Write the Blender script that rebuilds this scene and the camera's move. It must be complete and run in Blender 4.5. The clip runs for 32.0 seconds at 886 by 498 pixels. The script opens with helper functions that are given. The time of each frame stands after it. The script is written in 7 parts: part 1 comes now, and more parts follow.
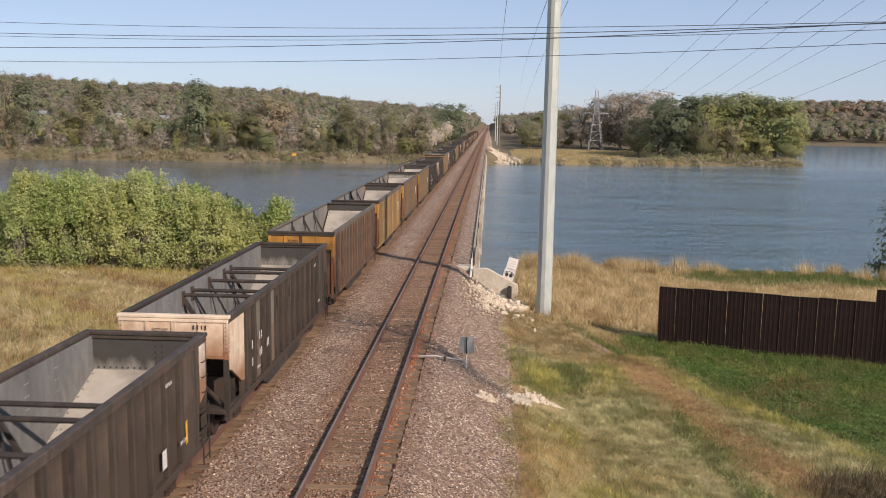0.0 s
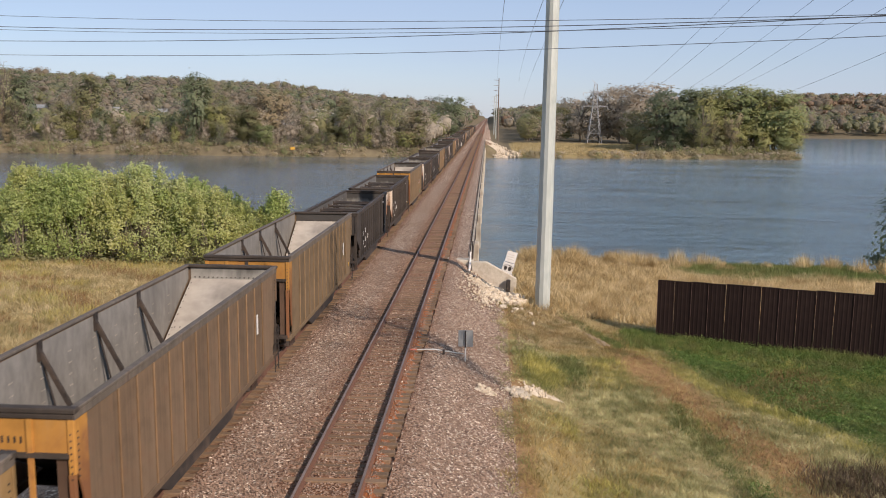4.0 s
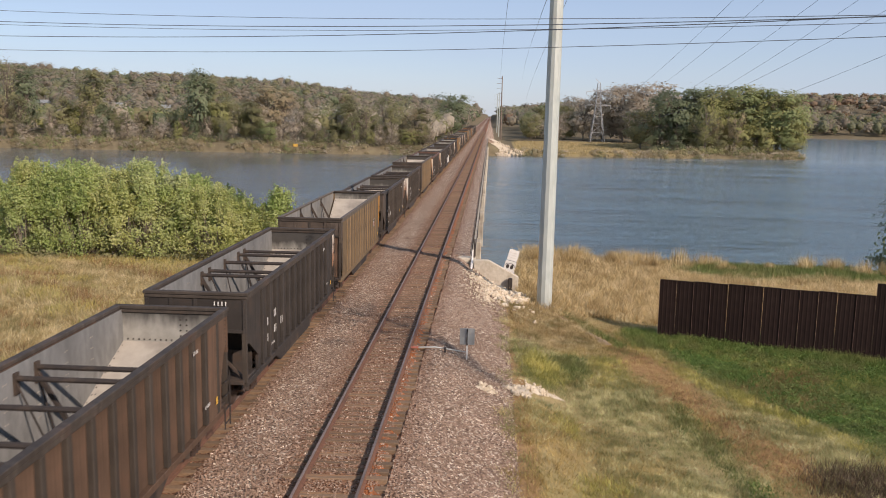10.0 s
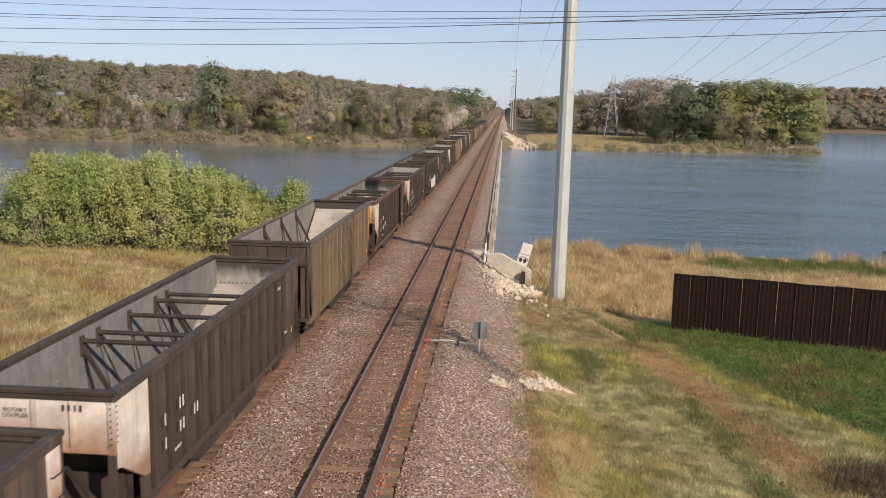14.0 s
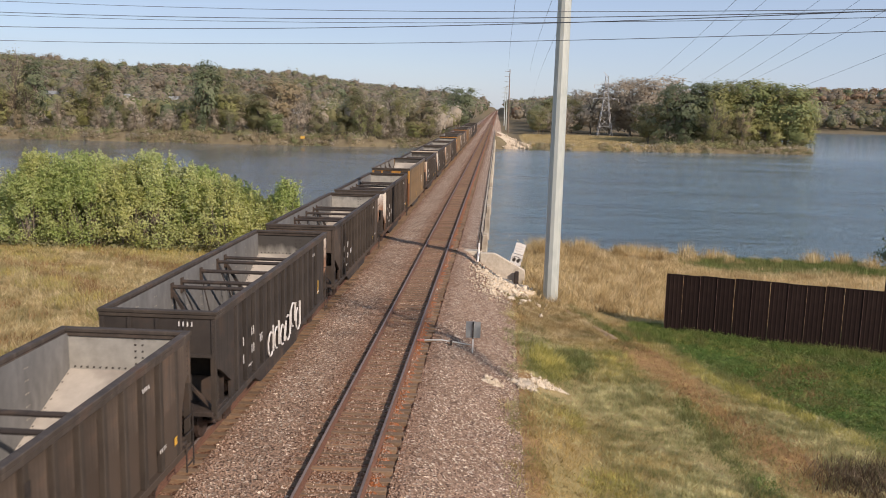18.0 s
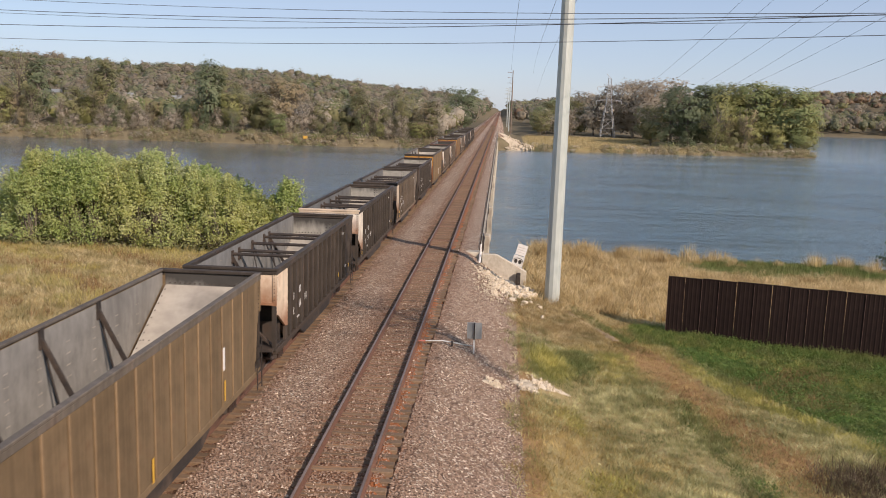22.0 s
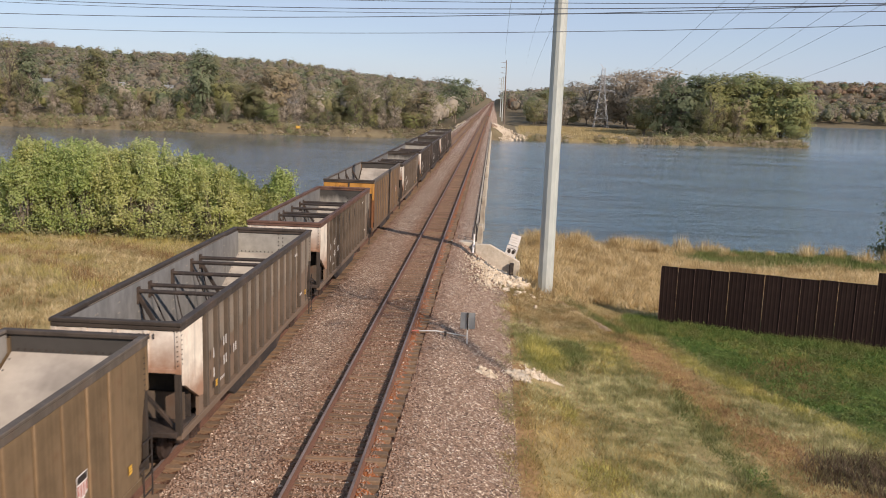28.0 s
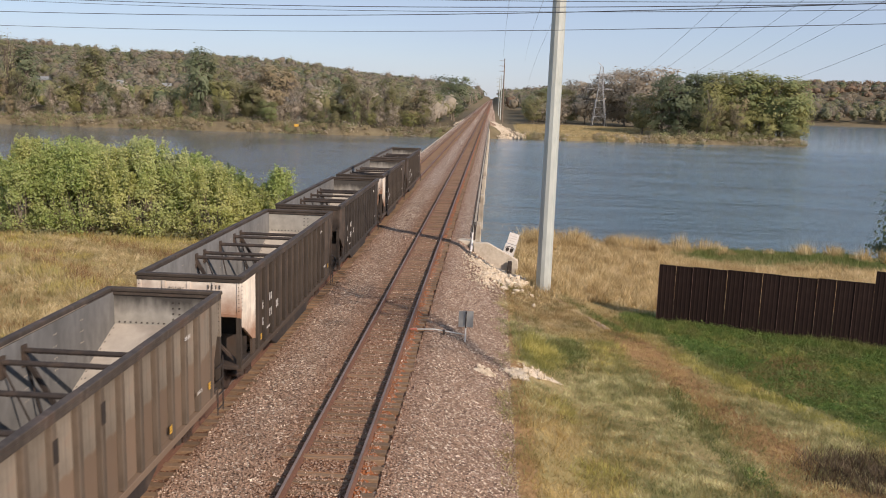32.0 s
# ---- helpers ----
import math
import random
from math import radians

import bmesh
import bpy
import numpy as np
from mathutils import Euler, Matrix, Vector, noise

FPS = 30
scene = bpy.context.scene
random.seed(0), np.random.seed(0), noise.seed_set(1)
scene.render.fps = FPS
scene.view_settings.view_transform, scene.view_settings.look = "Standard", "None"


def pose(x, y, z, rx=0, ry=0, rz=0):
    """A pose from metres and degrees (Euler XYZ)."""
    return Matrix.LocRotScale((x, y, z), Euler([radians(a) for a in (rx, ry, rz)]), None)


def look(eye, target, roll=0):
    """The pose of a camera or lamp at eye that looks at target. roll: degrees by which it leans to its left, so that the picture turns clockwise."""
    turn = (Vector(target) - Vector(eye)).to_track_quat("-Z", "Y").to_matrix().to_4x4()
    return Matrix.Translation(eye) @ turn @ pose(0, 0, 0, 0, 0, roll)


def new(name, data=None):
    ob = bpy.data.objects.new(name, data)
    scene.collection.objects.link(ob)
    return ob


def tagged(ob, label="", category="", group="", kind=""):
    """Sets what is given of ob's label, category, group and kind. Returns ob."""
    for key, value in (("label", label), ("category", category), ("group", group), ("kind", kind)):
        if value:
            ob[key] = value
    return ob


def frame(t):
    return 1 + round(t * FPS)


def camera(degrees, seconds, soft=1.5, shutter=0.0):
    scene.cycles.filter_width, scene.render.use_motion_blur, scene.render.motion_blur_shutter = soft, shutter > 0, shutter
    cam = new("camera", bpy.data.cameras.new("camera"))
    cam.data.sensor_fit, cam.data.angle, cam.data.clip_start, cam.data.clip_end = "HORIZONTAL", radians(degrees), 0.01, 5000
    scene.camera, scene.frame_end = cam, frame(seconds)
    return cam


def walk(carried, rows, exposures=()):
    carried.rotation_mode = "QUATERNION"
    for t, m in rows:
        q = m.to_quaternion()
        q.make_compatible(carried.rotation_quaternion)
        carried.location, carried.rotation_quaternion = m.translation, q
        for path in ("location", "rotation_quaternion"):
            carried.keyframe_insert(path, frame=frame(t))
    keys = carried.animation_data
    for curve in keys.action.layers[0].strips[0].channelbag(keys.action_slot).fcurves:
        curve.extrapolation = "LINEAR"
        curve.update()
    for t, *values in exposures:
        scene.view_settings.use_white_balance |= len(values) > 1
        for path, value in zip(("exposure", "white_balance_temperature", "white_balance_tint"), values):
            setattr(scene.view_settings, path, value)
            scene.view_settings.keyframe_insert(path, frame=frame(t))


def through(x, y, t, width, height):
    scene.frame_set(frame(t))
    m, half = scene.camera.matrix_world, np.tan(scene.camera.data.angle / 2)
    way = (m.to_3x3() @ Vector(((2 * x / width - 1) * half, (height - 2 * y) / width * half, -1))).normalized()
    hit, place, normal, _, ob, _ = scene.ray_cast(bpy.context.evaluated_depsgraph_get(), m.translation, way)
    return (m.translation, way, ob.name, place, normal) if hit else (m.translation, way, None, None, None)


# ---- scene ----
cam = camera(53.96, 32.0, 0.95, 0.15)

# seconds, place, turn in degrees: a phone held by hand on a road bridge over the line
PATH = [
    (0, 0, 0, 8.85, 81.720, -0.773, 3.017),
    (0.5, 0, 0, 8.85, 81.780, -0.780, 3.041),
    (1, 0, 0, 8.85, 81.808, -0.806, 3.289),
    (1.5, 0, 0, 8.85, 81.643, -0.751, 3.482),
    (2, 0, 0, 8.85, 81.217, -0.898, 3.266),
    (2.5, 0, 0, 8.85, 80.993, -0.810, 2.850),
    (3, 0, 0, 8.85, 81.169, -0.915, 2.927),
    (3.5, 0, 0, 8.85, 81.340, -0.759, 2.884),
    (5.5, 0, 0, 8.85, 81.041, -0.739, 3.060),
    (6, 0, 0, 8.85, 81.195, -0.771, 3.149),
    (6.5, 0, 0, 8.85, 81.221, -0.903, 2.972),
    (7, 0, 0, 8.85, 81.226, -0.973, 2.907),
    (7.5, 0, 0, 8.85, 81.148, -0.990, 3.092),
    (8, 0, 0, 8.85, 81.137, -1.072, 3.446),
    (8.5, 0, 0, 8.85, 81.147, -1.132, 3.521),
    (9, 0, 0, 8.85, 81.141, -1.091, 3.262),
    (9.5, 0, 0, 8.85, 81.189, -1.069, 3.086),
    (10, 0, 0, 8.85, 81.152, -1.078, 3.125),
    (10.5, 0, 0, 8.85, 81.013, -1.047, 3.326),
    (11, 0, 0, 8.85, 80.835, -1.058, 3.548),
    (11.5, 0, 0, 8.85, 80.861, -1.094, 3.539),
    (12, 0, 0, 8.85, 80.969, -1.162, 3.282),
    (12.5, 0, 0, 8.85, 80.929, -1.141, 3.298),
    (13, 0, 0, 8.85, 80.696, -1.196, 3.755),
    (13.5, 0, 0, 8.85, 80.651, -1.201, 4.045),
    (14, 0, 0, 8.85, 80.685, -1.200, 4.017),
    (14.5, 0, 0, 8.85, 80.681, -1.270, 3.814),
    (16.5, 0, 0, 8.85, 80.615, -1.281, 3.992),
    (17, 0, 0, 8.85, 80.780, -1.229, 3.890),
    (17.5, 0, 0, 8.85, 80.750, -1.276, 3.706),
    (18, 0, 0, 8.85, 80.683, -1.333, 3.598),
    (18.5, 0, 0, 8.85, 80.711, -1.270, 3.635),
    (19, 0, 0, 8.85, 80.784, -1.367, 3.664),
    (19.5, 0, 0, 8.85, 80.899, -1.387, 3.555),
    (20, 0, 0, 8.85, 80.958, -1.405, 3.446),
    (20.5, 0, 0, 8.85, 80.899, -1.387, 3.555),
    (21, 0, 0, 8.85, 80.803, -1.492, 3.912),
    (21.5, 0, 0, 8.85, 80.825, -1.613, 4.071),
    (22, 0, 0, 8.85, 80.728, -1.724, 3.784),
    (22.5, 0, 0, 8.85, 80.603, -1.575, 3.458),
    (23, 0, 0, 8.85, 80.542, -1.601, 3.714),
    (23.5, 0, 0, 8.85, 80.342, -1.736, 4.076),
    (24, 0, 0, 8.85, 80.174, -1.823, 4.131),
    (24.5, 0, 0, 8.85, 80.157, -1.747, 3.904),
    (25, 0, 0, 8.85, 80.132, -1.812, 3.611),
    (25.5, 0, 0, 8.85, 80.163, -1.766, 3.637),
    (27.5, 0, 0, 8.85, 80.151, -1.856, 3.594),
    (28, 0, 0, 8.85, 80.095, -1.783, 3.349),
    (28.5, 0, 0, 8.85, 80.153, -1.799, 3.295),
    (29, 0, 0, 8.85, 80.258, -1.861, 3.324),
    (29.5, 0, 0, 8.85, 80.308, -1.863, 3.264),
    (30, 0, 0, 8.85, 80.259, -1.892, 3.047),
    (30.5, 0, 0, 8.85, 80.138, -1.885, 2.854),
    (31, 0, 0, 8.85, 79.982, -1.887, 2.949),
    (31.5, 0, 0, 8.85, 79.911, -1.834, 3.259),
    (32, 0, 0, 8.85, 79.990, -1.809, 3.236),
]
EXPOSURE = 0.08
walk(cam, [(t, pose(x, y, z, rx, ry, rz)) for t, x, y, z, rx, ry, rz in PATH], [(0.0, EXPOSURE, 6520, 21), (32.0, EXPOSURE, 6620, 21)])

# ---------------------------------------------------------------- light
SUN_AZ, SUN_EL = 135.0, 30.0
world = bpy.data.worlds.new("sky")
scene.world = world
world.use_nodes = True
wn = world.node_tree.nodes
sky = wn.new("ShaderNodeTexSky")
sky.sky_type = "NISHITA"
sky.sun_disc = False
sky.sun_elevation, sky.sun_rotation = radians(SUN_EL), radians(SUN_AZ)
sky.air_density, sky.dust_density, sky.ozone_density = 0.95, 0.3, 4.0
wn["Background"].inputs["Strength"].default_value = 0.108
# thin high haze, a little streaky
wl = world.node_tree.links
wc, wm_, wz, wr, veil = wn.new("ShaderNodeTexCoord"), wn.new("ShaderNodeMapping"), wn.new("ShaderNodeTexNoise"), wn.new("ShaderNodeMapRange"), wn.new("ShaderNodeMix")
wm_.inputs["Scale"].default_value = (1.5, 1.5, 9.0)
wz.inputs["Scale"].default_value, wz.inputs["Detail"].default_value = 2.2, 5.0
wr.inputs["From Min"].default_value, wr.inputs["From Max"].default_value = 0.3, 0.75
wr.inputs["To Min"].default_value, wr.inputs["To Max"].default_value = 0.46, 0.66
veil.data_type = "RGBA"
veil.inputs[7].default_value = (4.25, 5.4, 6.7, 1)
wl.new(wc.outputs["Generated"], wm_.inputs["Vector"])
wl.new(wm_.outputs["Vector"], wz.inputs["Vector"])
wl.new(wz.outputs["Fac"], wr.inputs["Value"])
wl.new(wr.outputs["Result"], veil.inputs[0])
wl.new(sky.outputs[0], veil.inputs[6])
wl.new(veil.outputs[2], wn["Background"].inputs["Color"])

sun_data = bpy.data.lights.new("sun", "SUN")
sun_data.energy, sun_data.angle, sun_data.color = 4.6, radians(0.55), (1.0, 0.885, 0.74)
sun = new("sun", sun_data)
_a, _e = radians(SUN_AZ), radians(SUN_EL)
sun.matrix_world = look((200 * math.sin(_a) * math.cos(_e), 200 * math.cos(_a) * math.cos(_e), 200 * math.sin(_e)), (0, 0, 0))


# ---------------------------------------------------------------- materials
class Nodes:
    """A small wrapper to write node trees in few lines."""

    def __init__(self, name):
        self.m = bpy.data.materials.new(name)
        self.m.use_nodes = True
        self.t = self.m.node_tree
        self.b = self.t.nodes["Principled BSDF"]

    def add(self, kind, **values):
        n = self.t.nodes.new(kind)
        for key, v in values.items():
            setattr(n, key, v)
        return n

    def link(self, a, b):
        self.t.links.new(a, b)

    def coords(self, space="world", scale=(1, 1, 1)):
        if space == "world":
            src = self.add("ShaderNodeNewGeometry").outputs["Position"]
        else:
            src = self.add("ShaderNodeTexCoord").outputs["Object"]
        mp = self.add("ShaderNodeMapping")
        mp.inputs["Scale"].default_value = scale
        self.link(src, mp.inputs["Vector"])
        return mp.outputs["Vector"]

    def noise(self, vec, scale, detail=3.0, rough=0.55):
        n = self.add("ShaderNodeTexNoise")
        n.inputs["Scale"].default_value, n.inputs["Detail"].default_value = scale, detail
        n.inputs["Roughness"].default_value = rough
        self.link(vec, n.inputs["Vector"])
        return n.outputs["Fac"]

    def ramp(self, fac, lo, hi):
        n = self.add("ShaderNodeMapRange")
        n.inputs["From Min"].default_value, n.inputs["From Max"].default_value = lo, hi
        self.link(fac, n.inputs["Value"])
        return n.outputs["Result"]

    def math(self, op, a, b):
        n = self.add("ShaderNodeMath", operation=op)
        for i, v in enumerate((a, b)):
            if isinstance(v, (int, float)):
                n.inputs[i].default_value = v
            else:
                self.link(v, n.inputs[i])
        return n.outputs[0]

    def mix(self, fac, a, b, mode="MIX"):
        n = self.add("ShaderNodeMix", data_type="RGBA", blend_type=mode)
        for i, v in ((0, fac), (6, a), (7, b)):
            if isinstance(v, (int, float)):
                n.inputs[i].default_value = v
            elif isinstance(v, tuple):
                n.inputs[i].default_value = (*v, 1)
            else:
                self.link(v, n.inputs[i])
        return n.outputs[2]

    def bump(self, height, strength, distance=0.02):
        n = self.add("ShaderNodeBump")
        n.inputs["Strength"].default_value, n.inputs["Distance"].default_value = strength, distance
        self.link(height, n.inputs["Height"])
        self.link(n.outputs["Normal"], self.b.inputs["Normal"])

    def done(self, colour, rough=0.7, metal=0.0, spec=0.4):
        if isinstance(colour, tuple):
            self.b.inputs["Base Color"].default_value = (*colour, 1)
        else:
            self.link(colour, self.b.inputs["Base Color"])
        self.b.inputs["Roughness"].default_value, self.b.inputs["Metallic"].default_value = rough, metal
        self.b.inputs["Specular IOR Level"].default_value = spec
        return self.m


def rough_surface(name, a, b, c, fine, coarse, rough=0.8, bump=0.3, depth=0.01, metal=0.0, space="object", stretch=(1, 1, 1), wear=(0.52, 0.72), vary=0.25, spec=0.4):
    """Two tones by a fine grain, a third by large stains, a little light and dark from piece to piece."""
    n = Nodes(name)
    v = n.coords(space, stretch)
    f1, f2 = n.noise(v, fine, 5.0, 0.65), n.noise(v, coarse, 4.0, 0.6)
    col = n.mix(n.ramp(f1, 0.3, 0.7), a, b)
    col = n.mix(n.ramp(f2, *wear), col, c)
    if vary:
        r = n.add("ShaderNodeObjectInfo").outputs["Random"]
        k = n.add("ShaderNodeCombineColor")
        lum = n.math("ADD", n.math("MULTIPLY", r, vary), 1 - vary / 2)
        for i in range(3):
            n.link(lum, k.inputs[i])
        col = n.mix(1.0, col, k.outputs[0], "MULTIPLY")
    if bump:
        n.bump(f1, bump, depth)
    return n.done(col, rough, metal, spec)


def leaf_material(name, tones, through=0.3, patch=None, grain=0.12, leafy=0.14, own=0.36):
    """Leaves: a tone by the leaf, and light that comes through."""
    n = Nodes(name)
    r = n.add("ShaderNodeNewGeometry").outputs["Random Per Island"]
    cr = n.add("ShaderNodeValToRGB")
    v = n.coords("world")
    drift = n.ramp(n.noise(v, grain, 3.0), *((0.37, 0.63) if grain > 1 else (0.3, 0.7)))
    o = n.add("ShaderNodeObjectInfo").outputs["Random"]
    n.link(n.math("ADD", n.math("ADD", n.math("MULTIPLY", r, leafy), n.math("MULTIPLY", o, own)), n.math("MULTIPLY", drift, 1 - leafy - own)), cr.inputs["Fac"])
    el = cr.color_ramp.elements
    for i, c in enumerate(tones):
        e = el[i] if i < 2 else el.new(0.5)
        e.position, e.color = i / (len(tones) - 1), (*c, 1)
    col = cr.outputs[0]
    if patch:
        col = n.mix(n.math("MULTIPLY", n.ramp(n.noise(v, 0.55, 4.0, 0.7), 0.47, 0.62), 0.85), col, patch)
    n.done(col, 0.65, 0, 0.25)
    tr = n.add("ShaderNodeBsdfTranslucent")
    n.link(col, tr.inputs["Color"])
    mx = n.add("ShaderNodeMixShader")
    mx.inputs[0].default_value = through
    n.link(n.b.outputs[0], mx.inputs[1])
    n.link(tr.outputs[0], mx.inputs[2])
    n.link(mx.outputs[0], n.t.nodes["Material Output"].inputs["Surface"])
    return n.m


def ground_material():
    n = Nodes("grassland")
    v = n.coords("world")
    f1, f2, f3 = n.noise(v, 3.5, 6.0, 0.7), n.noise(v, 0.45, 4.0), n.noise(v, 14.0, 3.0)
    zone = n.add("ShaderNodeVertexColor", layer_name="zone").outputs["Color"]
    sep = n.add("ShaderNodeSeparateColor")
    n.link(zone, sep.inputs[0])
    dry = n.mix(n.ramp(f1, 0.3, 0.7), (0.25, 0.19, 0.085), (0.42, 0.325, 0.155))
    dry = n.mix(n.ramp(f2, 0.5, 0.75), dry, (0.27, 0.245, 0.095))
    green = n.mix(n.ramp(f1, 0.3, 0.7), (0.06, 0.10, 0.025), (0.12, 0.165, 0.042))
    green = n.mix(n.ramp(f2, 0.55, 0.75), green, (0.19, 0.18, 0.06))
    soil = n.mix(n.ramp(f1, 0.35, 0.65), (0.24, 0.14, 0.063), (0.43, 0.275, 0.13))
    def edge(ch):
        return n.ramp(n.math("ADD", sep.outputs[ch], n.math("MULTIPLY", n.math("SUBTRACT", f1, 0.5), 0.7)), 0.3, 0.7)
    col = n.mix(edge(0), dry, green)
    col = n.mix(edge(1), col, soil)
    far = n.mix(n.ramp(f2, 0.3, 0.7), (0.115, 0.095, 0.06), (0.20, 0.165, 0.10))
    col = n.mix(sep.outputs[2], col, far)
    n.bump(f3, 0.6, 0.06)
    return n.done(col, 0.95, 0, 0.1)


def ballast_material():
    n = Nodes("crushed_stone")
    v = n.coords("world")
    vo = n.add("ShaderNodeTexVoronoi")
    vo.inputs["Scale"].default_value = 18.0
    n.link(v, vo.inputs["Vector"])
    cr = n.add("ShaderNodeSeparateColor")
    n.link(vo.outputs["Color"], cr.inputs[0])
    col = n.mix(cr.outputs[0], (0.085, 0.05, 0.035), (0.51, 0.36, 0.25))
    col = n.mix(n.ramp(cr.outputs[1], 0.82, 0.90), col, (0.82, 0.70, 0.54))
    big = n.noise(v, 0.6, 4.0)
    col = n.mix(n.math("MULTIPLY", n.ramp(big, 0.5, 0.75), 0.55), col, (0.17, 0.105, 0.065))
    # rust that the wheels and rails have shed along both tracks
    sx = n.add("ShaderNodeSeparateXYZ")
    n.link(v, sx.inputs[0])
    near = None
    for cx in (-3.65, -8.40):
        d = n.math("ABSOLUTE", n.math("SUBTRACT", sx.outputs[0], cx), 0)
        k = n.math("SUBTRACT", 1.0, n.ramp(d, 1.1, 1.95))
        near = k if near is None else n.math("MAXIMUM", near, k)
    stain = n.math("MULTIPLY", near, n.math("ADD", n.math("MULTIPLY", n.noise(v, 2.2, 4.0), 0.5), 0.5))
    col = n.mix(n.math("MULTIPLY", stain, 0.95), col, n.mix(cr.outputs[0], (0.115, 0.05, 0.025), (0.285, 0.128, 0.058)))
    # brighter orange rust outside the rail that carries most of the traffic's brake dust
    d = n.math("ABSOLUTE", n.math("SUBTRACT", sx.outputs[0], -2.66), 0)
    fresh = n.math("MULTIPLY", n.math("SUBTRACT", 1.0, n.ramp(d, 0.15, 0.42)), n.ramp(n.noise(v, 1.1, 4.0, 0.65), 0.34, 0.58))
    col = n.mix(n.math("MULTIPLY", fresh, 0.9), col, (0.38, 0.125, 0.04))
    n.bump(vo.outputs["Distance"], 1.0, 0.06)
    return n.done(col, 0.9, 0, 0.2)


def water_material():
    """Small wind ripples, in streaks that run across the river, over a murky blue-grey depth."""
    n = Nodes("river_water")
    wide = n.noise(n.coords("world", (0.022, 0.06, 1)), 1.0, 3.0, 0.55)
    a = n.noise(n.coords("world", (0.38, 0.6, 1)), 1.0, 5.0, 0.65)
    b = n.noise(n.coords("world", (0.7, 1.5, 1)), 1.0, 4.0, 0.65)
    c = n.noise(n.coords("world", (0.05, 0.11, 1)), 1.0, 3.0, 0.5)
    gust = n.math("ADD", n.math("MULTIPLY", n.ramp(wide, 0.3, 0.68), 0.8), 0.2)
    sy = n.add("ShaderNodeSeparateXYZ")  # calmer water in the lee of the far bank
    n.link(n.coords("world"), sy.inputs[0])
    gust = n.math("MULTIPLY", gust, n.math("ADD", n.math("MULTIPLY", n.ramp(sy.outputs[0], -70, -5), 0.86), 0.14))  # and behind the bridge
    gust = n.math("MULTIPLY", gust, n.math("SUBTRACT", 1.0, n.math("MULTIPLY", n.ramp(sy.outputs[1], 235, 336), 0.97)))
    h = n.math("ADD", n.math("MULTIPLY", a, gust), n.math("MULTIPLY", n.math("MULTIPLY", b, gust), 0.45))
    h = n.math("ADD", h, n.math("MULTIPLY", n.math("MULTIPLY", c, gust), 0.7))
    n.bump(h, 1.0, 1.35)
    col = n.mix(n.ramp(wide, 0.35, 0.65), (0.092, 0.152, 0.185), (0.15, 0.23, 0.28))
    col = n.mix(n.math("MULTIPLY", n.math("SUBTRACT", 1.0, n.ramp(sy.outputs[0], -45, -8)), 0.8), col, (0.10, 0.11, 0.105))  # grey-brown reflection of the bank, put into the colour upstream of the bridge
    m = n.done(col, 0.12, 0, 0.5)
    n.b.inputs["IOR"].default_value = 1.33
    return m


def sooty_end():
    """Bare end sheet with coal soot that has run down raggedly from its top edge."""
    n = Nodes("sooty_end_lining")
    v = n.coords("object")
    f1, f2 = n.noise(v, 3.0, 5.0, 0.6), n.noise(n.coords("object", (1, 1, 0.35)), 1.3, 4.0, 0.6)
    sx = n.add("ShaderNodeSeparateXYZ")
    n.link(v, sx.inputs[0])
    col = n.mix(n.ramp(f1, 0.3, 0.7), (0.25, 0.24, 0.205), (0.35, 0.335, 0.285))
    r = n.add("ShaderNodeObjectInfo").outputs["Random"]
    k = n.math("ADD", n.math("ADD", sx.outputs[2], n.math("MULTIPLY", f2, 1.5)), n.math("MULTIPLY", r, 1.3))
    col = n.mix(n.math("MULTIPLY", n.ramp(k, 4.45, 4.95), 0.9), col, (0.035, 0.031, 0.027))
    return n.done(col, 0.7, 0, 0.25)


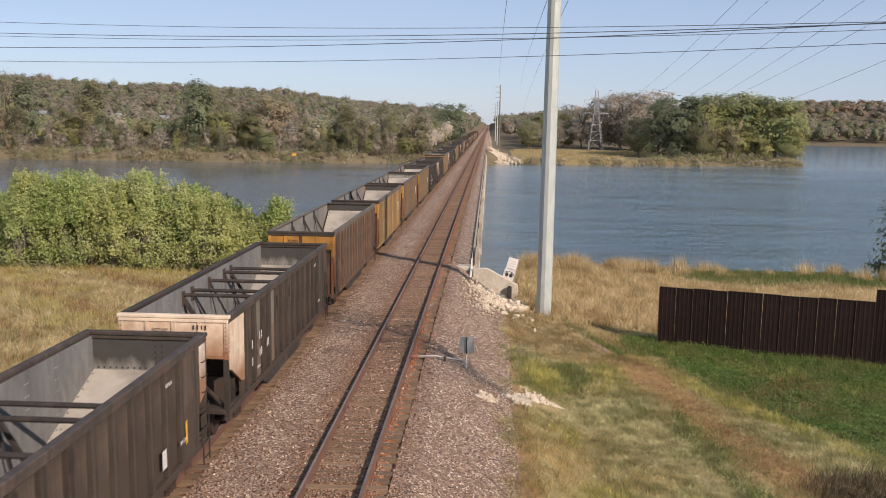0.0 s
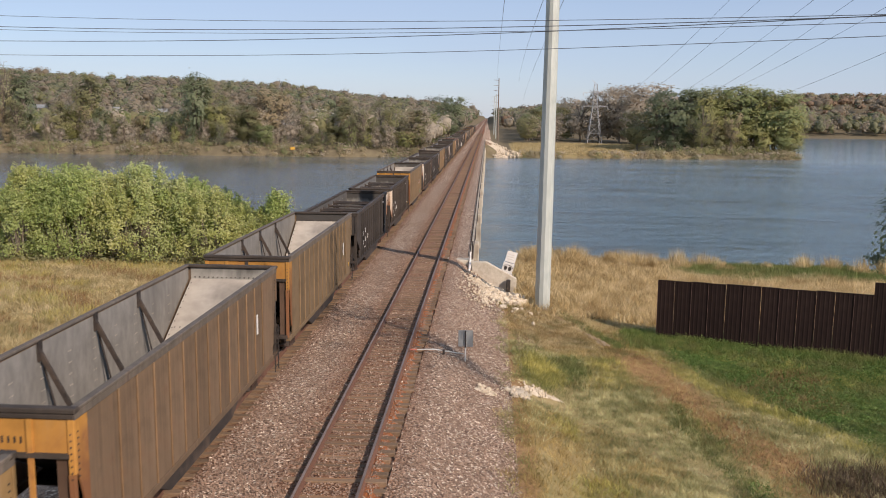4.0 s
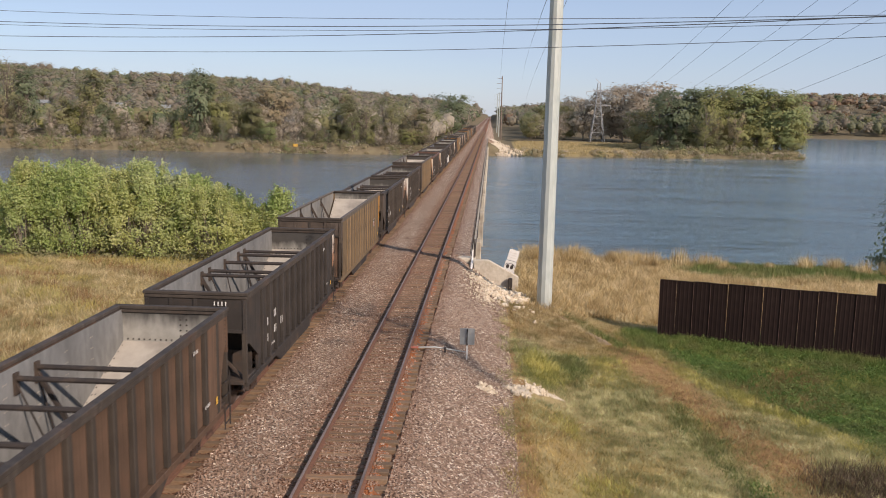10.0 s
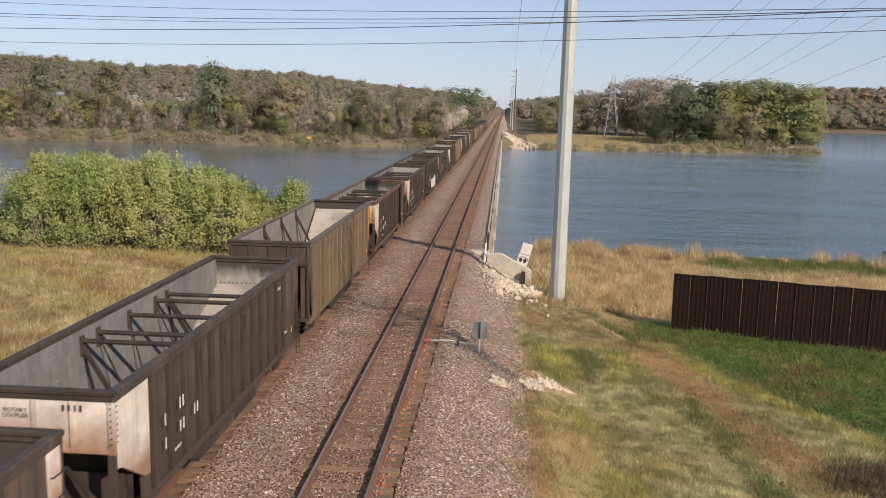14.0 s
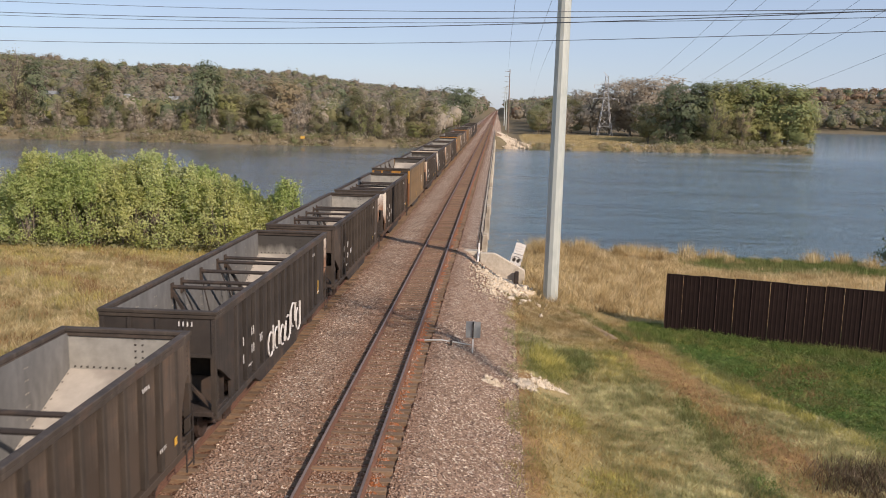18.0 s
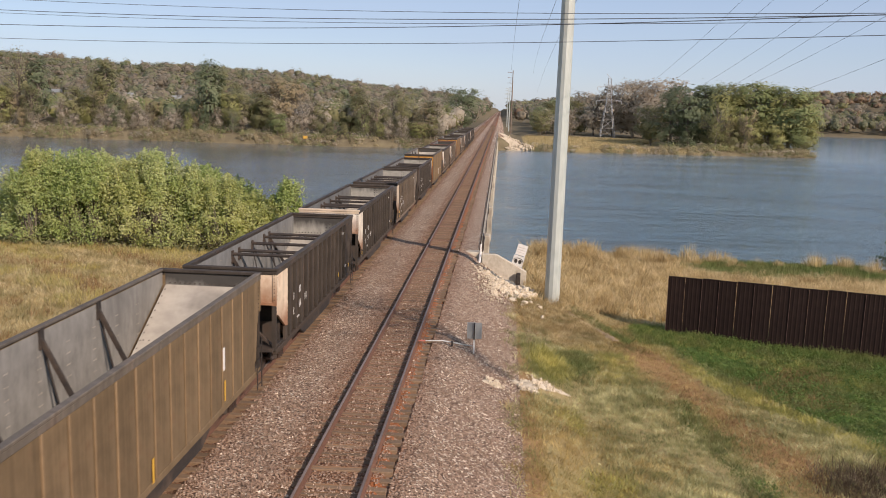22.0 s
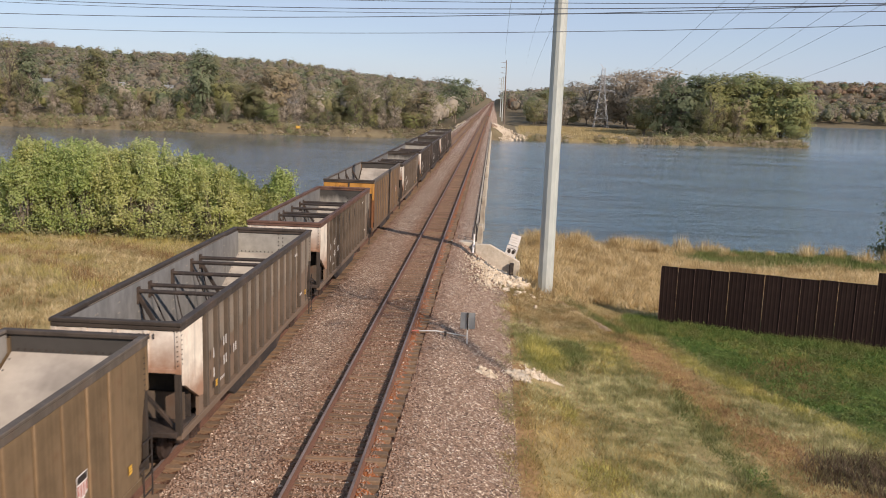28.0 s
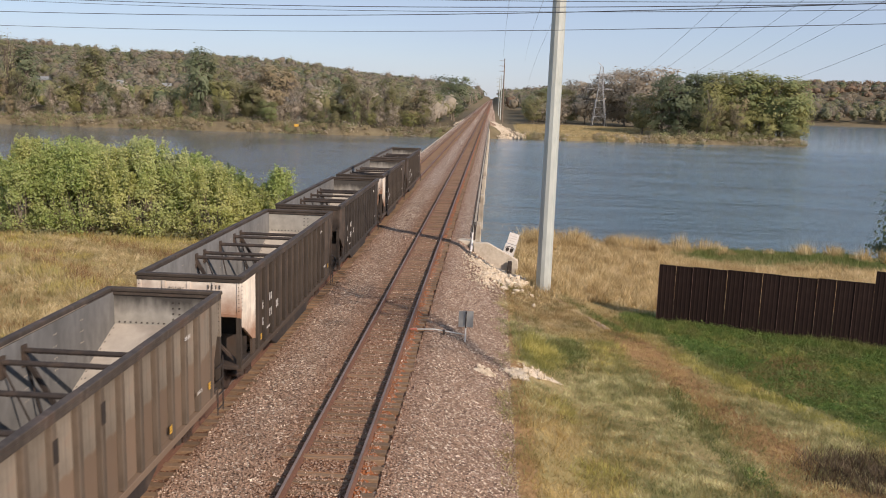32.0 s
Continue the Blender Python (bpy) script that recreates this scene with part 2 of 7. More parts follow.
def painted_steel(name, a, rust=(0.10, 0.055, 0.035), dust=(0.30, 0.26, 0.21), rusty=(0.54, 0.74), rough=0.7, low=None, worn=None, creeping=(3.1, 4.2)):
    """Old car paint: rust in blotches, streaks that run down, pale coal dust."""
    n = Nodes(name)
    v, s = n.coords("object"), n.coords("object", (3.0, 3.0, 0.35))
    f1, f2, f3 = n.noise(v, 1.3, 5.0, 0.6), n.noise(s, 2.2, 4.0, 0.6), n.noise(v, 22.0, 3.0)
    col = n.mix(n.ramp(f1, 0.35, 0.65), tuple(0.8 * x for x in a), tuple(1.15 * x for x in a))
    col = n.mix(n.math("MULTIPLY", n.ramp(f1, *rusty), 0.75), col, rust)
    col = n.mix(n.math("MULTIPLY", n.ramp(f2, 0.55, 0.8), 0.35), col, dust)
    f4 = n.noise(n.coords("object", (1.0, 7.0, 0.22)), 1.6, 5.0, 0.65)  # grime and wash marks that run down the sheets
    col = n.mix(n.math("MULTIPLY", n.ramp(f4, 0.5, 0.72), 0.5), col, tuple(0.45 * x for x in a))
    col = n.mix(n.math("MULTIPLY", n.math("SUBTRACT", 1.0, n.ramp(f4, 0.3, 0.44)), 0.35), col, dust)
    if worn:  # the lower sheets have gone rusty up to an uneven line
        sz = n.add("ShaderNodeSeparateXYZ")
        n.link(v, sz.inputs[0])
        line = n.math("ADD", sz.outputs[2], n.math("MULTIPLY", n.noise(v, 0.9, 4.0, 0.6), 0.7))
        col = n.mix(n.math("MULTIPLY", n.math("SUBTRACT", 1.0, n.ramp(line, 2.52, 2.6)), 0.8), col, worn)
    if low:  # rust that creeps up from the lower edge of an end sheet, ragged
        sx = n.add("ShaderNodeSeparateXYZ")
        n.link(v, sx.inputs[0])
        creep = n.math("ADD", sx.outputs[2], n.math("MULTIPLY", n.noise(v, 1.7, 5.0, 0.65), 1.3))
        col = n.mix(n.math("MULTIPLY", n.math("SUBTRACT", 1.0, n.ramp(creep, *creeping)), low), col, rust)
    r = n.add("ShaderNodeObjectInfo").outputs["Random"]
    k = n.add("ShaderNodeCombineColor")
    for i in range(3):
        n.link(n.math("ADD", n.math("MULTIPLY", r, 0.3), 0.85), k.inputs[i])
    col = n.mix(1.0, col, k.outputs[0], "MULTIPLY")
    n.bump(f3, 0.15, 0.004)
    return n.done(col, rough, 0, 0.2)


GROUND, BALLAST, WATER = ground_material(), ballast_material(), water_material()
SLEEPER = rough_surface("old_oak_sleeper", (0.125, 0.08, 0.048), (0.235, 0.158, 0.093), (0.28, 0.145, 0.065), 9, 1.1, 0.9, 0.5, 0.01, stretch=(1, 6, 6), vary=0.5)
RUSTY = rough_surface("rail_rust", (0.12, 0.058, 0.036), (0.19, 0.095, 0.056), (0.10, 0.055, 0.035), 14, 0.6, 0.85, 0.2)
POLISHED = rough_surface("worn_rail_head", (0.17, 0.125, 0.105), (0.25, 0.20, 0.175), (0.14, 0.105, 0.085), 6, 0.4, 0.6, 0.0, metal=0.15)
CONCRETE = rough_surface("pale_concrete", (0.38, 0.33, 0.25), (0.52, 0.47, 0.37), (0.28, 0.23, 0.17), 5, 0.7, 0.9, 0.3)
EARTH = rough_surface("bare_tan_earth", (0.26, 0.185, 0.115), (0.40, 0.295, 0.19), (0.19, 0.135, 0.085), 7, 1.2, 0.95, 0.5, 0.02)
LIMESTONE = rough_surface("broken_limestone", (0.52, 0.43, 0.30), (0.70, 0.60, 0.45), (0.40, 0.31, 0.20), 5, 1.3, 0.92, 0.5, 0.02, vary=0.4)
GALVANISED = rough_surface("galvanised_pole", (0.39, 0.425, 0.385), (0.495, 0.525, 0.475), (0.33, 0.34, 0.30), 3, 0.5, 0.55, 0.05, metal=0.15, stretch=(1, 1, 0.3), vary=0)
LATTICE = rough_surface("tower_steel", (0.40, 0.41, 0.40), (0.50, 0.51, 0.50), (0.36, 0.33, 0.3), 3, 0.5, 0.6, 0, metal=0.3)
WIRE = rough_surface("wire", (0.10, 0.11, 0.12), (0.16, 0.17, 0.18), (0.12, 0.12, 0.12), 1, 0.2, 0.6, 0, metal=0.4)
FENCE = rough_surface("dark_fence_sheet", (0.017, 0.0105, 0.0085), (0.025, 0.015, 0.012), (0.036, 0.023, 0.018), 5, 0.9, 0.8, 0.1, stretch=(1, 1, 0.3), vary=0.35, spec=0.12)
FENCE_EDGE = rough_surface("rusted_fence_edge", (0.10, 0.06, 0.045), (0.16, 0.10, 0.075), (0.06, 0.04, 0.03), 5, 0.9, 0.75, 0.1)
OLD_WOOD = rough_surface("grey_timber", (0.16, 0.12, 0.09), (0.25, 0.2, 0.15), (0.1, 0.075, 0.055), 8, 1, 0.9, 0.3, stretch=(4, 4, 0.4))
BARK = rough_surface("bark", (0.17, 0.135, 0.10), (0.28, 0.235, 0.18), (0.42, 0.38, 0.31), 6, 1, 0.95, 0.4, stretch=(3, 3, 0.5))
BLACK_STEEL = rough_surface("sooty_steel", (0.022, 0.018, 0.015), (0.045, 0.035, 0.028), (0.09, 0.062, 0.042), 6, 1.2, 0.75, 0.2)
WHEEL = rough_surface("wheel_steel", (0.05, 0.035, 0.028), (0.09, 0.06, 0.045), (0.12, 0.1, 0.09), 6, 1.2, 0.6, 0.1, metal=0.5)
LINING = rough_surface("scoured_lining", (0.18, 0.172, 0.152), (0.285, 0.272, 0.24), (0.125, 0.118, 0.104), 3.5, 0.45, 0.62, 0.1, stretch=(1, 1, 0.5), vary=0.25, spec=0.3)
DULL_LINING = rough_surface("dull_lining", (0.135, 0.135, 0.126), (0.22, 0.218, 0.204), (0.10, 0.098, 0.09), 3.5, 0.45, 0.6, 0.1, stretch=(1, 1, 0.5), vary=0.3, spec=0.3)
DIRTY = rough_surface("sooty_side_lining", (0.085, 0.08, 0.072), (0.15, 0.142, 0.126), (0.06, 0.056, 0.05), 2.5, 0.6, 0.7, 0.1, spec=0.25)
SLOPE = rough_surface("dusty_slope_sheet", (0.34, 0.305, 0.25), (0.45, 0.405, 0.33), (0.22, 0.195, 0.16), 1.6, 0.5, 0.7, 0.1, vary=0.2, spec=0.25)
SOOT = sooty_end()
WHITE_PAINT = rough_surface("white_marking", (0.56, 0.54, 0.5), (0.68, 0.66, 0.61), (0.5, 0.46, 0.4), 8, 2, 0.6, 0)
YELLOW_PAINT = rough_surface("yellow_marking", (0.60, 0.34, 0.045), (0.68, 0.40, 0.06), (0.48, 0.26, 0.04), 8, 2, 0.6, 0)
RED_PAINT = rough_surface("red_marking", (0.36, 0.09, 0.06), (0.42, 0.13, 0.085), (0.28, 0.08, 0.05), 8, 2, 0.6, 0)
GREEN_PAINT = rough_surface("green_marking", (0.04, 0.2, 0.09), (0.05, 0.26, 0.12), (0.05, 0.15, 0.08), 8, 2, 0.6, 0)
SIGN_GREY = rough_surface("weathered_sign_back", (0.30, 0.31, 0.29), (0.38, 0.39, 0.37), (0.25, 0.24, 0.21), 6, 1.5, 0.6, 0, metal=0.3)
PAINTS = {
    "black": painted_steel("black_car_paint", (0.048, 0.041, 0.035), (0.07, 0.045, 0.03), (0.12, 0.095, 0.075)),
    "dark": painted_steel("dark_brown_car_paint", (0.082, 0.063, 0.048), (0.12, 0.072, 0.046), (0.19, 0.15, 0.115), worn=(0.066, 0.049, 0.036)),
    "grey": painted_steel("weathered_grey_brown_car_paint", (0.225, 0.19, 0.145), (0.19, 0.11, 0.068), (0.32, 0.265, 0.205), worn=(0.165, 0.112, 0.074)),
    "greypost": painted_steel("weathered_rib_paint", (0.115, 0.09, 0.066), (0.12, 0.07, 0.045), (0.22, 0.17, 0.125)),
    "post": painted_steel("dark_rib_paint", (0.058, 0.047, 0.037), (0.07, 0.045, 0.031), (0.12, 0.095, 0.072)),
    "flatrim": painted_steel("grey_rim_paint", (0.125, 0.105, 0.083), (0.10, 0.065, 0.045), (0.24, 0.2, 0.16)),
    "rustrim": painted_steel("rusted_rim_paint", (0.125, 0.07, 0.05), (0.16, 0.075, 0.04), (0.24, 0.165, 0.12)),
    "rim": painted_steel("worn_grey_rim_paint", (0.062, 0.051, 0.042), (0.09, 0.055, 0.038), (0.17, 0.14, 0.11)),
    "rust": painted_steel("rust_brown_car_paint", (0.110, 0.068, 0.044), (0.125, 0.065, 0.04), (0.18, 0.125, 0.09)),
    "gold": painted_steel("faded_golden_car_paint", (0.25, 0.158, 0.066), (0.16, 0.085, 0.04), (0.31, 0.22, 0.125), (0.5, 0.7)),
    "umber": painted_steel("faded_umber_car_paint", (0.155, 0.106, 0.066), (0.125, 0.075, 0.045), (0.23, 0.16, 0.1), (0.5, 0.7)),
    "tan": painted_steel("faded_yellow_brown_car_paint", (0.165, 0.115, 0.064), (0.12, 0.07, 0.038), (0.22, 0.155, 0.095)),
    "orange": painted_steel("orange_yellow_end_paint", (0.46, 0.225, 0.05), (0.20, 0.085, 0.035), (0.38, 0.23, 0.10), (0.46, 0.68)),
    "white": painted_steel("off_white_end_paint", (0.72, 0.665, 0.56), (0.25, 0.115, 0.055), (0.55, 0.45, 0.33), (0.66, 0.85), 0.7, 0.9),
    "pink": painted_steel("rust_stained_white_end_paint", (0.66, 0.52, 0.37), (0.23, 0.095, 0.04), (0.46, 0.30, 0.18), (0.52, 0.72), 0.7, 0.9),
}
PAINTS["white_side"] = painted_steel("off_white_corner_paint", (0.70, 0.63, 0.51), (0.25, 0.115, 0.055), (0.55, 0.45, 0.33), (0.62, 0.82), 0.7, 0.85, None, (2.25, 3.1))
PAINTS["orange_side"] = painted_steel("orange_corner_paint", (0.46, 0.225, 0.05), (0.175, 0.075, 0.038), (0.38, 0.23, 0.10), (0.5, 0.7), 0.7, 0.9)
PAINTS["pink_side"] = painted_steel("rust_stained_corner_paint", (0.66, 0.53, 0.385), (0.24, 0.10, 0.045), (0.48, 0.32, 0.2), (0.57, 0.78), 0.7, 0.85, None, (2.25, 3.1))
for _p, _c in (("gold", (0.33, 0.215, 0.095)), ("umber", (0.205, 0.128, 0.068)), ("tan", (0.235, 0.158, 0.085)), ("rust", (0.15, 0.095, 0.06))):
    PAINTS[_p + "_seam"] = painted_steel("worn_" + _p + "_seam_paint", _c, (0.14, 0.08, 0.045), (0.30, 0.22, 0.14))
FOLIAGE = {
    "willow": leaf_material("willow_leaves", [(0.27, 0.335, 0.115), (0.42, 0.49, 0.18), (0.55, 0.595, 0.25), (0.71, 0.71, 0.36)], 0.55, None, 0.5, 0.3, 0.22),
    "willow_gold": leaf_material("golden_willow_leaves", [(0.30, 0.335, 0.11), (0.455, 0.49, 0.17), (0.595, 0.605, 0.245), (0.74, 0.71, 0.36)], 0.55, None, 0.5, 0.3, 0.22),
    "willow_green": leaf_material("green_willow_leaves", [(0.25, 0.33, 0.105), (0.40, 0.485, 0.165), (0.53, 0.595, 0.23), (0.69, 0.70, 0.33)], 0.55, None, 0.5, 0.3, 0.22),
    "willow_grey": leaf_material("grey_green_willow_leaves", [(0.24, 0.28, 0.135), (0.37, 0.415, 0.205), (0.50, 0.53, 0.29), (0.66, 0.67, 0.42)], 0.55, None, 0.5, 0.3, 0.22),
    # olive, orange, brown and dark are paled to carry some distance haze
    "olive": leaf_material("olive_leaves", [(0.22, 0.22, 0.116), (0.308, 0.303, 0.154), (0.407, 0.38, 0.198)], 0.58),
    "green": leaf_material("green_leaves", [(0.19, 0.225, 0.095), (0.27, 0.305, 0.13), (0.37, 0.385, 0.165)], 0.46),
    "yellowgreen": leaf_material("yellowing_leaves", [(0.26, 0.275, 0.105), (0.36, 0.36, 0.145), (0.48, 0.45, 0.20)], 0.46),
    "orange": leaf_material("orange_leaves", [(0.297, 0.248, 0.149), (0.385, 0.314, 0.187), (0.484, 0.396, 0.237)], 0.45),
    "brown": leaf_material("brown_thin_leaves", [(0.44, 0.385, 0.30), (0.54, 0.475, 0.37), (0.62, 0.555, 0.44)], 0.58),
    "dark": leaf_material("dark_green_leaves", [(0.15, 0.18, 0.10), (0.205, 0.24, 0.135), (0.275, 0.305, 0.175)], 0.5),
    "golden": leaf_material("golden_grass_blades", [(0.24, 0.17, 0.065), (0.48, 0.355, 0.14), (0.74, 0.58, 0.26)], 0.42, (0.27, 0.24, 0.09), 1.2, 0.3, 0.0),
    "straw": leaf_material("dry_grass_blades", [(0.34, 0.255, 0.115), (0.56, 0.445, 0.225), (0.80, 0.67, 0.41)], 0.42, (0.27, 0.235, 0.10), 1.4, 0.3, 0.0),
    "lawn": leaf_material("green_grass_blades", [(0.06, 0.10, 0.024), (0.15, 0.21, 0.05), (0.32, 0.35, 0.11)], 0.4, (0.21, 0.21, 0.075), 2.0, 0.4, 0.0),
    "bright": leaf_material("yellow_green_grass_blades", [(0.22, 0.21, 0.055), (0.50, 0.45, 0.125), (0.80, 0.69, 0.24)], 0.42, (0.30, 0.30, 0.085), 1.6, 0.35, 0.0),
    "rank": leaf_material("rank_green_grass_blades", [(0.075, 0.11, 0.03), (0.15, 0.195, 0.055), (0.28, 0.31, 0.10)], 0.4, (0.24, 0.23, 0.085), 1.6, 0.35, 0.0),
    "deadweeds": leaf_material("dead_weed_stalks", [(0.05, 0.035, 0.022), (0.12, 0.085, 0.05), (0.26, 0.20, 0.13)], 0.35, None, 2.0, 0.5, 0.0),
    "pale": leaf_material("pale_dry_grass_blades", [(0.40, 0.29, 0.13), (0.645, 0.50, 0.255), (0.90, 0.765, 0.48)], 0.45, (0.36, 0.25, 0.11), 1.0, 0.3, 0.0),
    "clover": leaf_material("lawn_weed_leaves", [(0.055, 0.105, 0.022), (0.115, 0.20, 0.043), (0.22, 0.31, 0.08)], 0.35, (0.20, 0.21, 0.075), 1.6, 0.35, 0.0),
    "mixed": leaf_material("half_dry_grass_blades", [(0.17, 0.185, 0.055), (0.42, 0.39, 0.15), (0.74, 0.62, 0.27)], 0.42, (0.68, 0.53, 0.16), 1.4, 0.3, 0.0),
    "sage": leaf_material("sage_grass_blades", [(0.17, 0.175, 0.07), (0.46, 0.435, 0.205), (0.84, 0.77, 0.43)], 0.42, (0.17, 0.19, 0.06), 1.5, 0.3, 0.0),
    "weeds": leaf_material("red_brown_weeds", [(0.12, 0.068, 0.032), (0.31, 0.185, 0.083), (0.56, 0.37, 0.175)], 0.35, None, 2.0, 0.5, 0.0),
    # hill tones muted, with the haze of distance mixed into the leaf colour
    "hillbrown": leaf_material("hazed_hill_brown_leaves", [(0.276, 0.236, 0.172), (0.356, 0.31, 0.23), (0.437, 0.385, 0.287)], 0.58, None, 0.03, 0.06, 0.2),
    "hillgreen": leaf_material("hazed_hill_olive_leaves", [(0.218, 0.224, 0.138), (0.305, 0.307, 0.184), (0.402, 0.391, 0.23)], 0.58, None, 0.03, 0.06, 0.2),
    "hillorange": leaf_material("hazed_hill_russet_leaves", [(0.22, 0.155, 0.10), (0.28, 0.20, 0.13), (0.35, 0.26, 0.165)], 0.45, None, 0.03, 0.06, 0.2),
    "scrub": leaf_material("bank_scrub_leaves", [(0.23, 0.19, 0.115), (0.32, 0.265, 0.155), (0.42, 0.35, 0.205)], 0.4),
}


# ---------------------------------------------------------------- mesh tools
def smooth(a, b, v):
    t = np.clip((np.asarray(v, float) - a) / (b - a), 0, 1)
    return t * t * (3 - 2 * t)


class Shape:
    """Collects boxes, beams, tubes and plates for one mesh."""

    def __init__(self):
        self.v, self.f = [], []

    def add(self, pts, faces):
        o = len(self.v)
        self.v += [tuple(p) for p in pts]
        self.f += [tuple(o + i for i in f) for f in faces]
        return self

    def box(self, x0, x1, y0, y1, z0, z1):
        return self.add([(x, y, z) for x in (x0, x1) for y in (y0, y1) for z in (z0, z1)],
                        [(0, 1, 3, 2), (4, 6, 7, 5), (0, 4, 5, 1), (2, 3, 7, 6), (0, 2, 6, 4), (1, 5, 7, 3)])

    def beam(self, p, q, w, h, up=(0, 0, 1)):
        p, q = Vector(p), Vector(q)
        d = (q - p).normalized()
        s = d.cross(Vector(up))
        s = s.normalized() if s.length > 1e-4 else Vector((1, 0, 0))
        u = s.cross(d)
        return self.add([e + s * a * w / 2 + u * b * h / 2 for e in (p, q) for a, b in ((-1, -1), (1, -1), (1, 1), (-1, 1))],
                        [(0, 3, 2, 1), (4, 5, 6, 7), (0, 1, 5, 4), (1, 2, 6, 5), (2, 3, 7, 6), (3, 0, 4, 7)])

    def tube(self, pts, radii, n=8):
        rings = []
        for i, p in enumerate(pts):
            p = Vector(p)
            d = (Vector(pts[min(i + 1, len(pts) - 1)]) - Vector(pts[max(i - 1, 0)])).normalized()
            s = d.cross(Vector((0, 0, 1)) if abs(d.z) < 0.9 else Vector((1, 0, 0))).normalized()
            u = s.cross(d)
            rings.append([p + (s * math.cos(2 * math.pi * k / n) + u * math.sin(2 * math.pi * k / n)) * radii[i] for k in range(n)])
        faces = [(i * n + k, i * n + (k + 1) % n, (i + 1) * n + (k + 1) % n, (i + 1) * n + k) for i in range(len(pts) - 1) for k in range(n)]
        faces += [tuple(range(n - 1, -1, -1)), tuple(range((len(pts) - 1) * n, len(pts) * n))]
        return self.add([p for r in rings for p in r], faces)

    def plate(self, pts, thick):
        """A flat polygon given a thickness vector."""
        n, t = len(pts), Vector(thick)
        pts = [Vector(p) for p in pts]
        return self.add(pts + [p + t for p in pts], [tuple(range(n - 1, -1, -1)), tuple(range(n, 2 * n))] + [(i, (i + 1) % n, n + (i + 1) % n, n + i) for i in range(n)])

    def mesh(self, name, mat, bevel=0.0, shade=False):
        me = bpy.data.meshes.new(name)
        me.from_pydata(self.v, [], self.f)
        bm = bmesh.new()
        bm.from_mesh(me)
        bmesh.ops.recalc_face_normals(bm, faces=bm.faces)
        if bevel:
            bmesh.ops.bevel(bm, geom=bm.edges[:], offset=bevel, segments=1, affect="EDGES")
        bm.to_mesh(me)
        bm.free()
        me.materials.append(mat)
        if shade:
            me.shade_smooth()
        return me


def put(name, mesh, parent=None, m=None, label=""):
    """One mesh object, under a thing or under a part."""
    ob = new(name, mesh)
    if parent:
        ob.parent = parent
    if m is not None:
        ob.matrix_basis = m
    return tagged(ob, label)


def part(name, shape, mat, parent, label="", bevel=0.0, shade=False, m=None):
    return put(name, shape.mesh(name, mat, bevel, shade), parent, m, label)


def thing(name, label, category, m=None, group="", kind=""):
    ob = new(name)
    if m is not None:
        ob.matrix_basis = m
    return tagged(ob, label, category, group, kind)


def faces_mesh(name, verts, per, mat):
    """A mesh from an array (count, per, 3) of loose polygons."""
    n = len(verts)
    me = bpy.data.meshes.new(name)
    me.vertices.add(n * per)
    me.vertices.foreach_set("co", np.ascontiguousarray(verts, dtype=np.float32).ravel())
    me.loops.add(n * per)
    me.loops.foreach_set("vertex_index", np.arange(n * per, dtype=np.int32))
    me.polygons.add(n)
    me.polygons.foreach_set("loop_start", np.arange(0, n * per, per, dtype=np.int32))
    me.materials.append(mat)
    me.update(calc_edges=True)
    return me


G = (1 + 5 ** 0.5) / 2
ICO_V = np.array([(-1, G, 0), (1, G, 0), (-1, -G, 0), (1, -G, 0), (0, -1, G), (0, 1, G), (0, -1, -G), (0, 1, -G), (G, 0, -1), (G, 0, 1), (-G, 0, -1), (-G, 0, 1)]) / math.sqrt(1 + G * G)
ICO_F = np.array([(0, 11, 5), (0, 5, 1), (0, 1, 7), (0, 7, 10), (0, 10, 11), (1, 5, 9), (5, 11, 4), (11, 10, 2), (10, 7, 6), (7, 1, 8), (3, 9, 4), (3, 4, 2), (3, 2, 6), (3, 6, 8), (3, 8, 9), (4, 9, 5), (2, 4, 11), (6, 2, 10), (8, 6, 7), (9, 8, 1)])


def leafy_mesh(name, quads, centres, radii, rng, mat):
    """Leaf quads round uneven rounded masses of inner leaves, so that a crown is dense within and ragged without."""
    n, m = len(quads), len(centres)
    hull = centres[:, None, :] + ICO_V[None] * radii[:, None, :] * rng.uniform(0.7, 1.1, (m, 12, 1))
    co = np.concatenate([quads.reshape(-1, 3), hull.reshape(-1, 3)])
    tri = (ICO_F[None] + (n * 4 + 12 * np.arange(m))[:, None, None]).reshape(-1)
    me = bpy.data.meshes.new(name)
    me.vertices.add(len(co))
    me.vertices.foreach_set("co", np.ascontiguousarray(co, dtype=np.float32).ravel())
    me.loops.add(n * 4 + len(tri))
    me.loops.foreach_set("vertex_index", np.concatenate([np.arange(n * 4), tri]).astype(np.int32))
    me.polygons.add(n + 20 * m)
    me.polygons.foreach_set("loop_start", np.concatenate([np.arange(0, n * 4, 4), n * 4 + np.arange(0, 60 * m, 3)]).astype(np.int32))
    me.polygons.foreach_set("use_smooth", np.concatenate([np.zeros(n, bool), np.ones(20 * m, bool)]))
    me.materials.append(mat)
    me.update(calc_edges=True)
    return me


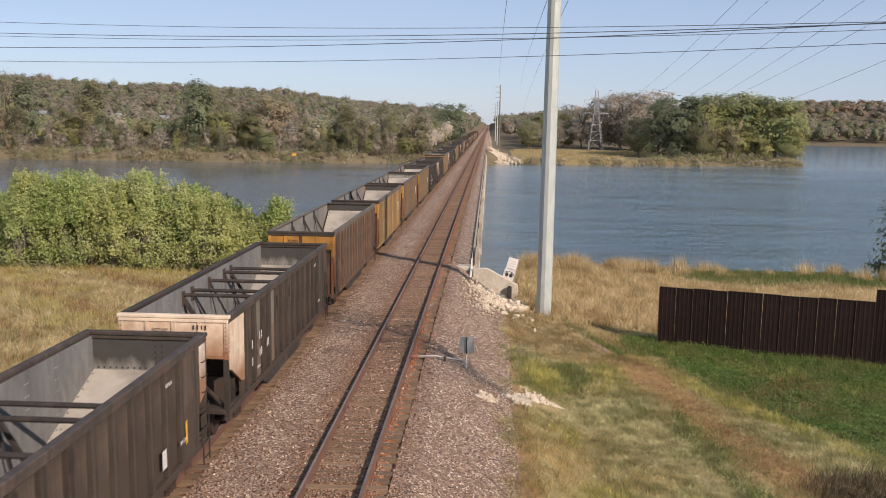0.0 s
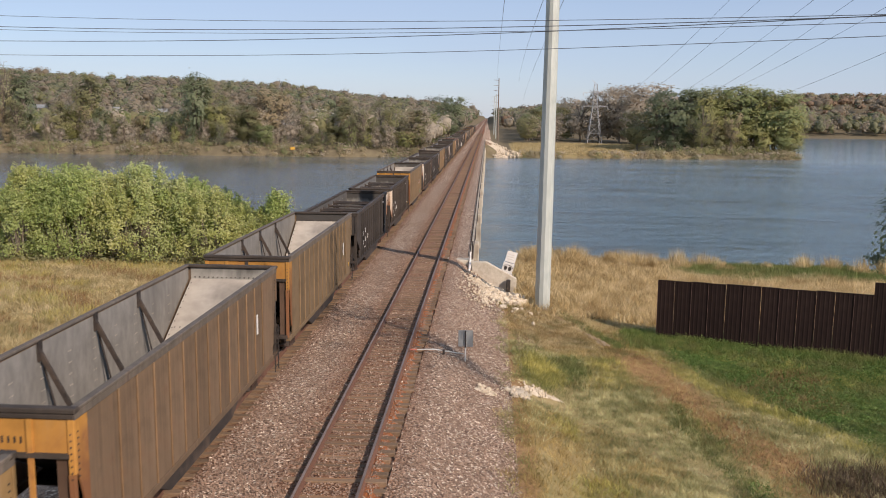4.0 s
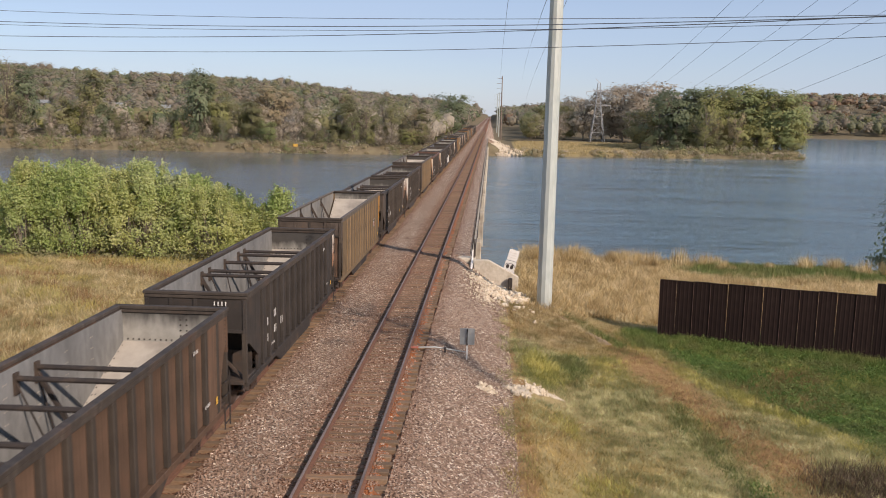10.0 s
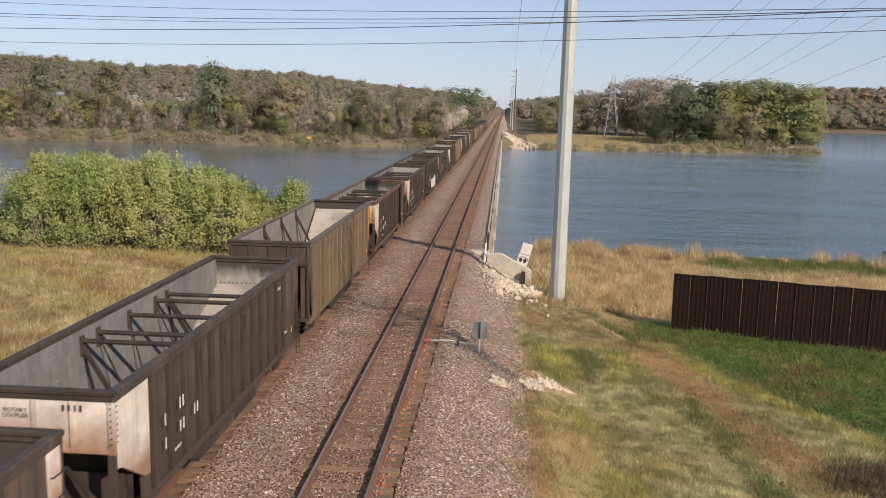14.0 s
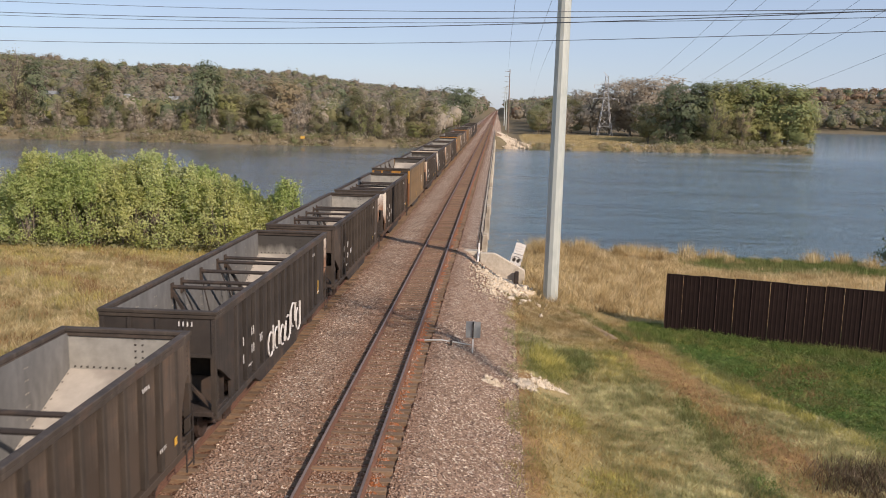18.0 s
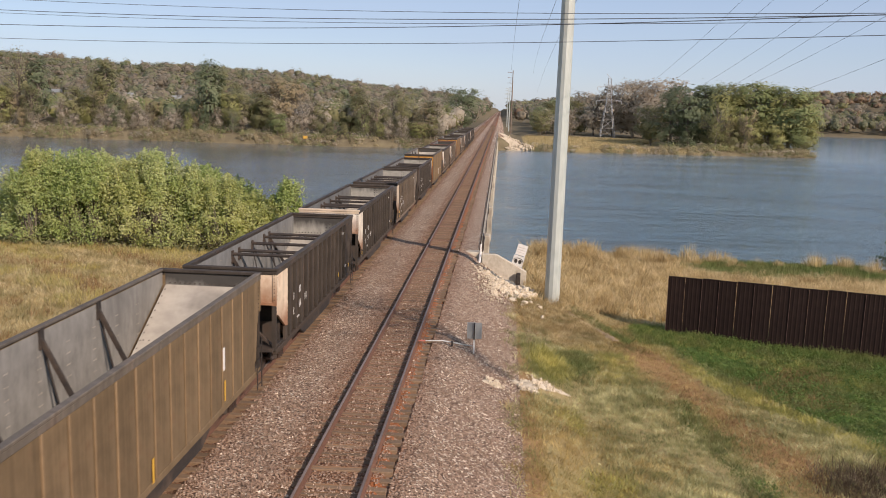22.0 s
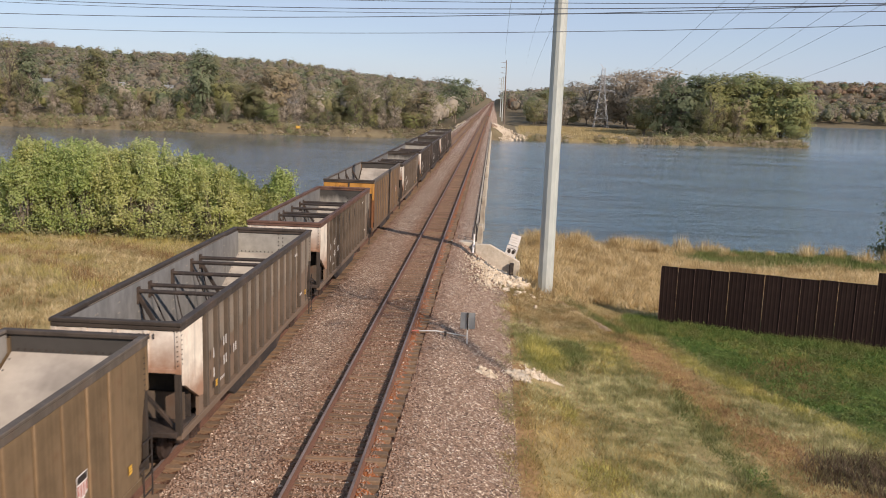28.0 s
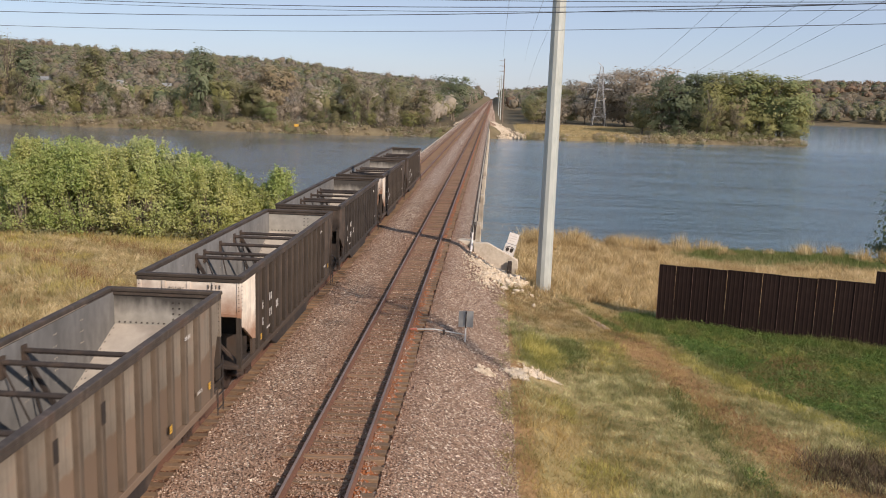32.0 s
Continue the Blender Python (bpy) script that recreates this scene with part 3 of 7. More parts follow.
def leaf_quads(rng, at, size, out=None, loose=0.75):
    """Leaf-shaped quads at the places given, that lie across the way out of the crown, more or less."""
    n = len(at)
    nrm = rng.normal(size=(n, 3))
    if out is not None:
        o = out / np.maximum(np.linalg.norm(out, axis=1), 1e-6)[:, None] + np.array([0, 0, 0.35])
        nrm = o + nrm * loose * 0.6
    a = np.cross(nrm, rng.normal(size=(n, 3)))
    a /= np.linalg.norm(a, axis=1)[:, None]
    b = np.cross(a, nrm)
    b /= np.linalg.norm(b, axis=1)[:, None]
    s = (size * rng.uniform(0.6, 1.4, n))[:, None]
    return np.stack([at - a * s, at + b * s * 0.6, at + a * s, at - b * s * 0.6], 1)


def blade_tris(rng, at, height, width, lean=0.35):
    """Grass blades: slim triangles that lean at random."""
    n = len(at)
    ang = rng.uniform(0, 2 * np.pi, n)
    side = np.stack([np.cos(ang), np.sin(ang), np.zeros(n)], 1) * (width * rng.uniform(0.6, 1.4, n))[:, None]
    tip = rng.normal(0, lean, (n, 3))
    tip[:, 2] = 1
    tip *= (height * rng.uniform(0.55, 1.25, n))[:, None]
    return np.stack([at - side, at + side, at + tip], 1)


# ---------------------------------------------------------------- ground and river
WATER_Z = -7.0
NEAR_END, FAR_END = 56.0, 347.0  # ends of the bridge along the line
TRACK_R, TRACK_L = -3.65, -8.40  # middle of the two tracks


def lumps(x, y, s, seed=0.0):
    """Cheap smooth unevenness, -1 to 1."""
    return (np.sin(x / s + 1.3 * seed) * np.cos(y / s * 1.17 + seed) + np.sin((x + y) / s * 0.61 + 2.1 * seed) * 0.7 + np.sin((x * 0.7 - y) / s * 1.9 + seed) * 0.4) / 2.1


def near_bank(x):
    return 78 - 2.6 * (x > 0) + 1.6 * np.sin(x / 11.0) + 1.0 * np.sin(x / 4.3)


def shore(x, y):
    """Metres inland from the far waterline."""
    yf = np.interp(x, [-900, -400, -160, -55, -13, 14, 52, 119, 128], [300, 312, 320, 326, 338, 341, 344, 357, 362]) + 1.2 * np.sin(x / 7.0) + 0.8 * np.sin(x / 2.9)
    right = 128 + 0.2 * (y - 356) + 1.5 * np.sin(y / 9.0) - x
    return np.maximum(np.minimum(y - yf, right), y - 800 - (x - 324) * 0.1)


def ridge(x):
    return np.interp(x, [-2600, -1300, -745, -700, -658, -571, -485, -442, -314, -148, 0, 70, 136, 300, 450, 560, 1300, 2600], [80, 78, 66, 61, 54, 47, 47, 48, 43, 25, 10, 17, 23, 28, 36, 39, 44, 48])


def height(x, y):
    x, y = np.asarray(x, float), np.asarray(y, float)
    right = -1.35 - 0.65 * smooth(1.2, 3.6, x) - 0.25 * smooth(3.6, 9, x) - 0.3 * smooth(20, 60, x)
    left = -1.5 - 1.3 * (1 - smooth(-17, -12.8, x))
    land = np.where(x > 0.3, right, np.where(x < -12.8, left, -1.6))
    land = land + 0.10 * lumps(x, y, 2.3) * smooth(-1.5, 2.5, np.maximum(x - 1.2, -12.8 - x)) - 0.9 * smooth(50, 74, y)
    land = land - 1.15 * np.exp(-((x - 0.9) / 1.4) ** 2 - ((y - 53.2) / 2.2) ** 2)
    yn = near_bank(x) - 19 * (1 - smooth(1.0, 3.2, x)) * (x > -12.8)
    near = land + (-9.0 - land) * smooth(yn - 5, yn + 4, y)
    d = shore(x, y)
    inland = -5.2 + 1.5 * (1 - smooth(-60, -25, x)) + 0.4 * lumps(x, y, 14.0) + 1.2 * smooth(10, 90, d)
    rise = np.where(x > 130, smooth(0, 170, d), 1)
    hill = rise * ridge(x) * smooth(430, 1330, y) * (1 + 0.12 * lumps(x, y, 170.0, 1.0)) + 3 * lumps(x, y, 60.0) * smooth(520, 900, y)
    inland = inland + np.maximum(hill, 0)
    bank = smooth(-22, -11, x) * (1 - smooth(-1.5, 9, x)) * smooth(FAR_END - 12, FAR_END + 4, y)
    inland = np.where(bank > 0, inland * (1 - bank) + -1.6 * bank, inland)
    far = -9.0 + (inland + 9.0) * smooth(-3, 4.5, np.maximum(d, np.where(bank > 0.02, bank * 6 - 3, -9)))
    return np.where(y < 200, near, far)


def axis(stops):
    """Grid lines: (from, to, step) stretches, joined."""
    out = []
    for a, b, s in stops:
        out += list(np.arange(a, b, s))
    return np.array(sorted(set(np.round(out, 3))))


gx = axis([(-2800, -800, 200), (-800, -200, 40), (-200, -60, 7), (-60, -34, 2), (-34, 34, 0.6), (34, 60, 2), (60, 180, 7), (180, 700, 40), (700, 2801, 200)])
gy = axis([(-620, -60, 40), (-60, 8, 6), (8, 90, 0.6), (90, 290, 20), (290, 420, 3), (420, 900, 24), (900, 2000, 70), (2000, 4701, 450)])
GX, GY = np.meshgrid(gx, gy)
GZ = height(GX, GY)
ny, nx = GX.shape
idx = np.arange(nx * ny).reshape(ny, nx)
quads = np.stack([idx[:-1, :-1], idx[:-1, 1:], idx[1:, 1:], idx[1:, :-1]], -1).reshape(-1, 4)
gm = bpy.data.meshes.new("ground")
gm.from_pydata(np.stack([GX, GY, GZ], -1).reshape(-1, 3).tolist(), [], quads.tolist())
gm.shade_smooth()
gm.materials.append(GROUND)


def path_x(y):
    """Middle of the worn earth path that comes up to the end of the fence."""
    return np.interp(y, [14, 25, 28, 31, 35, 40, 43, 47], [15, 10.6, 9.6, 8.6, 7.7, 7.2, 7.0, 6.8])


def green_strip(y):
    """Middle of the greener hollow beside the path."""
    return np.interp(y, [14, 22, 25, 27.6, 31.2], [10.2, 8.8, 8.2, 7.9, 7.5])


def lawn_edge(y):
    return np.interp(y, [14, 25, 29, 31, 33.6, 36.4, 40, 44.6], [24, 16.4, 13.6, 12.4, 11.1, 9.9, 8.2, 7.8])


def lawn(x, y):
    g = smooth(-0.7, 1.3, x - lawn_edge(y)) * (1 - smooth(44.5, 46.5, y)) * smooth(-2, 1, y - 10)
    strip = 0.42 * np.exp(-((x - green_strip(y)) / 0.7) ** 2) * (y < 33)
    bank = smooth(12.6, 17.0, x + 1.6 * lumps(x, y, 1.6)) * smooth(60, 66, y + 2.5 * lumps(x, y, 1.1)) * (1 - smooth(75, 78, y)) * 0.72
    return np.clip(np.maximum(np.maximum(g, strip), bank), 0, 1)


zr = lawn(GX, GY) * (GX > 1)
zg = np.exp(-((GX - path_x(GY)) / 1.5) ** 2) * (1 - smooth(40, 45, GY)) * (GX > 1) + np.where((GX < 1.8) & (GX > -14) & (GY < 60), 0.9, 0)
zg = np.maximum(zg, np.where((GZ < -5.0) & (GY < 200), 0.8, 0))
zb = np.maximum(np.where(GX < 10, smooth(300, 316, GY), np.maximum(smooth(405, 450, GY), smooth(68, 80, GX) * (GY > 300))), np.where((GZ < -5.9) & (GY > 200), 0.9, 0))
far_bank = np.where(GY > 250, np.exp(-((shore(GX, GY) - 1.5) / 3.0) ** 2), 0)
zg, zb = np.maximum(zg, 0.1 * far_bank), zb * (1 - 0.1 * far_bank)
col = np.stack([zr, np.clip(zg, 0, 1), zb, np.ones_like(zr)], -1).reshape(-1, 4)
att = gm.color_attributes.new("zone", "FLOAT_COLOR", "POINT")
att.data.foreach_set("color", col.astype(np.float32).ravel())
tagged(new("ground", gm), "dry golden grassland with a green lawn, an earth path and wooded hills", "ground", kind="structure")

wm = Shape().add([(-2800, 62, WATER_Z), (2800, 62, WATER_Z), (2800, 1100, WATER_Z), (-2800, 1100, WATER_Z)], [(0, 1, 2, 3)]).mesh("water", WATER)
tagged(new("water", wm), "wide blue-grey river with small wind ripples", "river", kind="structure")


# ---------------------------------------------------------------- railway
def strip(name, prof, y0, y1, mat, label, category):
    """A long bed with the cross section prof (x, z), closed below."""
    s = Shape()
    base = [(prof[-1][0], prof[-1][1] - 0.5), (prof[0][0], prof[0][1] - 0.5)]
    s.plate([(x, y0, z) for x, z in [*prof, *base]], (0, y1 - y0, 0))
    return tagged(put(name, s.mesh(name, mat)), label, category, kind="structure")


BED = [(-13.0, -1.75), (-10.6, -0.31), (-9.9, -0.27), (-7.42, -0.29), (-7.2, -0.205), (-6.95, -0.2), (-6.0, -0.23), (-5.3, -0.185), (-4.75, -0.19), (-4.6, -0.207), (-2.95, -0.2), (-2.78, -0.182), (-2.62, -0.2), (-2.5, -0.3), (-2.36, -0.325), (-2.3, -0.225), (-1.75, -0.30), (-0.6, -0.727), (0.6, -1.172), (1.75, -1.6)]
HOLLOW_BED = BED[:-3] + [(-0.6, -1.0), (0.6, -1.85), (1.75, -2.45)]  # where the slope steepens in front of the wing wall
DECK_BED = [(-11.0, -0.35), (-10.5, -0.29), (-9.9, -0.27), (-7.42, -0.285), (-7.2, -0.205), (-6.95, -0.2), (-6.0, -0.23), (-5.3, -0.185), (-4.75, -0.19), (-4.6, -0.207), (-2.95, -0.2), (-2.78, -0.182), (-2.62, -0.2), (-2.5, -0.3), (-2.36, -0.325), (-2.3, -0.225), (-1.75, -0.27), (-1.08, -0.32)]
FAR_BED = [(-13.5, -1.75), (-10.6, -0.31), (-9.9, -0.235), (-7.0, -0.235), (-6.3, -0.29), (-5.6, -0.29), (-5.1, -0.235), (-2.2, -0.235), (-1.5, -0.31), (1.6, -1.75)]
HOLLOW_0, HOLLOW_1 = 49.6, 54.3
strip("ballast_bed", BED, -610, HOLLOW_0, BALLAST, "pinkish crushed stone ballast under two tracks", "ballast")
hb = Shape()
ring = [[(x, y, z) for x, z in [*p, (p[-1][0], p[-1][1] - 0.5), (p[0][0], p[0][1] - 0.5)]] for p, y in ((BED, HOLLOW_0), (HOLLOW_BED, HOLLOW_1), (HOLLOW_BED, NEAR_END))]
nr = len(ring[0])
hb.add([p for r in ring for p in r], [(q * nr + i, q * nr + (i + 1) % nr, (q + 1) * nr + (i + 1) % nr, (q + 1) * nr + i) for q in range(2) for i in range(nr)])
tagged(put("abutment_ballast", hb.mesh("abutment_ballast", BALLAST)), "crushed stone ballast that falls away before the wing wall", "ballast", kind="structure")
strip("bridge_ballast", DECK_BED, NEAR_END, FAR_END, BALLAST, "crushed stone ballast on the bridge deck", "ballast")
strip("far_ballast", FAR_BED, FAR_END, 2600, BALLAST, "crushed stone ballast of the line beyond the river", "ballast")

SLEEPER_MESH = Shape().box(-1.3, 1.3, -0.115, 0.115, -0.36, -0.19).mesh("sleeper", SLEEPER, 0.012)
rail_prof = [(-0.075, -0.19), (0.075, -0.19), (0.075, -0.178), (0.014, -0.155), (0.014, -0.055), (0.037, -0.042), (0.037, -0.004), (-0.037, -0.004), (-0.037, -0.042), (-0.014, -0.055), (-0.014, -0.155), (-0.075, -0.178)]


def track(x, near_count):
    t = thing("railway_track", "straight track of rusty rails on brown oak sleepers", "railway track", pose(x, 0, 0), "tracks")
    rng = np.random.default_rng(int(-x * 100))
    for sx in (-0.753, 0.753):
        r = part("rail", Shape().plate([(sx + a, -610, b) for a, b in rail_prof], (0, 3200, 0)), RUSTY, t, "rust-brown steel rail")
        part("rail_head", Shape().box(sx - 0.034, sx + 0.034, -610, 2590, -0.006, 0.0), POLISHED, r, "worn shiny running surface")
    ys = np.arange(15.0, 2400, 0.497)
    for y in ys[:near_count]:
        put("sleeper", SLEEPER_MESH, t, pose(rng.normal(0, 0.05), y + rng.normal(0, 0.02), rng.normal(0, 0.01), 0, 0, rng.normal(0, 0.8)))
    s = Shape()
    for y in list(ys[near_count:900]) + list(np.arange(-20, 15, 0.497)):
        s.box(-1.3, 1.3, y - 0.115, y + 0.115, -0.28, -0.19)
    tagged(part("sleeper_bed", s, SLEEPER, t), kind="stuff")
    return t


track(TRACK_R, 290)
track(TRACK_L, 220)

# the bridge: a ballasted deck between concrete edge beams, on plate girders and piers
bridge = thing("railway_bridge", "long low double-track railway bridge with concrete edges and piers", "bridge", kind="")
for x in (-11.15, -0.93):
    part("edge_beam", Shape().box(x - 0.09, x + 0.09, NEAR_END, FAR_END, -0.95, -0.3), CONCRETE, bridge, "", 0.02)
part("deck_slab", Shape().box(-10.99, -1.09, NEAR_END, FAR_END, -1.2, -0.86), CONCRETE, bridge)
for x in (-10.2, -8.4, -6.0, -3.65, -1.6):
    part("girder", Shape().box(x - 0.22, x + 0.22, NEAR_END + 0.1, FAR_END - 0.1, -2.9, -1.2), BLACK_STEEL, bridge)
for i in range(11):
    y = NEAR_END + 24.3 * (i + 1)
    if y < FAR_END - 10:
        part("pier", Shape().plate([(-11.4, y, -9.2), (-0.6, y, -9.2), (-0.6, y, -2.9), (-11.4, y, -2.9)], (0, 1.8, 0)), CONCRETE, bridge, "", 0.08)
for i in range(24):
    y = NEAR_END + 0.6 + i * 12.2
    part("rail_post", Shape().box(-0.83, -0.77, y - 0.03, y + 0.03, -0.9, 0.0), BLACK_STEEL, bridge)
part("edge_cable", Shape().tube([(-0.8, NEAR_END + 0.5, -0.05), (-0.8, FAR_END - 1, -0.05)], [0.025, 0.025], 6), BLACK_STEEL, bridge)

# abutment with its sloping wing wall
ab = thing("abutment", "pale concrete bridge abutment with a sloping wing wall", "abutment")
part("seat_wall", Shape().box(-11.3, -0.75, NEAR_END - 0.9, NEAR_END - 0.004, -4.5, -0.28), CONCRETE, ab, "", 0.04)
part("far_seat_wall", Shape().box(-11.3, -0.75, FAR_END + 0.004, FAR_END + 0.9, -6.5, -0.28), CONCRETE, ab, "", 0.04)
part("wing_wall", Shape().plate([(-0.85, 54.4, -0.27), (0.07, 54.3, -0.25), (2.0, 54.2, -1.27), (2.0, 54.2, -4.0), (-0.85, 54.4, -4.0)], (0.02, 0.36, 0)), CONCRETE, ab, "", 0.04)
part("post", Shape().box(1.36, 1.62, 53.8, 54.1, -3.4, -1.3), BLACK_STEEL, ab, "dark broken timber post", 0.02)


# ---------------------------------------------------------------- the train
CACHE = {}


def cached(key, make):
    if key not in CACHE:
        CACHE[key] = make()
    return CACHE[key]


HALF, WIDE, SILL = 7.15, 1.50, 0.98  # half length, half width and sill height of a car
TOPS = {"rib": 3.63, "flat": 3.88}  # top chord over the rail
PITCH = 16.12


def truck_parts(car, y):
    """A two-axle truck with side frames and springs."""
    t = put("truck", cached("bolster", lambda: Shape().box(-1.05, 1.05, -0.2, 0.2, 0.42, 0.78).mesh("truck", BLACK_STEEL, 0.03)), car, pose(0, y, 0))
    def frame_shape(x):
        s = Shape()
        s.plate([(x, -1.15, 0.52), (x, -0.95, 0.72), (x, -0.35, 0.80), (x, 0.35, 0.80), (x, 0.95, 0.72), (x, 1.15, 0.52), (x, 0.8, 0.42), (x, 0.35, 0.22), (x, -0.35, 0.22), (x, -0.8, 0.42)], (0.13, 0, 0))
        return s.mesh("side_frame", BLACK_STEEL, 0.015)
    for x in (-1.12, 0.99):
        put("side_frame", cached(("frame", x), lambda: frame_shape(x)), t)
    for x in (-1.16, 1.16):
        for dy in (-0.2, 0.0, 0.2):
            put("spring", cached("spring", lambda: Shape().tube([(0, 0, 0.26), (0, 0, 0.33), (0, 0, 0.34), (0, 0, 0.41), (0, 0, 0.42), (0, 0, 0.49), (0, 0, 0.5), (0, 0, 0.57)], [0.075, 0.075, 0.055, 0.075, 0.055, 0.075, 0.055, 0.075], 8).mesh("spring", WHEEL)), t, pose(x, dy, 0))
    def wheelset():
        s = Shape()
        for x in (-1, 1):
            s.tube([(x * 0.70, 0, 0), (x * 0.735, 0, 0), (x * 0.74, 0, 0), (x * 0.81, 0, 0), (x * 0.82, 0, 0), (x * 0.83, 0, 0)], [0.46, 0.485, 0.46, 0.455, 0.38, 0.12], 20)
        s.tube([(-1.15, 0, 0), (1.15, 0, 0)], [0.08, 0.08], 10)
        return s.mesh("wheelset", WHEEL)
    for dy in (-0.89, 0.89):
        put("wheelset", cached("wheelset", wheelset), t, pose(0, dy, 0.456))


def mark(car, key, shape, mat, label, y, z, side=True):
    ob = put("marking", cached(("mark", key, mat.name), lambda: shape().mesh("marking", mat)), car, pose(WIDE + 0.006 if side else 0, y, z), label)
    if key in ("data", "data2", "end_mark", "shieldbar", "scrawl"):
        tagged(ob, label, kind="stuff")


def glyph_bars(n, h, w):
    """A line of plain upright bars, the size of stencilled characters."""
    s = Shape()
    for i in range(n):
        s.box(0, 0.006, i * w, i * w + w * 0.3, 0, h)
    return s


def blotch():
    """Loose painted strokes of a large scrawl."""
    s, rng = Shape(), random.Random(7)
    for i in range(6):
        y, z, a0, rr_ = -2.1 + 0.75 * i, rng.uniform(0.15, 0.5), rng.uniform(0, 6), rng.uniform(0.2, 0.34)
        arc = [(0.012, y + rr_ * math.cos(a0 + 0.5 * k), z + rr_ * 1.3 * math.sin(a0 + 0.5 * k)) for k in range(10)]
        s.tube(arc, [0.03] * 10, 5)
        s.beam((0.012, y + 0.3, z - 0.3), (0.012, y + 0.38 + rng.uniform(-0.1, 0.15), z + rng.uniform(0.3, 0.75)), 0.012, 0.07, (1, 0, 0))
    return s


def hopper(kind, paint, end, label, marks=()):
    """An empty open coal hopper, its middle over the origin at rail height: kind "rib" has outside posts, "flat" smooth sides."""
    P, E = PAINTS[paint], PAINTS[end]
    rim = "rustrim" if any(k == "rustrim" for k, *_ in marks) else "rim"
    RIM = PAINTS[rim]
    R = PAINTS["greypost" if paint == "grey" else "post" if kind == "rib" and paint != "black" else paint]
    C = PAINTS["post"]
    palerim = any(k == "palerim" for k, *_ in marks)
    sooty = any(k == "sooty" for k, *_ in marks)  # a car that still holds its coal dust
    car = thing("coal_hopper", label, "freight car", None, "coal train")
    rib, TOP = kind == "rib", TOPS[kind]
    slope_top = 2.62 if rib else 3.38
    wall_x = WIDE - (0.13 if rib else 0.03)
    cut = 5.55  # where the side sheet begins to rise over the truck
    for sx in (-1, 1):
        x0, x1 = sorted((sx * wall_x, sx * (wall_x - 0.03)))
        if sx > 0:  # the sheets between the posts, each weathered in its own way
            for i in range(12):
                y0 = (-5.21 if rib else -5.3) + 0.885 * i
                put("side_sheet", cached(("sheet", kind, paint), lambda: Shape().box(wall_x + 0.002, wall_x + 0.01, 0.06, 0.825, SILL + 0.01, TOP - 0.23).mesh("side_sheet", P)), car, pose(0, y0, 0))
        put("side_wall", cached(("side", kind, paint, sx), lambda: Shape().plate([(x0, -cut, SILL), (x0, cut, SILL), (x0, cut, TOP - 0.1), (x0, -cut, TOP - 0.1)], (x1 - x0, 0, 0)).mesh("side_wall", P)), car)
        xi = sx * (wall_x - 0.036)
        put("lining", cached(("lining", kind, sx, sooty), lambda: Shape().plate([(xi, -2.95, SILL), (xi, 2.95, SILL), (xi, HALF - 0.1, slope_top), (xi, HALF - 0.1, TOP - 0.12), (xi, -HALF + 0.1, TOP - 0.12), (xi, -HALF + 0.1, slope_top)], (-sx * 0.006, 0, 0)).mesh("lining", DIRTY if sooty else DULL_LINING if rib else LINING)), car, None, "bare scoured grey steel lining")
        def chord():
            a, b = sorted((sx * (WIDE + 0.04), sx * (WIDE - (0.14 if rib else 0.12))))
            s = Shape().box(a, b, -HALF, HALF, TOP - (0.10 if rib else 0.07), TOP)
            a, b = sorted((sx * (WIDE + 0.02), sx * (WIDE - 0.17)))
            if rib:
                s.box(a, b, -HALF + 0.02, HALF - 0.02, TOP - 0.22, TOP - 0.103)
            else:
                s.box(*sorted((sx * (WIDE + 0.015), sx * (WIDE - 0.05))), -HALF + 0.02, HALF - 0.02, TOP - 0.22, TOP - 0.073)
            return s.mesh("top_chord", RIM if rib else PAINTS["flatrim"], 0.015)
        put("top_chord", cached(("chord", kind, rim, sx), chord), car)
        def sill():
            a, b = sorted((sx * (WIDE + 0.0), sx * (WIDE - 0.16)))
            return Shape().box(a, b, -HALF + 0.05, HALF - 0.05, SILL - 0.17, SILL).mesh("side_sill", P, 0.012)
        put("side_sill", cached(("sill", paint, sx), sill), car)
        if rib:
            a, b = sorted((sx * WIDE, sx * wall_x))
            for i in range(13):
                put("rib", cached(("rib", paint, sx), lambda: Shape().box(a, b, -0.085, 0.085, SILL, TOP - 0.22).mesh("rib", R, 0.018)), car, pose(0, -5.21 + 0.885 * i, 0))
        else:
            a, b = sorted((sx * (WIDE + 0.01), sx * wall_x))
            for i in range(13):
                put("seam", cached(("seam", paint, sx), lambda: Shape().box(a, b, -0.028, 0.028, SILL, TOP - 0.22).mesh("seam", PAINTS[paint + "_seam"], 0.008)), car, pose(0, -5.3 + 0.885 * i, 0))
        def dots():
            s = Shape()
            for k in range(9):
                for d in (-0.05, 0.05):
                    for q in range(5):
                        y, z = -5.2 + 1.3 * k + d, 2.1 + 0.28 * q
                        s.box(min(xi, xi - sx * 0.014), max(xi, xi - sx * 0.014), y - 0.014, y + 0.014, z - 0.014, z + 0.014)
            return s.mesh("riveting", SLOPE)
        tagged(put("riveting", cached(("dots", kind, sx), dots), car), kind="stuff")
    for e in (-1, 1):
        M = pose(0, 0, 0, 0, 0, 0 if e > 0 else 180)
        EP, ename = (E, end) if e < 0 else (P, paint)
        base = 2.5 if rib else 3.05  # the painted sheet of a smooth car is lower than that of a ribbed one
        put("end_wall", cached(("endwall", kind, ename), lambda: Shape().box(-WIDE + 0.12, WIDE - 0.12, HALF - 0.075, HALF - 0.035, base, TOP - 0.1).mesh("end_wall", EP)), car, M)
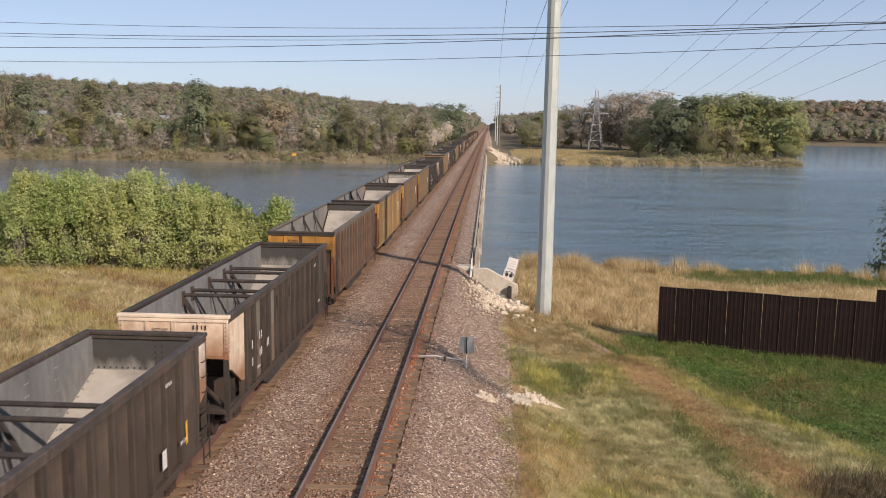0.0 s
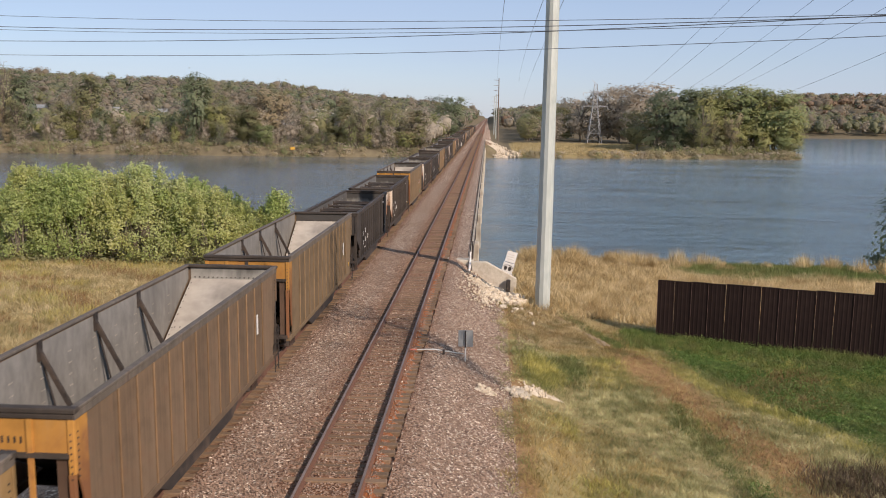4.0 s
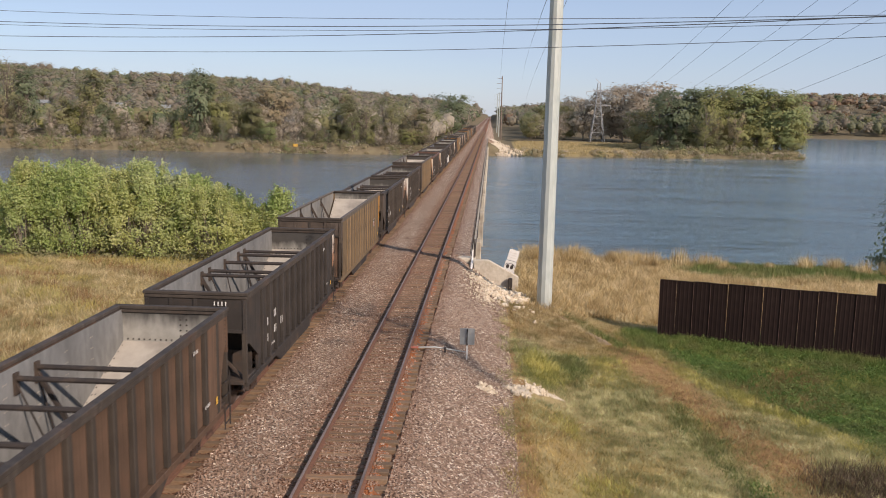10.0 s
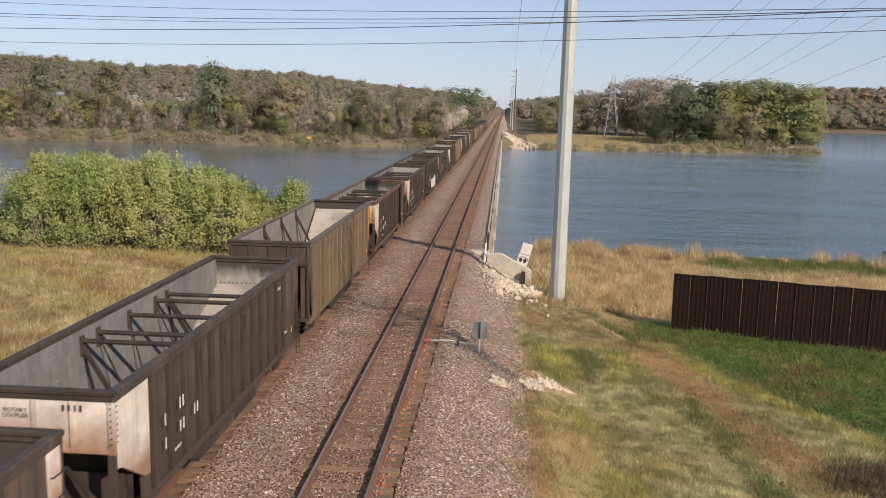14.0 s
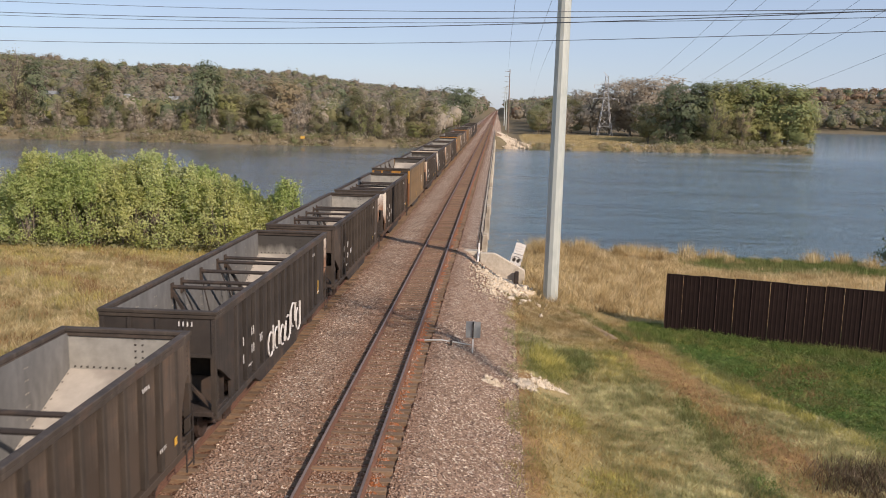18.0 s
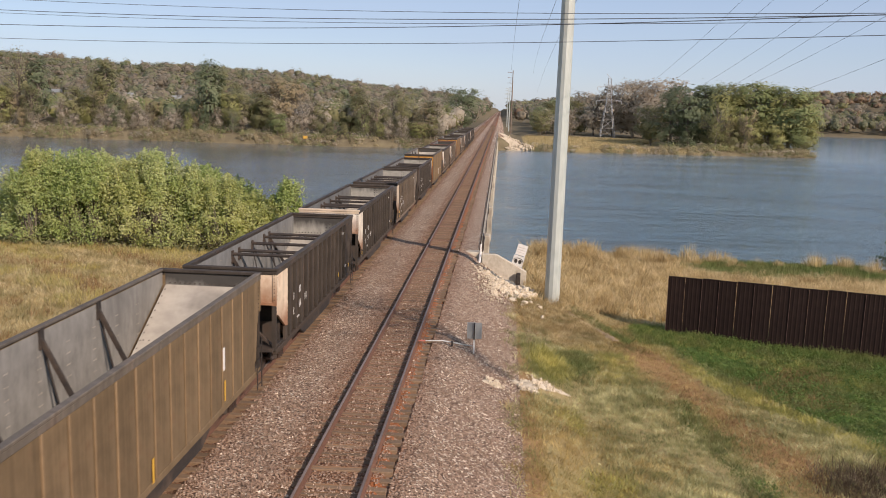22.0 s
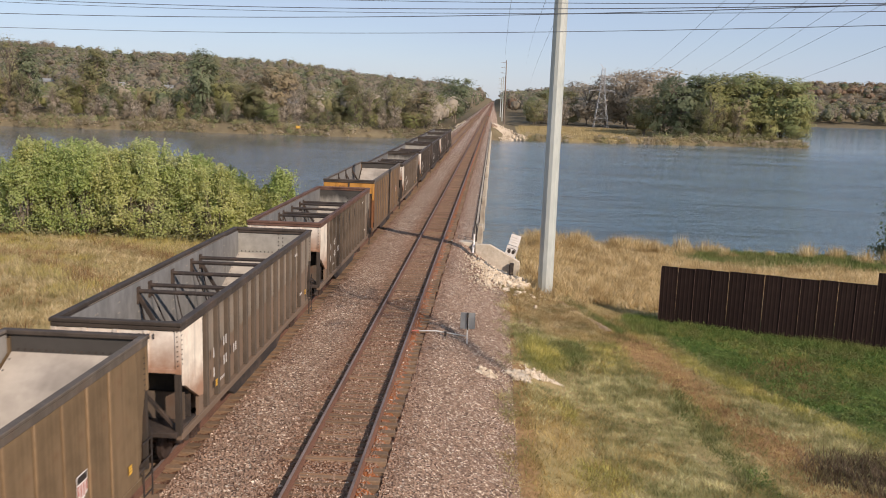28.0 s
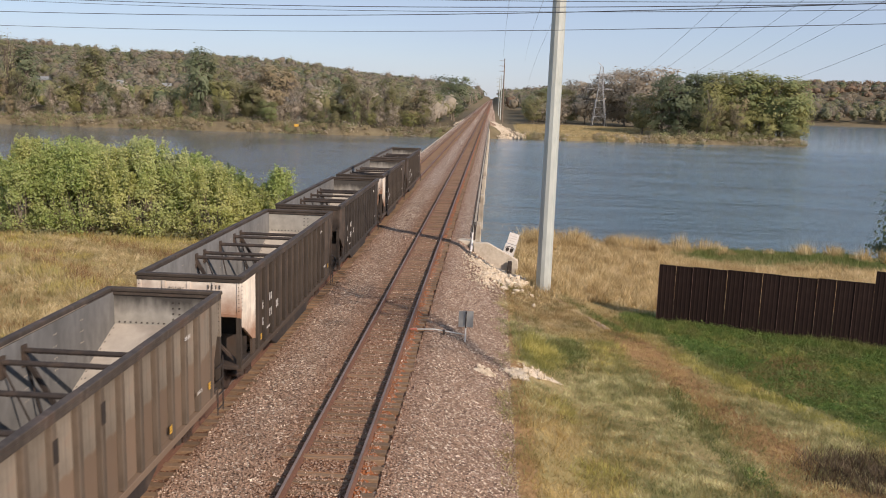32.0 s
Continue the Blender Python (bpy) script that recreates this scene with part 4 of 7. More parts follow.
        put("end_lining", cached(("endlining", kind), lambda: Shape().box(-WIDE + 0.16, WIDE - 0.16, HALF - 0.09, HALF - 0.081, slope_top, TOP - 0.12).mesh("end_lining", SOOT)), car, M, "bare grey steel")
        def end_chord():
            s = Shape().box(-WIDE - 0.043, WIDE + 0.043, HALF - 0.17, HALF + 0.02, TOP - 0.097, TOP + 0.003)
            return s.box(-WIDE - 0.01, WIDE + 0.01, HALF - (0.14 if rib else 0.07), HALF + 0.005, TOP - 0.2, TOP - 0.1).mesh("end_chord", PAINTS["pink_side"] if ename in ("white", "pink") and palerim else RIM if rim == "rustrim" else C, 0.02)
        put("end_chord", cached(("endchord", kind, ename, e, palerim, rim), end_chord), car, M)
        # slope sheet: the scoured face above, the sooty back below
        put("slope_sheet", cached(("slope", kind, sooty), lambda: Shape().plate([(-WIDE + 0.16, HALF - 0.09, slope_top), (WIDE - 0.16, HALF - 0.09, slope_top), (WIDE - 0.16, 2.2, 0.62), (-WIDE + 0.16, 2.2, 0.62)], (0, 0.012, 0.03)).mesh("slope_sheet", DIRTY if sooty else SLOPE)), car, M, "bare scoured slope sheet")
        put("slope_back", cached(("slopeback", kind), lambda: Shape().plate([(-WIDE + 0.16, HALF - 0.09, slope_top - 0.03), (WIDE - 0.16, HALF - 0.09, slope_top - 0.03), (WIDE - 0.16, 2.2, 0.58), (-WIDE + 0.16, 2.2, 0.58)], (0, -0.01, -0.03)).mesh("slope_back", BLACK_STEEL)), car, M)
        for sx in (-1, 1):
            # the end's paint turns onto a side panel that is cut away over the truck
            def corner():
                a, b = sorted((sx * (WIDE - 0.10), sx * (WIDE - 0.02)) if rib else (sx * (wall_x - 0.03), sx * (wall_x + 0.008)))
                if rib and e > 0:
                    s = Shape().plate([(a, HALF - 0.10, 2.6), (a, HALF - 0.10, TOP - 0.2), (a, cut - 0.003, TOP - 0.2), (a, cut - 0.003, SILL), (a, HALF - 0.62, SILL), (a, HALF - 0.55, 1.9), (a, HALF - 0.3, 2.5)], (b - a, 0, 0))
                elif rib:
                    s = Shape().plate([(a, HALF - 0.10, 2.12), (a, HALF - 0.10, TOP - 0.2), (a, cut - 0.003, TOP - 0.2), (a, cut - 0.003, 1.4), (a, cut + 0.3, 1.46), (a, cut + 1.25, 2.05)], (b - a, 0, 0))
                else:
                    s = Shape().plate([(a, HALF - 0.10, 2.85), (a, HALF - 0.10, TOP - 0.2), (a, HALF - 0.56, TOP - 0.2), (a, HALF - 0.56, 1.25), (a, HALF - 0.44, 1.3), (a, HALF - 0.32, 2.2)], (b - a, 0, 0))
                return s.mesh("corner_panel", PAINTS[ename + "_side"] if ename in ("white", "pink", "orange") else EP, 0.004)
            put("corner_panel", cached(("corner", kind, ename, sx, e), corner), car, M)
            if not rib:  # the smooth side runs on to the painted corner
                put("end_side_sheet", cached(("endsheet", paint, sx), lambda: Shape().box(*sorted((sx * (wall_x - 0.03), sx * (wall_x + 0.004))), cut - 0.003, HALF - 0.563, SILL, TOP - 0.1).mesh("end_side_sheet", P)), car, M)
            if rib and e > 0:
                put("rib", cached(("rib", paint, sx), None), car, pose(0, 6.3, 0))
            if rib and e < 0:  # the side goes on below the painted corner
                put("lower_corner", cached(("lowcorner", paint, sx), lambda: Shape().box(*sorted((sx * (WIDE - 0.10), sx * (WIDE - 0.03))), cut - 0.003, cut + 0.34, SILL, 1.45).mesh("lower_corner", P)), car, M)
            if e > 0 and end in ("dark", "black"):  # the pale end of these cars leads, and only its edge shows
                S, sname = (PAINTS["white"], "pale corner strip") if rib else (PAINTS["orange"], "orange corner strip")
                def strip_edge():
                    a, b = sorted((sx * (WIDE - 0.015), sx * (WIDE + 0.005)))
                    return Shape().plate([(a, HALF - 0.1, 2.2 if rib else 2.9), (a, HALF - 0.1, TOP - 0.22), (a, HALF - 0.5, TOP - 0.22), (a, HALF - 0.5, 2.0 if rib else 1.7)], (b - a, 0, 0)).mesh("corner_strip", S)
                put("corner_strip", cached(("strip", kind, sx), strip_edge), car, M, sname)
                for k in range(4):
                    put("rung", cached(("rung", sx), lambda: Shape().tube([(sx * (WIDE + 0.005), HALF - 0.1, 0), (sx * (WIDE + 0.06), HALF - 0.12, 0), (sx * (WIDE + 0.06), HALF - 0.42, 0), (sx * (WIDE + 0.005), HALF - 0.44, 0)], [0.013] * 4, 5).mesh("rung", BLACK_STEEL)), car, M @ pose(0, 0, 1.85 + 0.38 * k))
            def post():
                a, b = sorted((sx * (WIDE - 0.12), sx * (WIDE + 0.0)))
                return Shape().box(a, b, HALF - 0.10, HALF - 0.004, 2.4 if rib else 2.7, TOP - 0.2).mesh("corner_post", EP, 0.008)
            put("corner_post", cached(("cpost", kind, ename, sx), post), car, M)
            put("end_post", cached(("support", kind, ename == "orange", sx), lambda: Shape().beam((sx * 1.42, HALF - 0.06, 0.95), (sx * 1.42, HALF - 0.06, 2.42 if rib else 2.7), 0.13 if rib else 0.09, 0.12, (0, 1, 0)).mesh("end_post", PAINTS["orange_side"] if ename == "orange" else C)), car, M)
            if not rib:
                put("end_side_plate", cached(("endside", sx), lambda: Shape().box(sx * 1.28 - 0.14, sx * 1.28 + 0.14, HALF - 0.09, HALF - 0.07, 1.05, 2.98).mesh("end_side_plate", PAINTS["rust"])), car, M)
            def crivets():
                s = Shape()
                for k in range(8):
                    z = 2.62 + 0.115 * k
                    s.box(sx * (WIDE - 0.02) - 0.012, sx * (WIDE - 0.02) + 0.012, HALF - 0.19, HALF - 0.16, z - 0.014, z + 0.014)
                    s.box(sx * 1.44 - 0.014, sx * 1.44 + 0.014, HALF - 0.006, HALF + 0.008, z - 0.014, z + 0.014)
                return s.mesh("post_bolting", BLACK_STEEL)
            tagged(put("post_bolting", cached(("crivets", sx), crivets), car, M), kind="stuff")
        for x in (-0.72, 0.0, 0.72):
            put("end_stiffener", cached(("stiff", kind, ename, x), lambda: Shape().box(x - 0.05, x + 0.05, HALF - 0.035, HALF + 0.005, 1.05 if not rib and x else base + 0.02, TOP - 0.2).mesh("end_stiffener", EP if rib or x else C)), car, M)
        put("end_angle", cached(("angle", ename, kind), lambda: Shape().box(-WIDE + 0.1, WIDE - 0.1, HALF - 0.06, HALF + 0.01, base - 0.06, base + 0.03).mesh("end_angle", EP if rib else C)), car, M)
        def rivets():
            s = Shape()
            for k in range(17):
                s.box(-1.2 + 0.15 * k - 0.02, -1.2 + 0.15 * k + 0.02, HALF - 0.103, HALF - 0.09, slope_top + 0.06, slope_top + 0.1)
            if rib:
                for k in range(5):
                    for x in (0.25, 0.42):
                        s.box(x - 0.02, x + 0.02, HALF - 0.103, HALF - 0.09, 2.8 + 0.15 * k, 2.84 + 0.15 * k)
            return s.mesh("end_riveting", BLACK_STEEL)
        tagged(put("end_riveting", cached(("rivets", kind), rivets), car, M), kind="stuff")
        def seams():
            s = Shape()
            f = lambda u: (HALF - 0.09 + u * (2.29 - HALF), slope_top + 0.035 + u * (0.62 - slope_top))
            for k in range(16):  # bolts down both edges and along one joint of the slope sheet
                y, z = f(0.04 + 0.055 * k)
                for x in (-WIDE + 0.22, WIDE - 0.22):
                    s.box(x - 0.013, x + 0.013, y - 0.013, y + 0.013, z - 0.03, z + 0.012)
                y, z = f(0.42)
                s.box(-1.2 + 0.16 * k - 0.013, -1.2 + 0.16 * k + 0.013, y - 0.013, y + 0.013, z - 0.03, z + 0.012)
            return s.mesh("slope_bolting", DIRTY)
        tagged(put("slope_bolting", cached(("seams", kind), seams), car, M), kind="stuff")
        for sx in (-1, 1):
            put("end_diagonal", cached(("enddiag", sx), lambda: Shape().beam((sx * 1.36, HALF - 0.12, 1.05), (sx * 0.25, HALF - 0.55, 1.9), 0.07, 0.09, (0, 1, 0)).mesh("end_diagonal", BLACK_STEEL)), car, M)
        if rib:  # the plate that closes the car above its truck
            put("end_bulkhead", cached(("bulkhead", paint), lambda: Shape().box(-1.3, 1.3, HALF - 0.8, HALF - 0.77, 1.04, 1.72).mesh("end_bulkhead", R, 0.004)), car, M)
            # added dark sheet that fills the gap as the deep shade behind would
            put("slope_web", cached("shadesheet", lambda: Shape().box(-1.36, 1.36, HALF - 1.03, HALF - 1.0, 1.04, 2.19).mesh("slope_web", BLACK_STEEL)), car, M, "dark sheet standing in for the shade under the slope sheet")
        put("end_platform", cached("platform", lambda: Shape().box(-1.42, 1.42, HALF - 1.2, HALF + 0.12, 0.92, 1.04).mesh("end_platform", BLACK_STEEL, 0.01)), car, M)
        put("draft_sill", cached("draft", lambda: Shape().box(-0.22, 0.22, 2.3, HALF + 0.3, 0.62, 0.92).mesh("draft_sill", BLACK_STEEL, 0.01)), car, M)
        put("coupler", cached("coupler", lambda: Shape().box(-0.13, 0.13, HALF + 0.3, HALF + 0.72, 0.72, 0.94).box(-0.2, 0.05, HALF + 0.72, HALF + 0.9, 0.70, 0.96).mesh("coupler", WHEEL, 0.02)), car, M)
        put("air_hose", cached("hose", lambda: Shape().tube([(0.35, HALF + 0.2, 0.85), (0.38, HALF + 0.45, 0.5), (0.3, HALF + 0.75, 0.42)], [0.03, 0.03, 0.03], 6).mesh("air_hose", BLACK_STEEL)), car, M)
        put("brake_cylinder", cached("cyl", lambda: Shape().tube([(-0.75, HALF - 1.05, 1.24), (-0.1, HALF - 1.05, 1.24)], [0.1, 0.1], 12).tube([(0.05, HALF - 1.1, 1.22), (0.5, HALF - 1.1, 1.22)], [0.11, 0.11], 12).mesh("brake_cylinder", BLACK_STEEL)), car, M)
        if e > 0:
            put("brake_wheel", cached("bwheel", lambda: Shape().tube([(-0.95, HALF + 0.06, 1.75), (-0.95, HALF + 0.10, 1.75)], [0.2, 0.2], 14).mesh("brake_wheel", BLACK_STEEL)), car, M)
        def ladder():
            s = Shape()
            for k in range(4):
                z = 0.55 + 0.38 * k
                s.beam((WIDE + 0.04, HALF - 0.05, z), (WIDE + 0.04, HALF - 0.5, z), 0.025, 0.025)
            s.beam((WIDE + 0.04, HALF - 0.05, 0.4), (WIDE + 0.04, HALF - 0.05, 1.9), 0.03, 0.03, (0, 1, 0))
            s.beam((WIDE + 0.04, HALF - 0.5, 0.4), (WIDE + 0.04, HALF - 0.5, 1.1), 0.03, 0.03, (0, 1, 0))
            return s.mesh("ladder", BLACK_STEEL)
        put("ladder", cached("ladder", ladder), car, M)
        for k in range(3):
            put("grab_iron", cached("grab", lambda: Shape().tube([(WIDE - 0.55, HALF - 0.02, 0), (WIDE - 0.55, HALF + 0.07, 0), (WIDE - 0.08, HALF + 0.07, 0), (WIDE - 0.08, HALF - 0.02, 0)], [0.014] * 4, 5).mesh("grab_iron", BLACK_STEEL)), car, M @ pose(0, 0, 1.2 + 0.45 * k))
        truck_parts(car, e * 5.35)
    # bracing inside
    for y, bar in ((-2.64, 1), (-1.82, 2), (-0.04, 1), (1.70, 2), (2.55, 1)) if rib else ((-2.7, 0), (0.09, 0), (2.84, 0)):
        top = 3.25 if rib else 3.72
        if bar:
            put("cross_brace", cached(("brace", bar), lambda: Shape().tube([(-wall_x + 0.04, 0, 3.25), (wall_x - 0.04, 0, 3.25)], [0.062, 0.062], 8).mesh("cross_brace", BLACK_STEEL)), car, pose(0, y, 0), "dark round cross brace")
        for sx in (-1, 1):
            w = sx * (wall_x - 0.045)
            if (bar == 0 or (bar == 1 and y != -0.04)) and sx < 0:
                put("brace_strut", cached(("strut", kind, sx), lambda: Shape().beam((w, 0, top - 0.1), (sx * 0.12, 0, 1.1), 0.10, 0.08, (0, 1, 0)).mesh("brace_strut", BLACK_STEEL)), car, pose(0, y, 0), "dark diagonal strut")
            if sx < 0:
                put("brace_rod", cached(("rod", kind, bar, sx), lambda: Shape().tube([(w, 0, top - 0.05), (sx * (0.95 if bar != 2 else 0.5), 0.25, 1.0)], [0.022, 0.022], 6).mesh("brace_rod", BLACK_STEEL)), car, pose(0, y, 0))
            put("gusset", cached(("gusset", kind, sx), lambda: Shape().box(min(w, w - sx * 0.05), max(w, w - sx * 0.05), -0.09, 0.09, top - 0.35, top + 0.12).mesh("gusset", BLACK_STEEL)), car, pose(0, y, 0))
    put("hopper_floor", cached("floor", lambda: Shape().plate([(0, -2.2, 0.6), (0, -1.1, 0.35), (0, 0, 0.8), (0, 1.1, 0.35), (0, 2.2, 0.6), (0, 2.2, 0.5), (0, 1.1, 0.25), (0, 0, 0.7), (0, -1.1, 0.25), (0, -2.2, 0.5)], (2.56, 0, 0)).mesh("hopper_floor", SLOPE)), car, pose(-1.28, 0, 0))
    put("hopper_skirt", cached("skirt", lambda: Shape().plate([(-1.34, -3.6, SILL - 0.1), (-1.34, 3.6, SILL - 0.1), (-1.34, 2.4, 0.3), (-1.34, -2.4, 0.3)], (2.68, 0, 0)).mesh("hopper_skirt", BLACK_STEEL, 0.02)), car, None, "sooty hopper bottom")
    # stencilled lines, too small or numbers: plain bars
    if rib:
        for y, n, z in ((-4.76, 1, 2.12), (-4.76, 1, 1.6), (-3.92, 2, 2.2), (-3.92, 2, 1.68), (-3.04, 2, 1.76)):
            mark(car, ("glyph", n), lambda: glyph_bars(n, 0.25, 0.19), WHITE_PAINT, "white stencilled marking", y - 0.06, z)
        mark(car, "data", lambda: glyph_bars(5, 0.07, 0.08), WHITE_PAINT, "white stencilled marking", -4.3, 1.35)
        mark(car, "data2", lambda: glyph_bars(4, 0.09, 0.1), WHITE_PAINT, "white stencilled marking", 5.2, 1.45)
        mark(car, "end_mark", lambda: glyph_bars(4, 0.09, 0.1), WHITE_PAINT, "white stencilled marking", 4.4, 3.05)
        dark_end = end in ("dark", "black")
        for z in (3.24,):
            tagged(put("marking", cached(("endglyph", dark_end), lambda: glyph_bars(4, 0.12, 0.11).mesh("marking", WHITE_PAINT if dark_end else BLACK_STEEL)), car, pose(0.55, -HALF - 0.002, z, 0, 0, -90), "stencilled marking on the end"), "stencilled marking on the end", kind="stuff")
    if end in ("orange", "white", "pink") and not any(k == "panels" for k, *_ in marks):
        def words():
            cu = bpy.data.curves.new("lettering", "FONT")
            cu.body, cu.size, cu.align_x, cu.extrude, cu.space_line, cu.resolution_u = "ROTARY\nCOUPLER", 0.115, "CENTER", 0.002, 0.9, 2
            ob = bpy.data.objects.new("lettering", cu)
            me = bpy.data.meshes.new_from_object(ob)
            bpy.data.objects.remove(ob)
            me.materials.append(BLACK_STEEL)
            return me
        put("lettering", cached("words", words), car, pose(-0.37, -HALF + 0.028, TOP - 0.46, 90, 0, 0), "dark stencilled words on the painted end")
    if end == "orange":
        tagged(put("marking", cached("orange_glyphs", lambda: glyph_bars(5, 0.12, 0.11).mesh("marking", BLACK_STEEL)), car, pose(0.1, -HALF + 0.03, 3.24, 0, 0, -90), "stencilled marking on the end"), "stencilled marking on the end", kind="stuff")
    for key, y, z in marks:
        if key == "yellow":
            mark(car, "plate", lambda: Shape().box(0, 0.006, -0.07, 0.07, 0, 0.05).box(0, 0.006, -0.07, 0.07, 0.065, 0.115).box(0, 0.006, -0.07, 0.07, 0.13, 0.18), YELLOW_PAINT, "yellow reflector plate", y, z)
        elif key == "bar":
            mark(car, "tallbar", lambda: Shape().box(0, 0.006, -0.05, 0.05, 0, 0.55), YELLOW_PAINT, "tall yellow reflector strip", y, z)
        elif key == "white":
            mark(car, "patch", lambda: Shape().box(0, 0.006, -0.12, 0.12, 0, 0.42), WHITE_PAINT, "white panel marking", y, z)
        elif key == "slim":
            mark(car, "slim", lambda: Shape().box(0, 0.02, -0.06, 0.06, 0, 0.6), WHITE_PAINT, "slim white marking", y, z)
        elif key == "panels":
            for x0, x1 in ((-1.34, -0.78), (-0.66, -0.06), (0.78, 1.34)):
                put("dark_panel", cached(("darkpanel", x0), lambda: Shape().box(x0, x1, -HALF + 0.022, -HALF + 0.033, 3.1, TOP - 0.22).mesh("dark_panel", PAINTS["black"], 0.002)), car, None, "blackened end panel")
        elif key == "shield":
            mark(car, "shield", lambda: Shape().plate([(0, -0.19, 0.12), (0, 0.0, 0.0), (0, 0.19, 0.12), (0, 0.19, 0.5), (0, -0.19, 0.5)], (0.006, 0, 0)), WHITE_PAINT, "white shield marking", y, z)
            mark(car, "shieldbar", lambda: Shape().box(0.004, 0.009, -0.175, -0.125, 0.13, 0.32).box(0.004, 0.009, -0.075, -0.025, 0.08, 0.32).box(0.004, 0.009, 0.025, 0.075, 0.08, 0.32).box(0.004, 0.009, 0.125, 0.175, 0.13, 0.32), RED_PAINT, "red stripes", y, z)
            mark(car, "shieldhead", lambda: Shape().box(0.004, 0.009, -0.17, 0.17, 0.35, 0.48), BLACK_STEEL, "dark head of the shield", y, z)
        elif key == "leaf":
            mark(car, "leafpatch", lambda: Shape().box(0, 0.006, -0.15, 0.15, 0, 0.22), GREEN_PAINT, "green marking", y, z)
        elif key == "scrawl":
            mark(car, "scrawl", blotch, WHITE_PAINT, "large white scrawl of spray paint", y, z)
        elif key == "panel":
            put("pale_panel", cached("pale", lambda: Shape().box(WIDE - 0.125, WIDE - 0.09, -0.35, 0.35, SILL, TOP - 0.22).mesh("pale_panel", PAINTS["grey"])), car, pose(0, y, 0), "pale replaced side sheet")
        elif key == "dark":
            for k in range(3):
                mark(car, "darkpatch", lambda: Shape().box(0, 0.005, -0.085, 0.085, 0, 0.42), BLACK_STEEL, "black painted patch on the rib", round((y + 5.21) / 0.885) * 0.885 - 5.21 + k * 1.77, z + 0.1)
    return car


DARK = "empty dark brown ribbed coal hopper with cross braces inside"
WHITE = "empty dark ribbed coal hopper with an off-white end"
PINK = "empty dark ribbed coal hopper with a rust-stained white end"
BLACK = "empty sooty black ribbed coal hopper with white stencils"
TAN = "empty smooth-sided yellow-brown coal hopper with an orange end"
RUST = "empty smooth-sided rust-brown coal hopper with an orange end"
Y = ("yellow", 6.1, 1.3)
CONSIST = [
    ("rib", "dark", "dark", DARK, (("bar", 5.6, 1.35), ("white", 4.2, 1.3), ("dark", -3.0, 2.8))),
    ("rib", "dark", "pink", PINK, (("palerim", 0, 0), ("panel", -3.88, 0), ("panel", -2.12, 0), ("dark", -3.44, 2.6))),
    ("flat", "rust", "orange", RUST, ()),
    ("flat", "gold", "orange", TAN, (("slim", 4.6, 2.2),)),
    ("flat", "umber", "orange", TAN, (("slim", 4.6, 2.2),)),
    ("flat", "tan", "orange", TAN, (("slim", 4.4, 2.1), Y)),
    ("rib", "black", "black", BLACK, (("sooty", 0, 0),)),
    ("rib", "dark", "pink", PINK, (Y,)),
    ("flat", "tan", "orange", TAN, (("shield", 3.25, 1.95), ("leaf", 4.0, 1.05), Y)),
    ("rib", "rust", "white", WHITE, (Y, ("palerim", 0, 0))),
    ("rib", "black", "black", BLACK, (Y,)),
    ("flat", "tan", "dark", "empty smooth-sided faded brown coal hopper with a dark end", (("shield", 4.4, 2.0), Y)),
    ("rib", "dark", "dark", DARK, (Y, ("yellow", 3.4, 1.3))),
    ("rib", "dark", "white", WHITE, (Y, ("dark", -2.5, 2.6))),
    ("flat", "tan", "dark", "empty smooth-sided faded brown coal hopper with a dark end", (Y,)),
    ("rib", "rust", "pink", PINK, (("dark", -3.0, 2.6), Y, ("rustrim", 0, 0))),
    ("rib", "dark", "pink", PINK, (("dark", -3.0, 2.6), Y)),
    ("rib", "black", "black", "empty black ribbed coal hopper with a white scrawl on its side", (("scrawl", 0.2, 1.1), ("bar", 5.4, 1.4))),
    ("rib", "dark", "dark", DARK, (("yellow", 4.6, 1.3),)),
    ("rib", "rust", "white", WHITE, (("dark", -3.0, 2.6), Y)),
    ("flat", "tan", "orange", TAN, (("panels", 0, 0), ("slim", 3.6, 1.95), ("bar", 3.7, 1.1), ("bar", -1.06, 0.95))),
    ("rib", "dark", "pink", PINK, (Y, ("yellow", 3.6, 1.3))),
    ("rib", "dark", "white", WHITE, (Y, ("palerim", 0, 0), ("yellow", -5.9, 1.2))),
    ("rib", "grey", "pink", PINK, (("dark", -3.0, 2.6), ("yellow", -5.22, 1.04), ("yellow", -5.22, 1.34))),
    ("rib", "dark", "dark", DARK, (Y,)),
    ("flat", "tan", "orange", TAN, (("shield", 4.1, 1.72), ("slim", 1.2, 1.3), Y)),
    ("rib", "grey", "white", WHITE, (("yellow", -4.6, 1.3), Y)),
    ("rib", "grey", "white", WHITE, (("dark", -2.0, 2.6), ("rustrim", 0, 0))),
    ("flat", "umber", "orange", RUST, (("shield", 4.6, 2.0), Y)),
    ("rib", "grey", "white", WHITE, (("dark", -3.0, 2.6), Y, ("yellow", 3.4, 1.2))),
    ("rib", "dark", "white", WHITE, (Y, ("yellow", -5.0, 1.2))),
    ("rib", "black", "dark", DARK, ()),
    ("rib", "dark", "white", WHITE, ()),
    ("rib", "dark", "dark", DARK, ()),
]
TRAIN = [hopper(*c) for c in CONSIST]


def travelled(t):
    """Metres that the train has come along by t seconds."""
    return 14.229 * t + 0.01068 * t * t + 0.19


def motions():
    times = [0, 4, 8, 12, 16, 20, 24, 28, 32]
    for n, car in enumerate(TRAIN):
        walk(car, [(t, pose(TRACK_L, 20.86 + PITCH * n - HALF - travelled(t), 0)) for t in times])


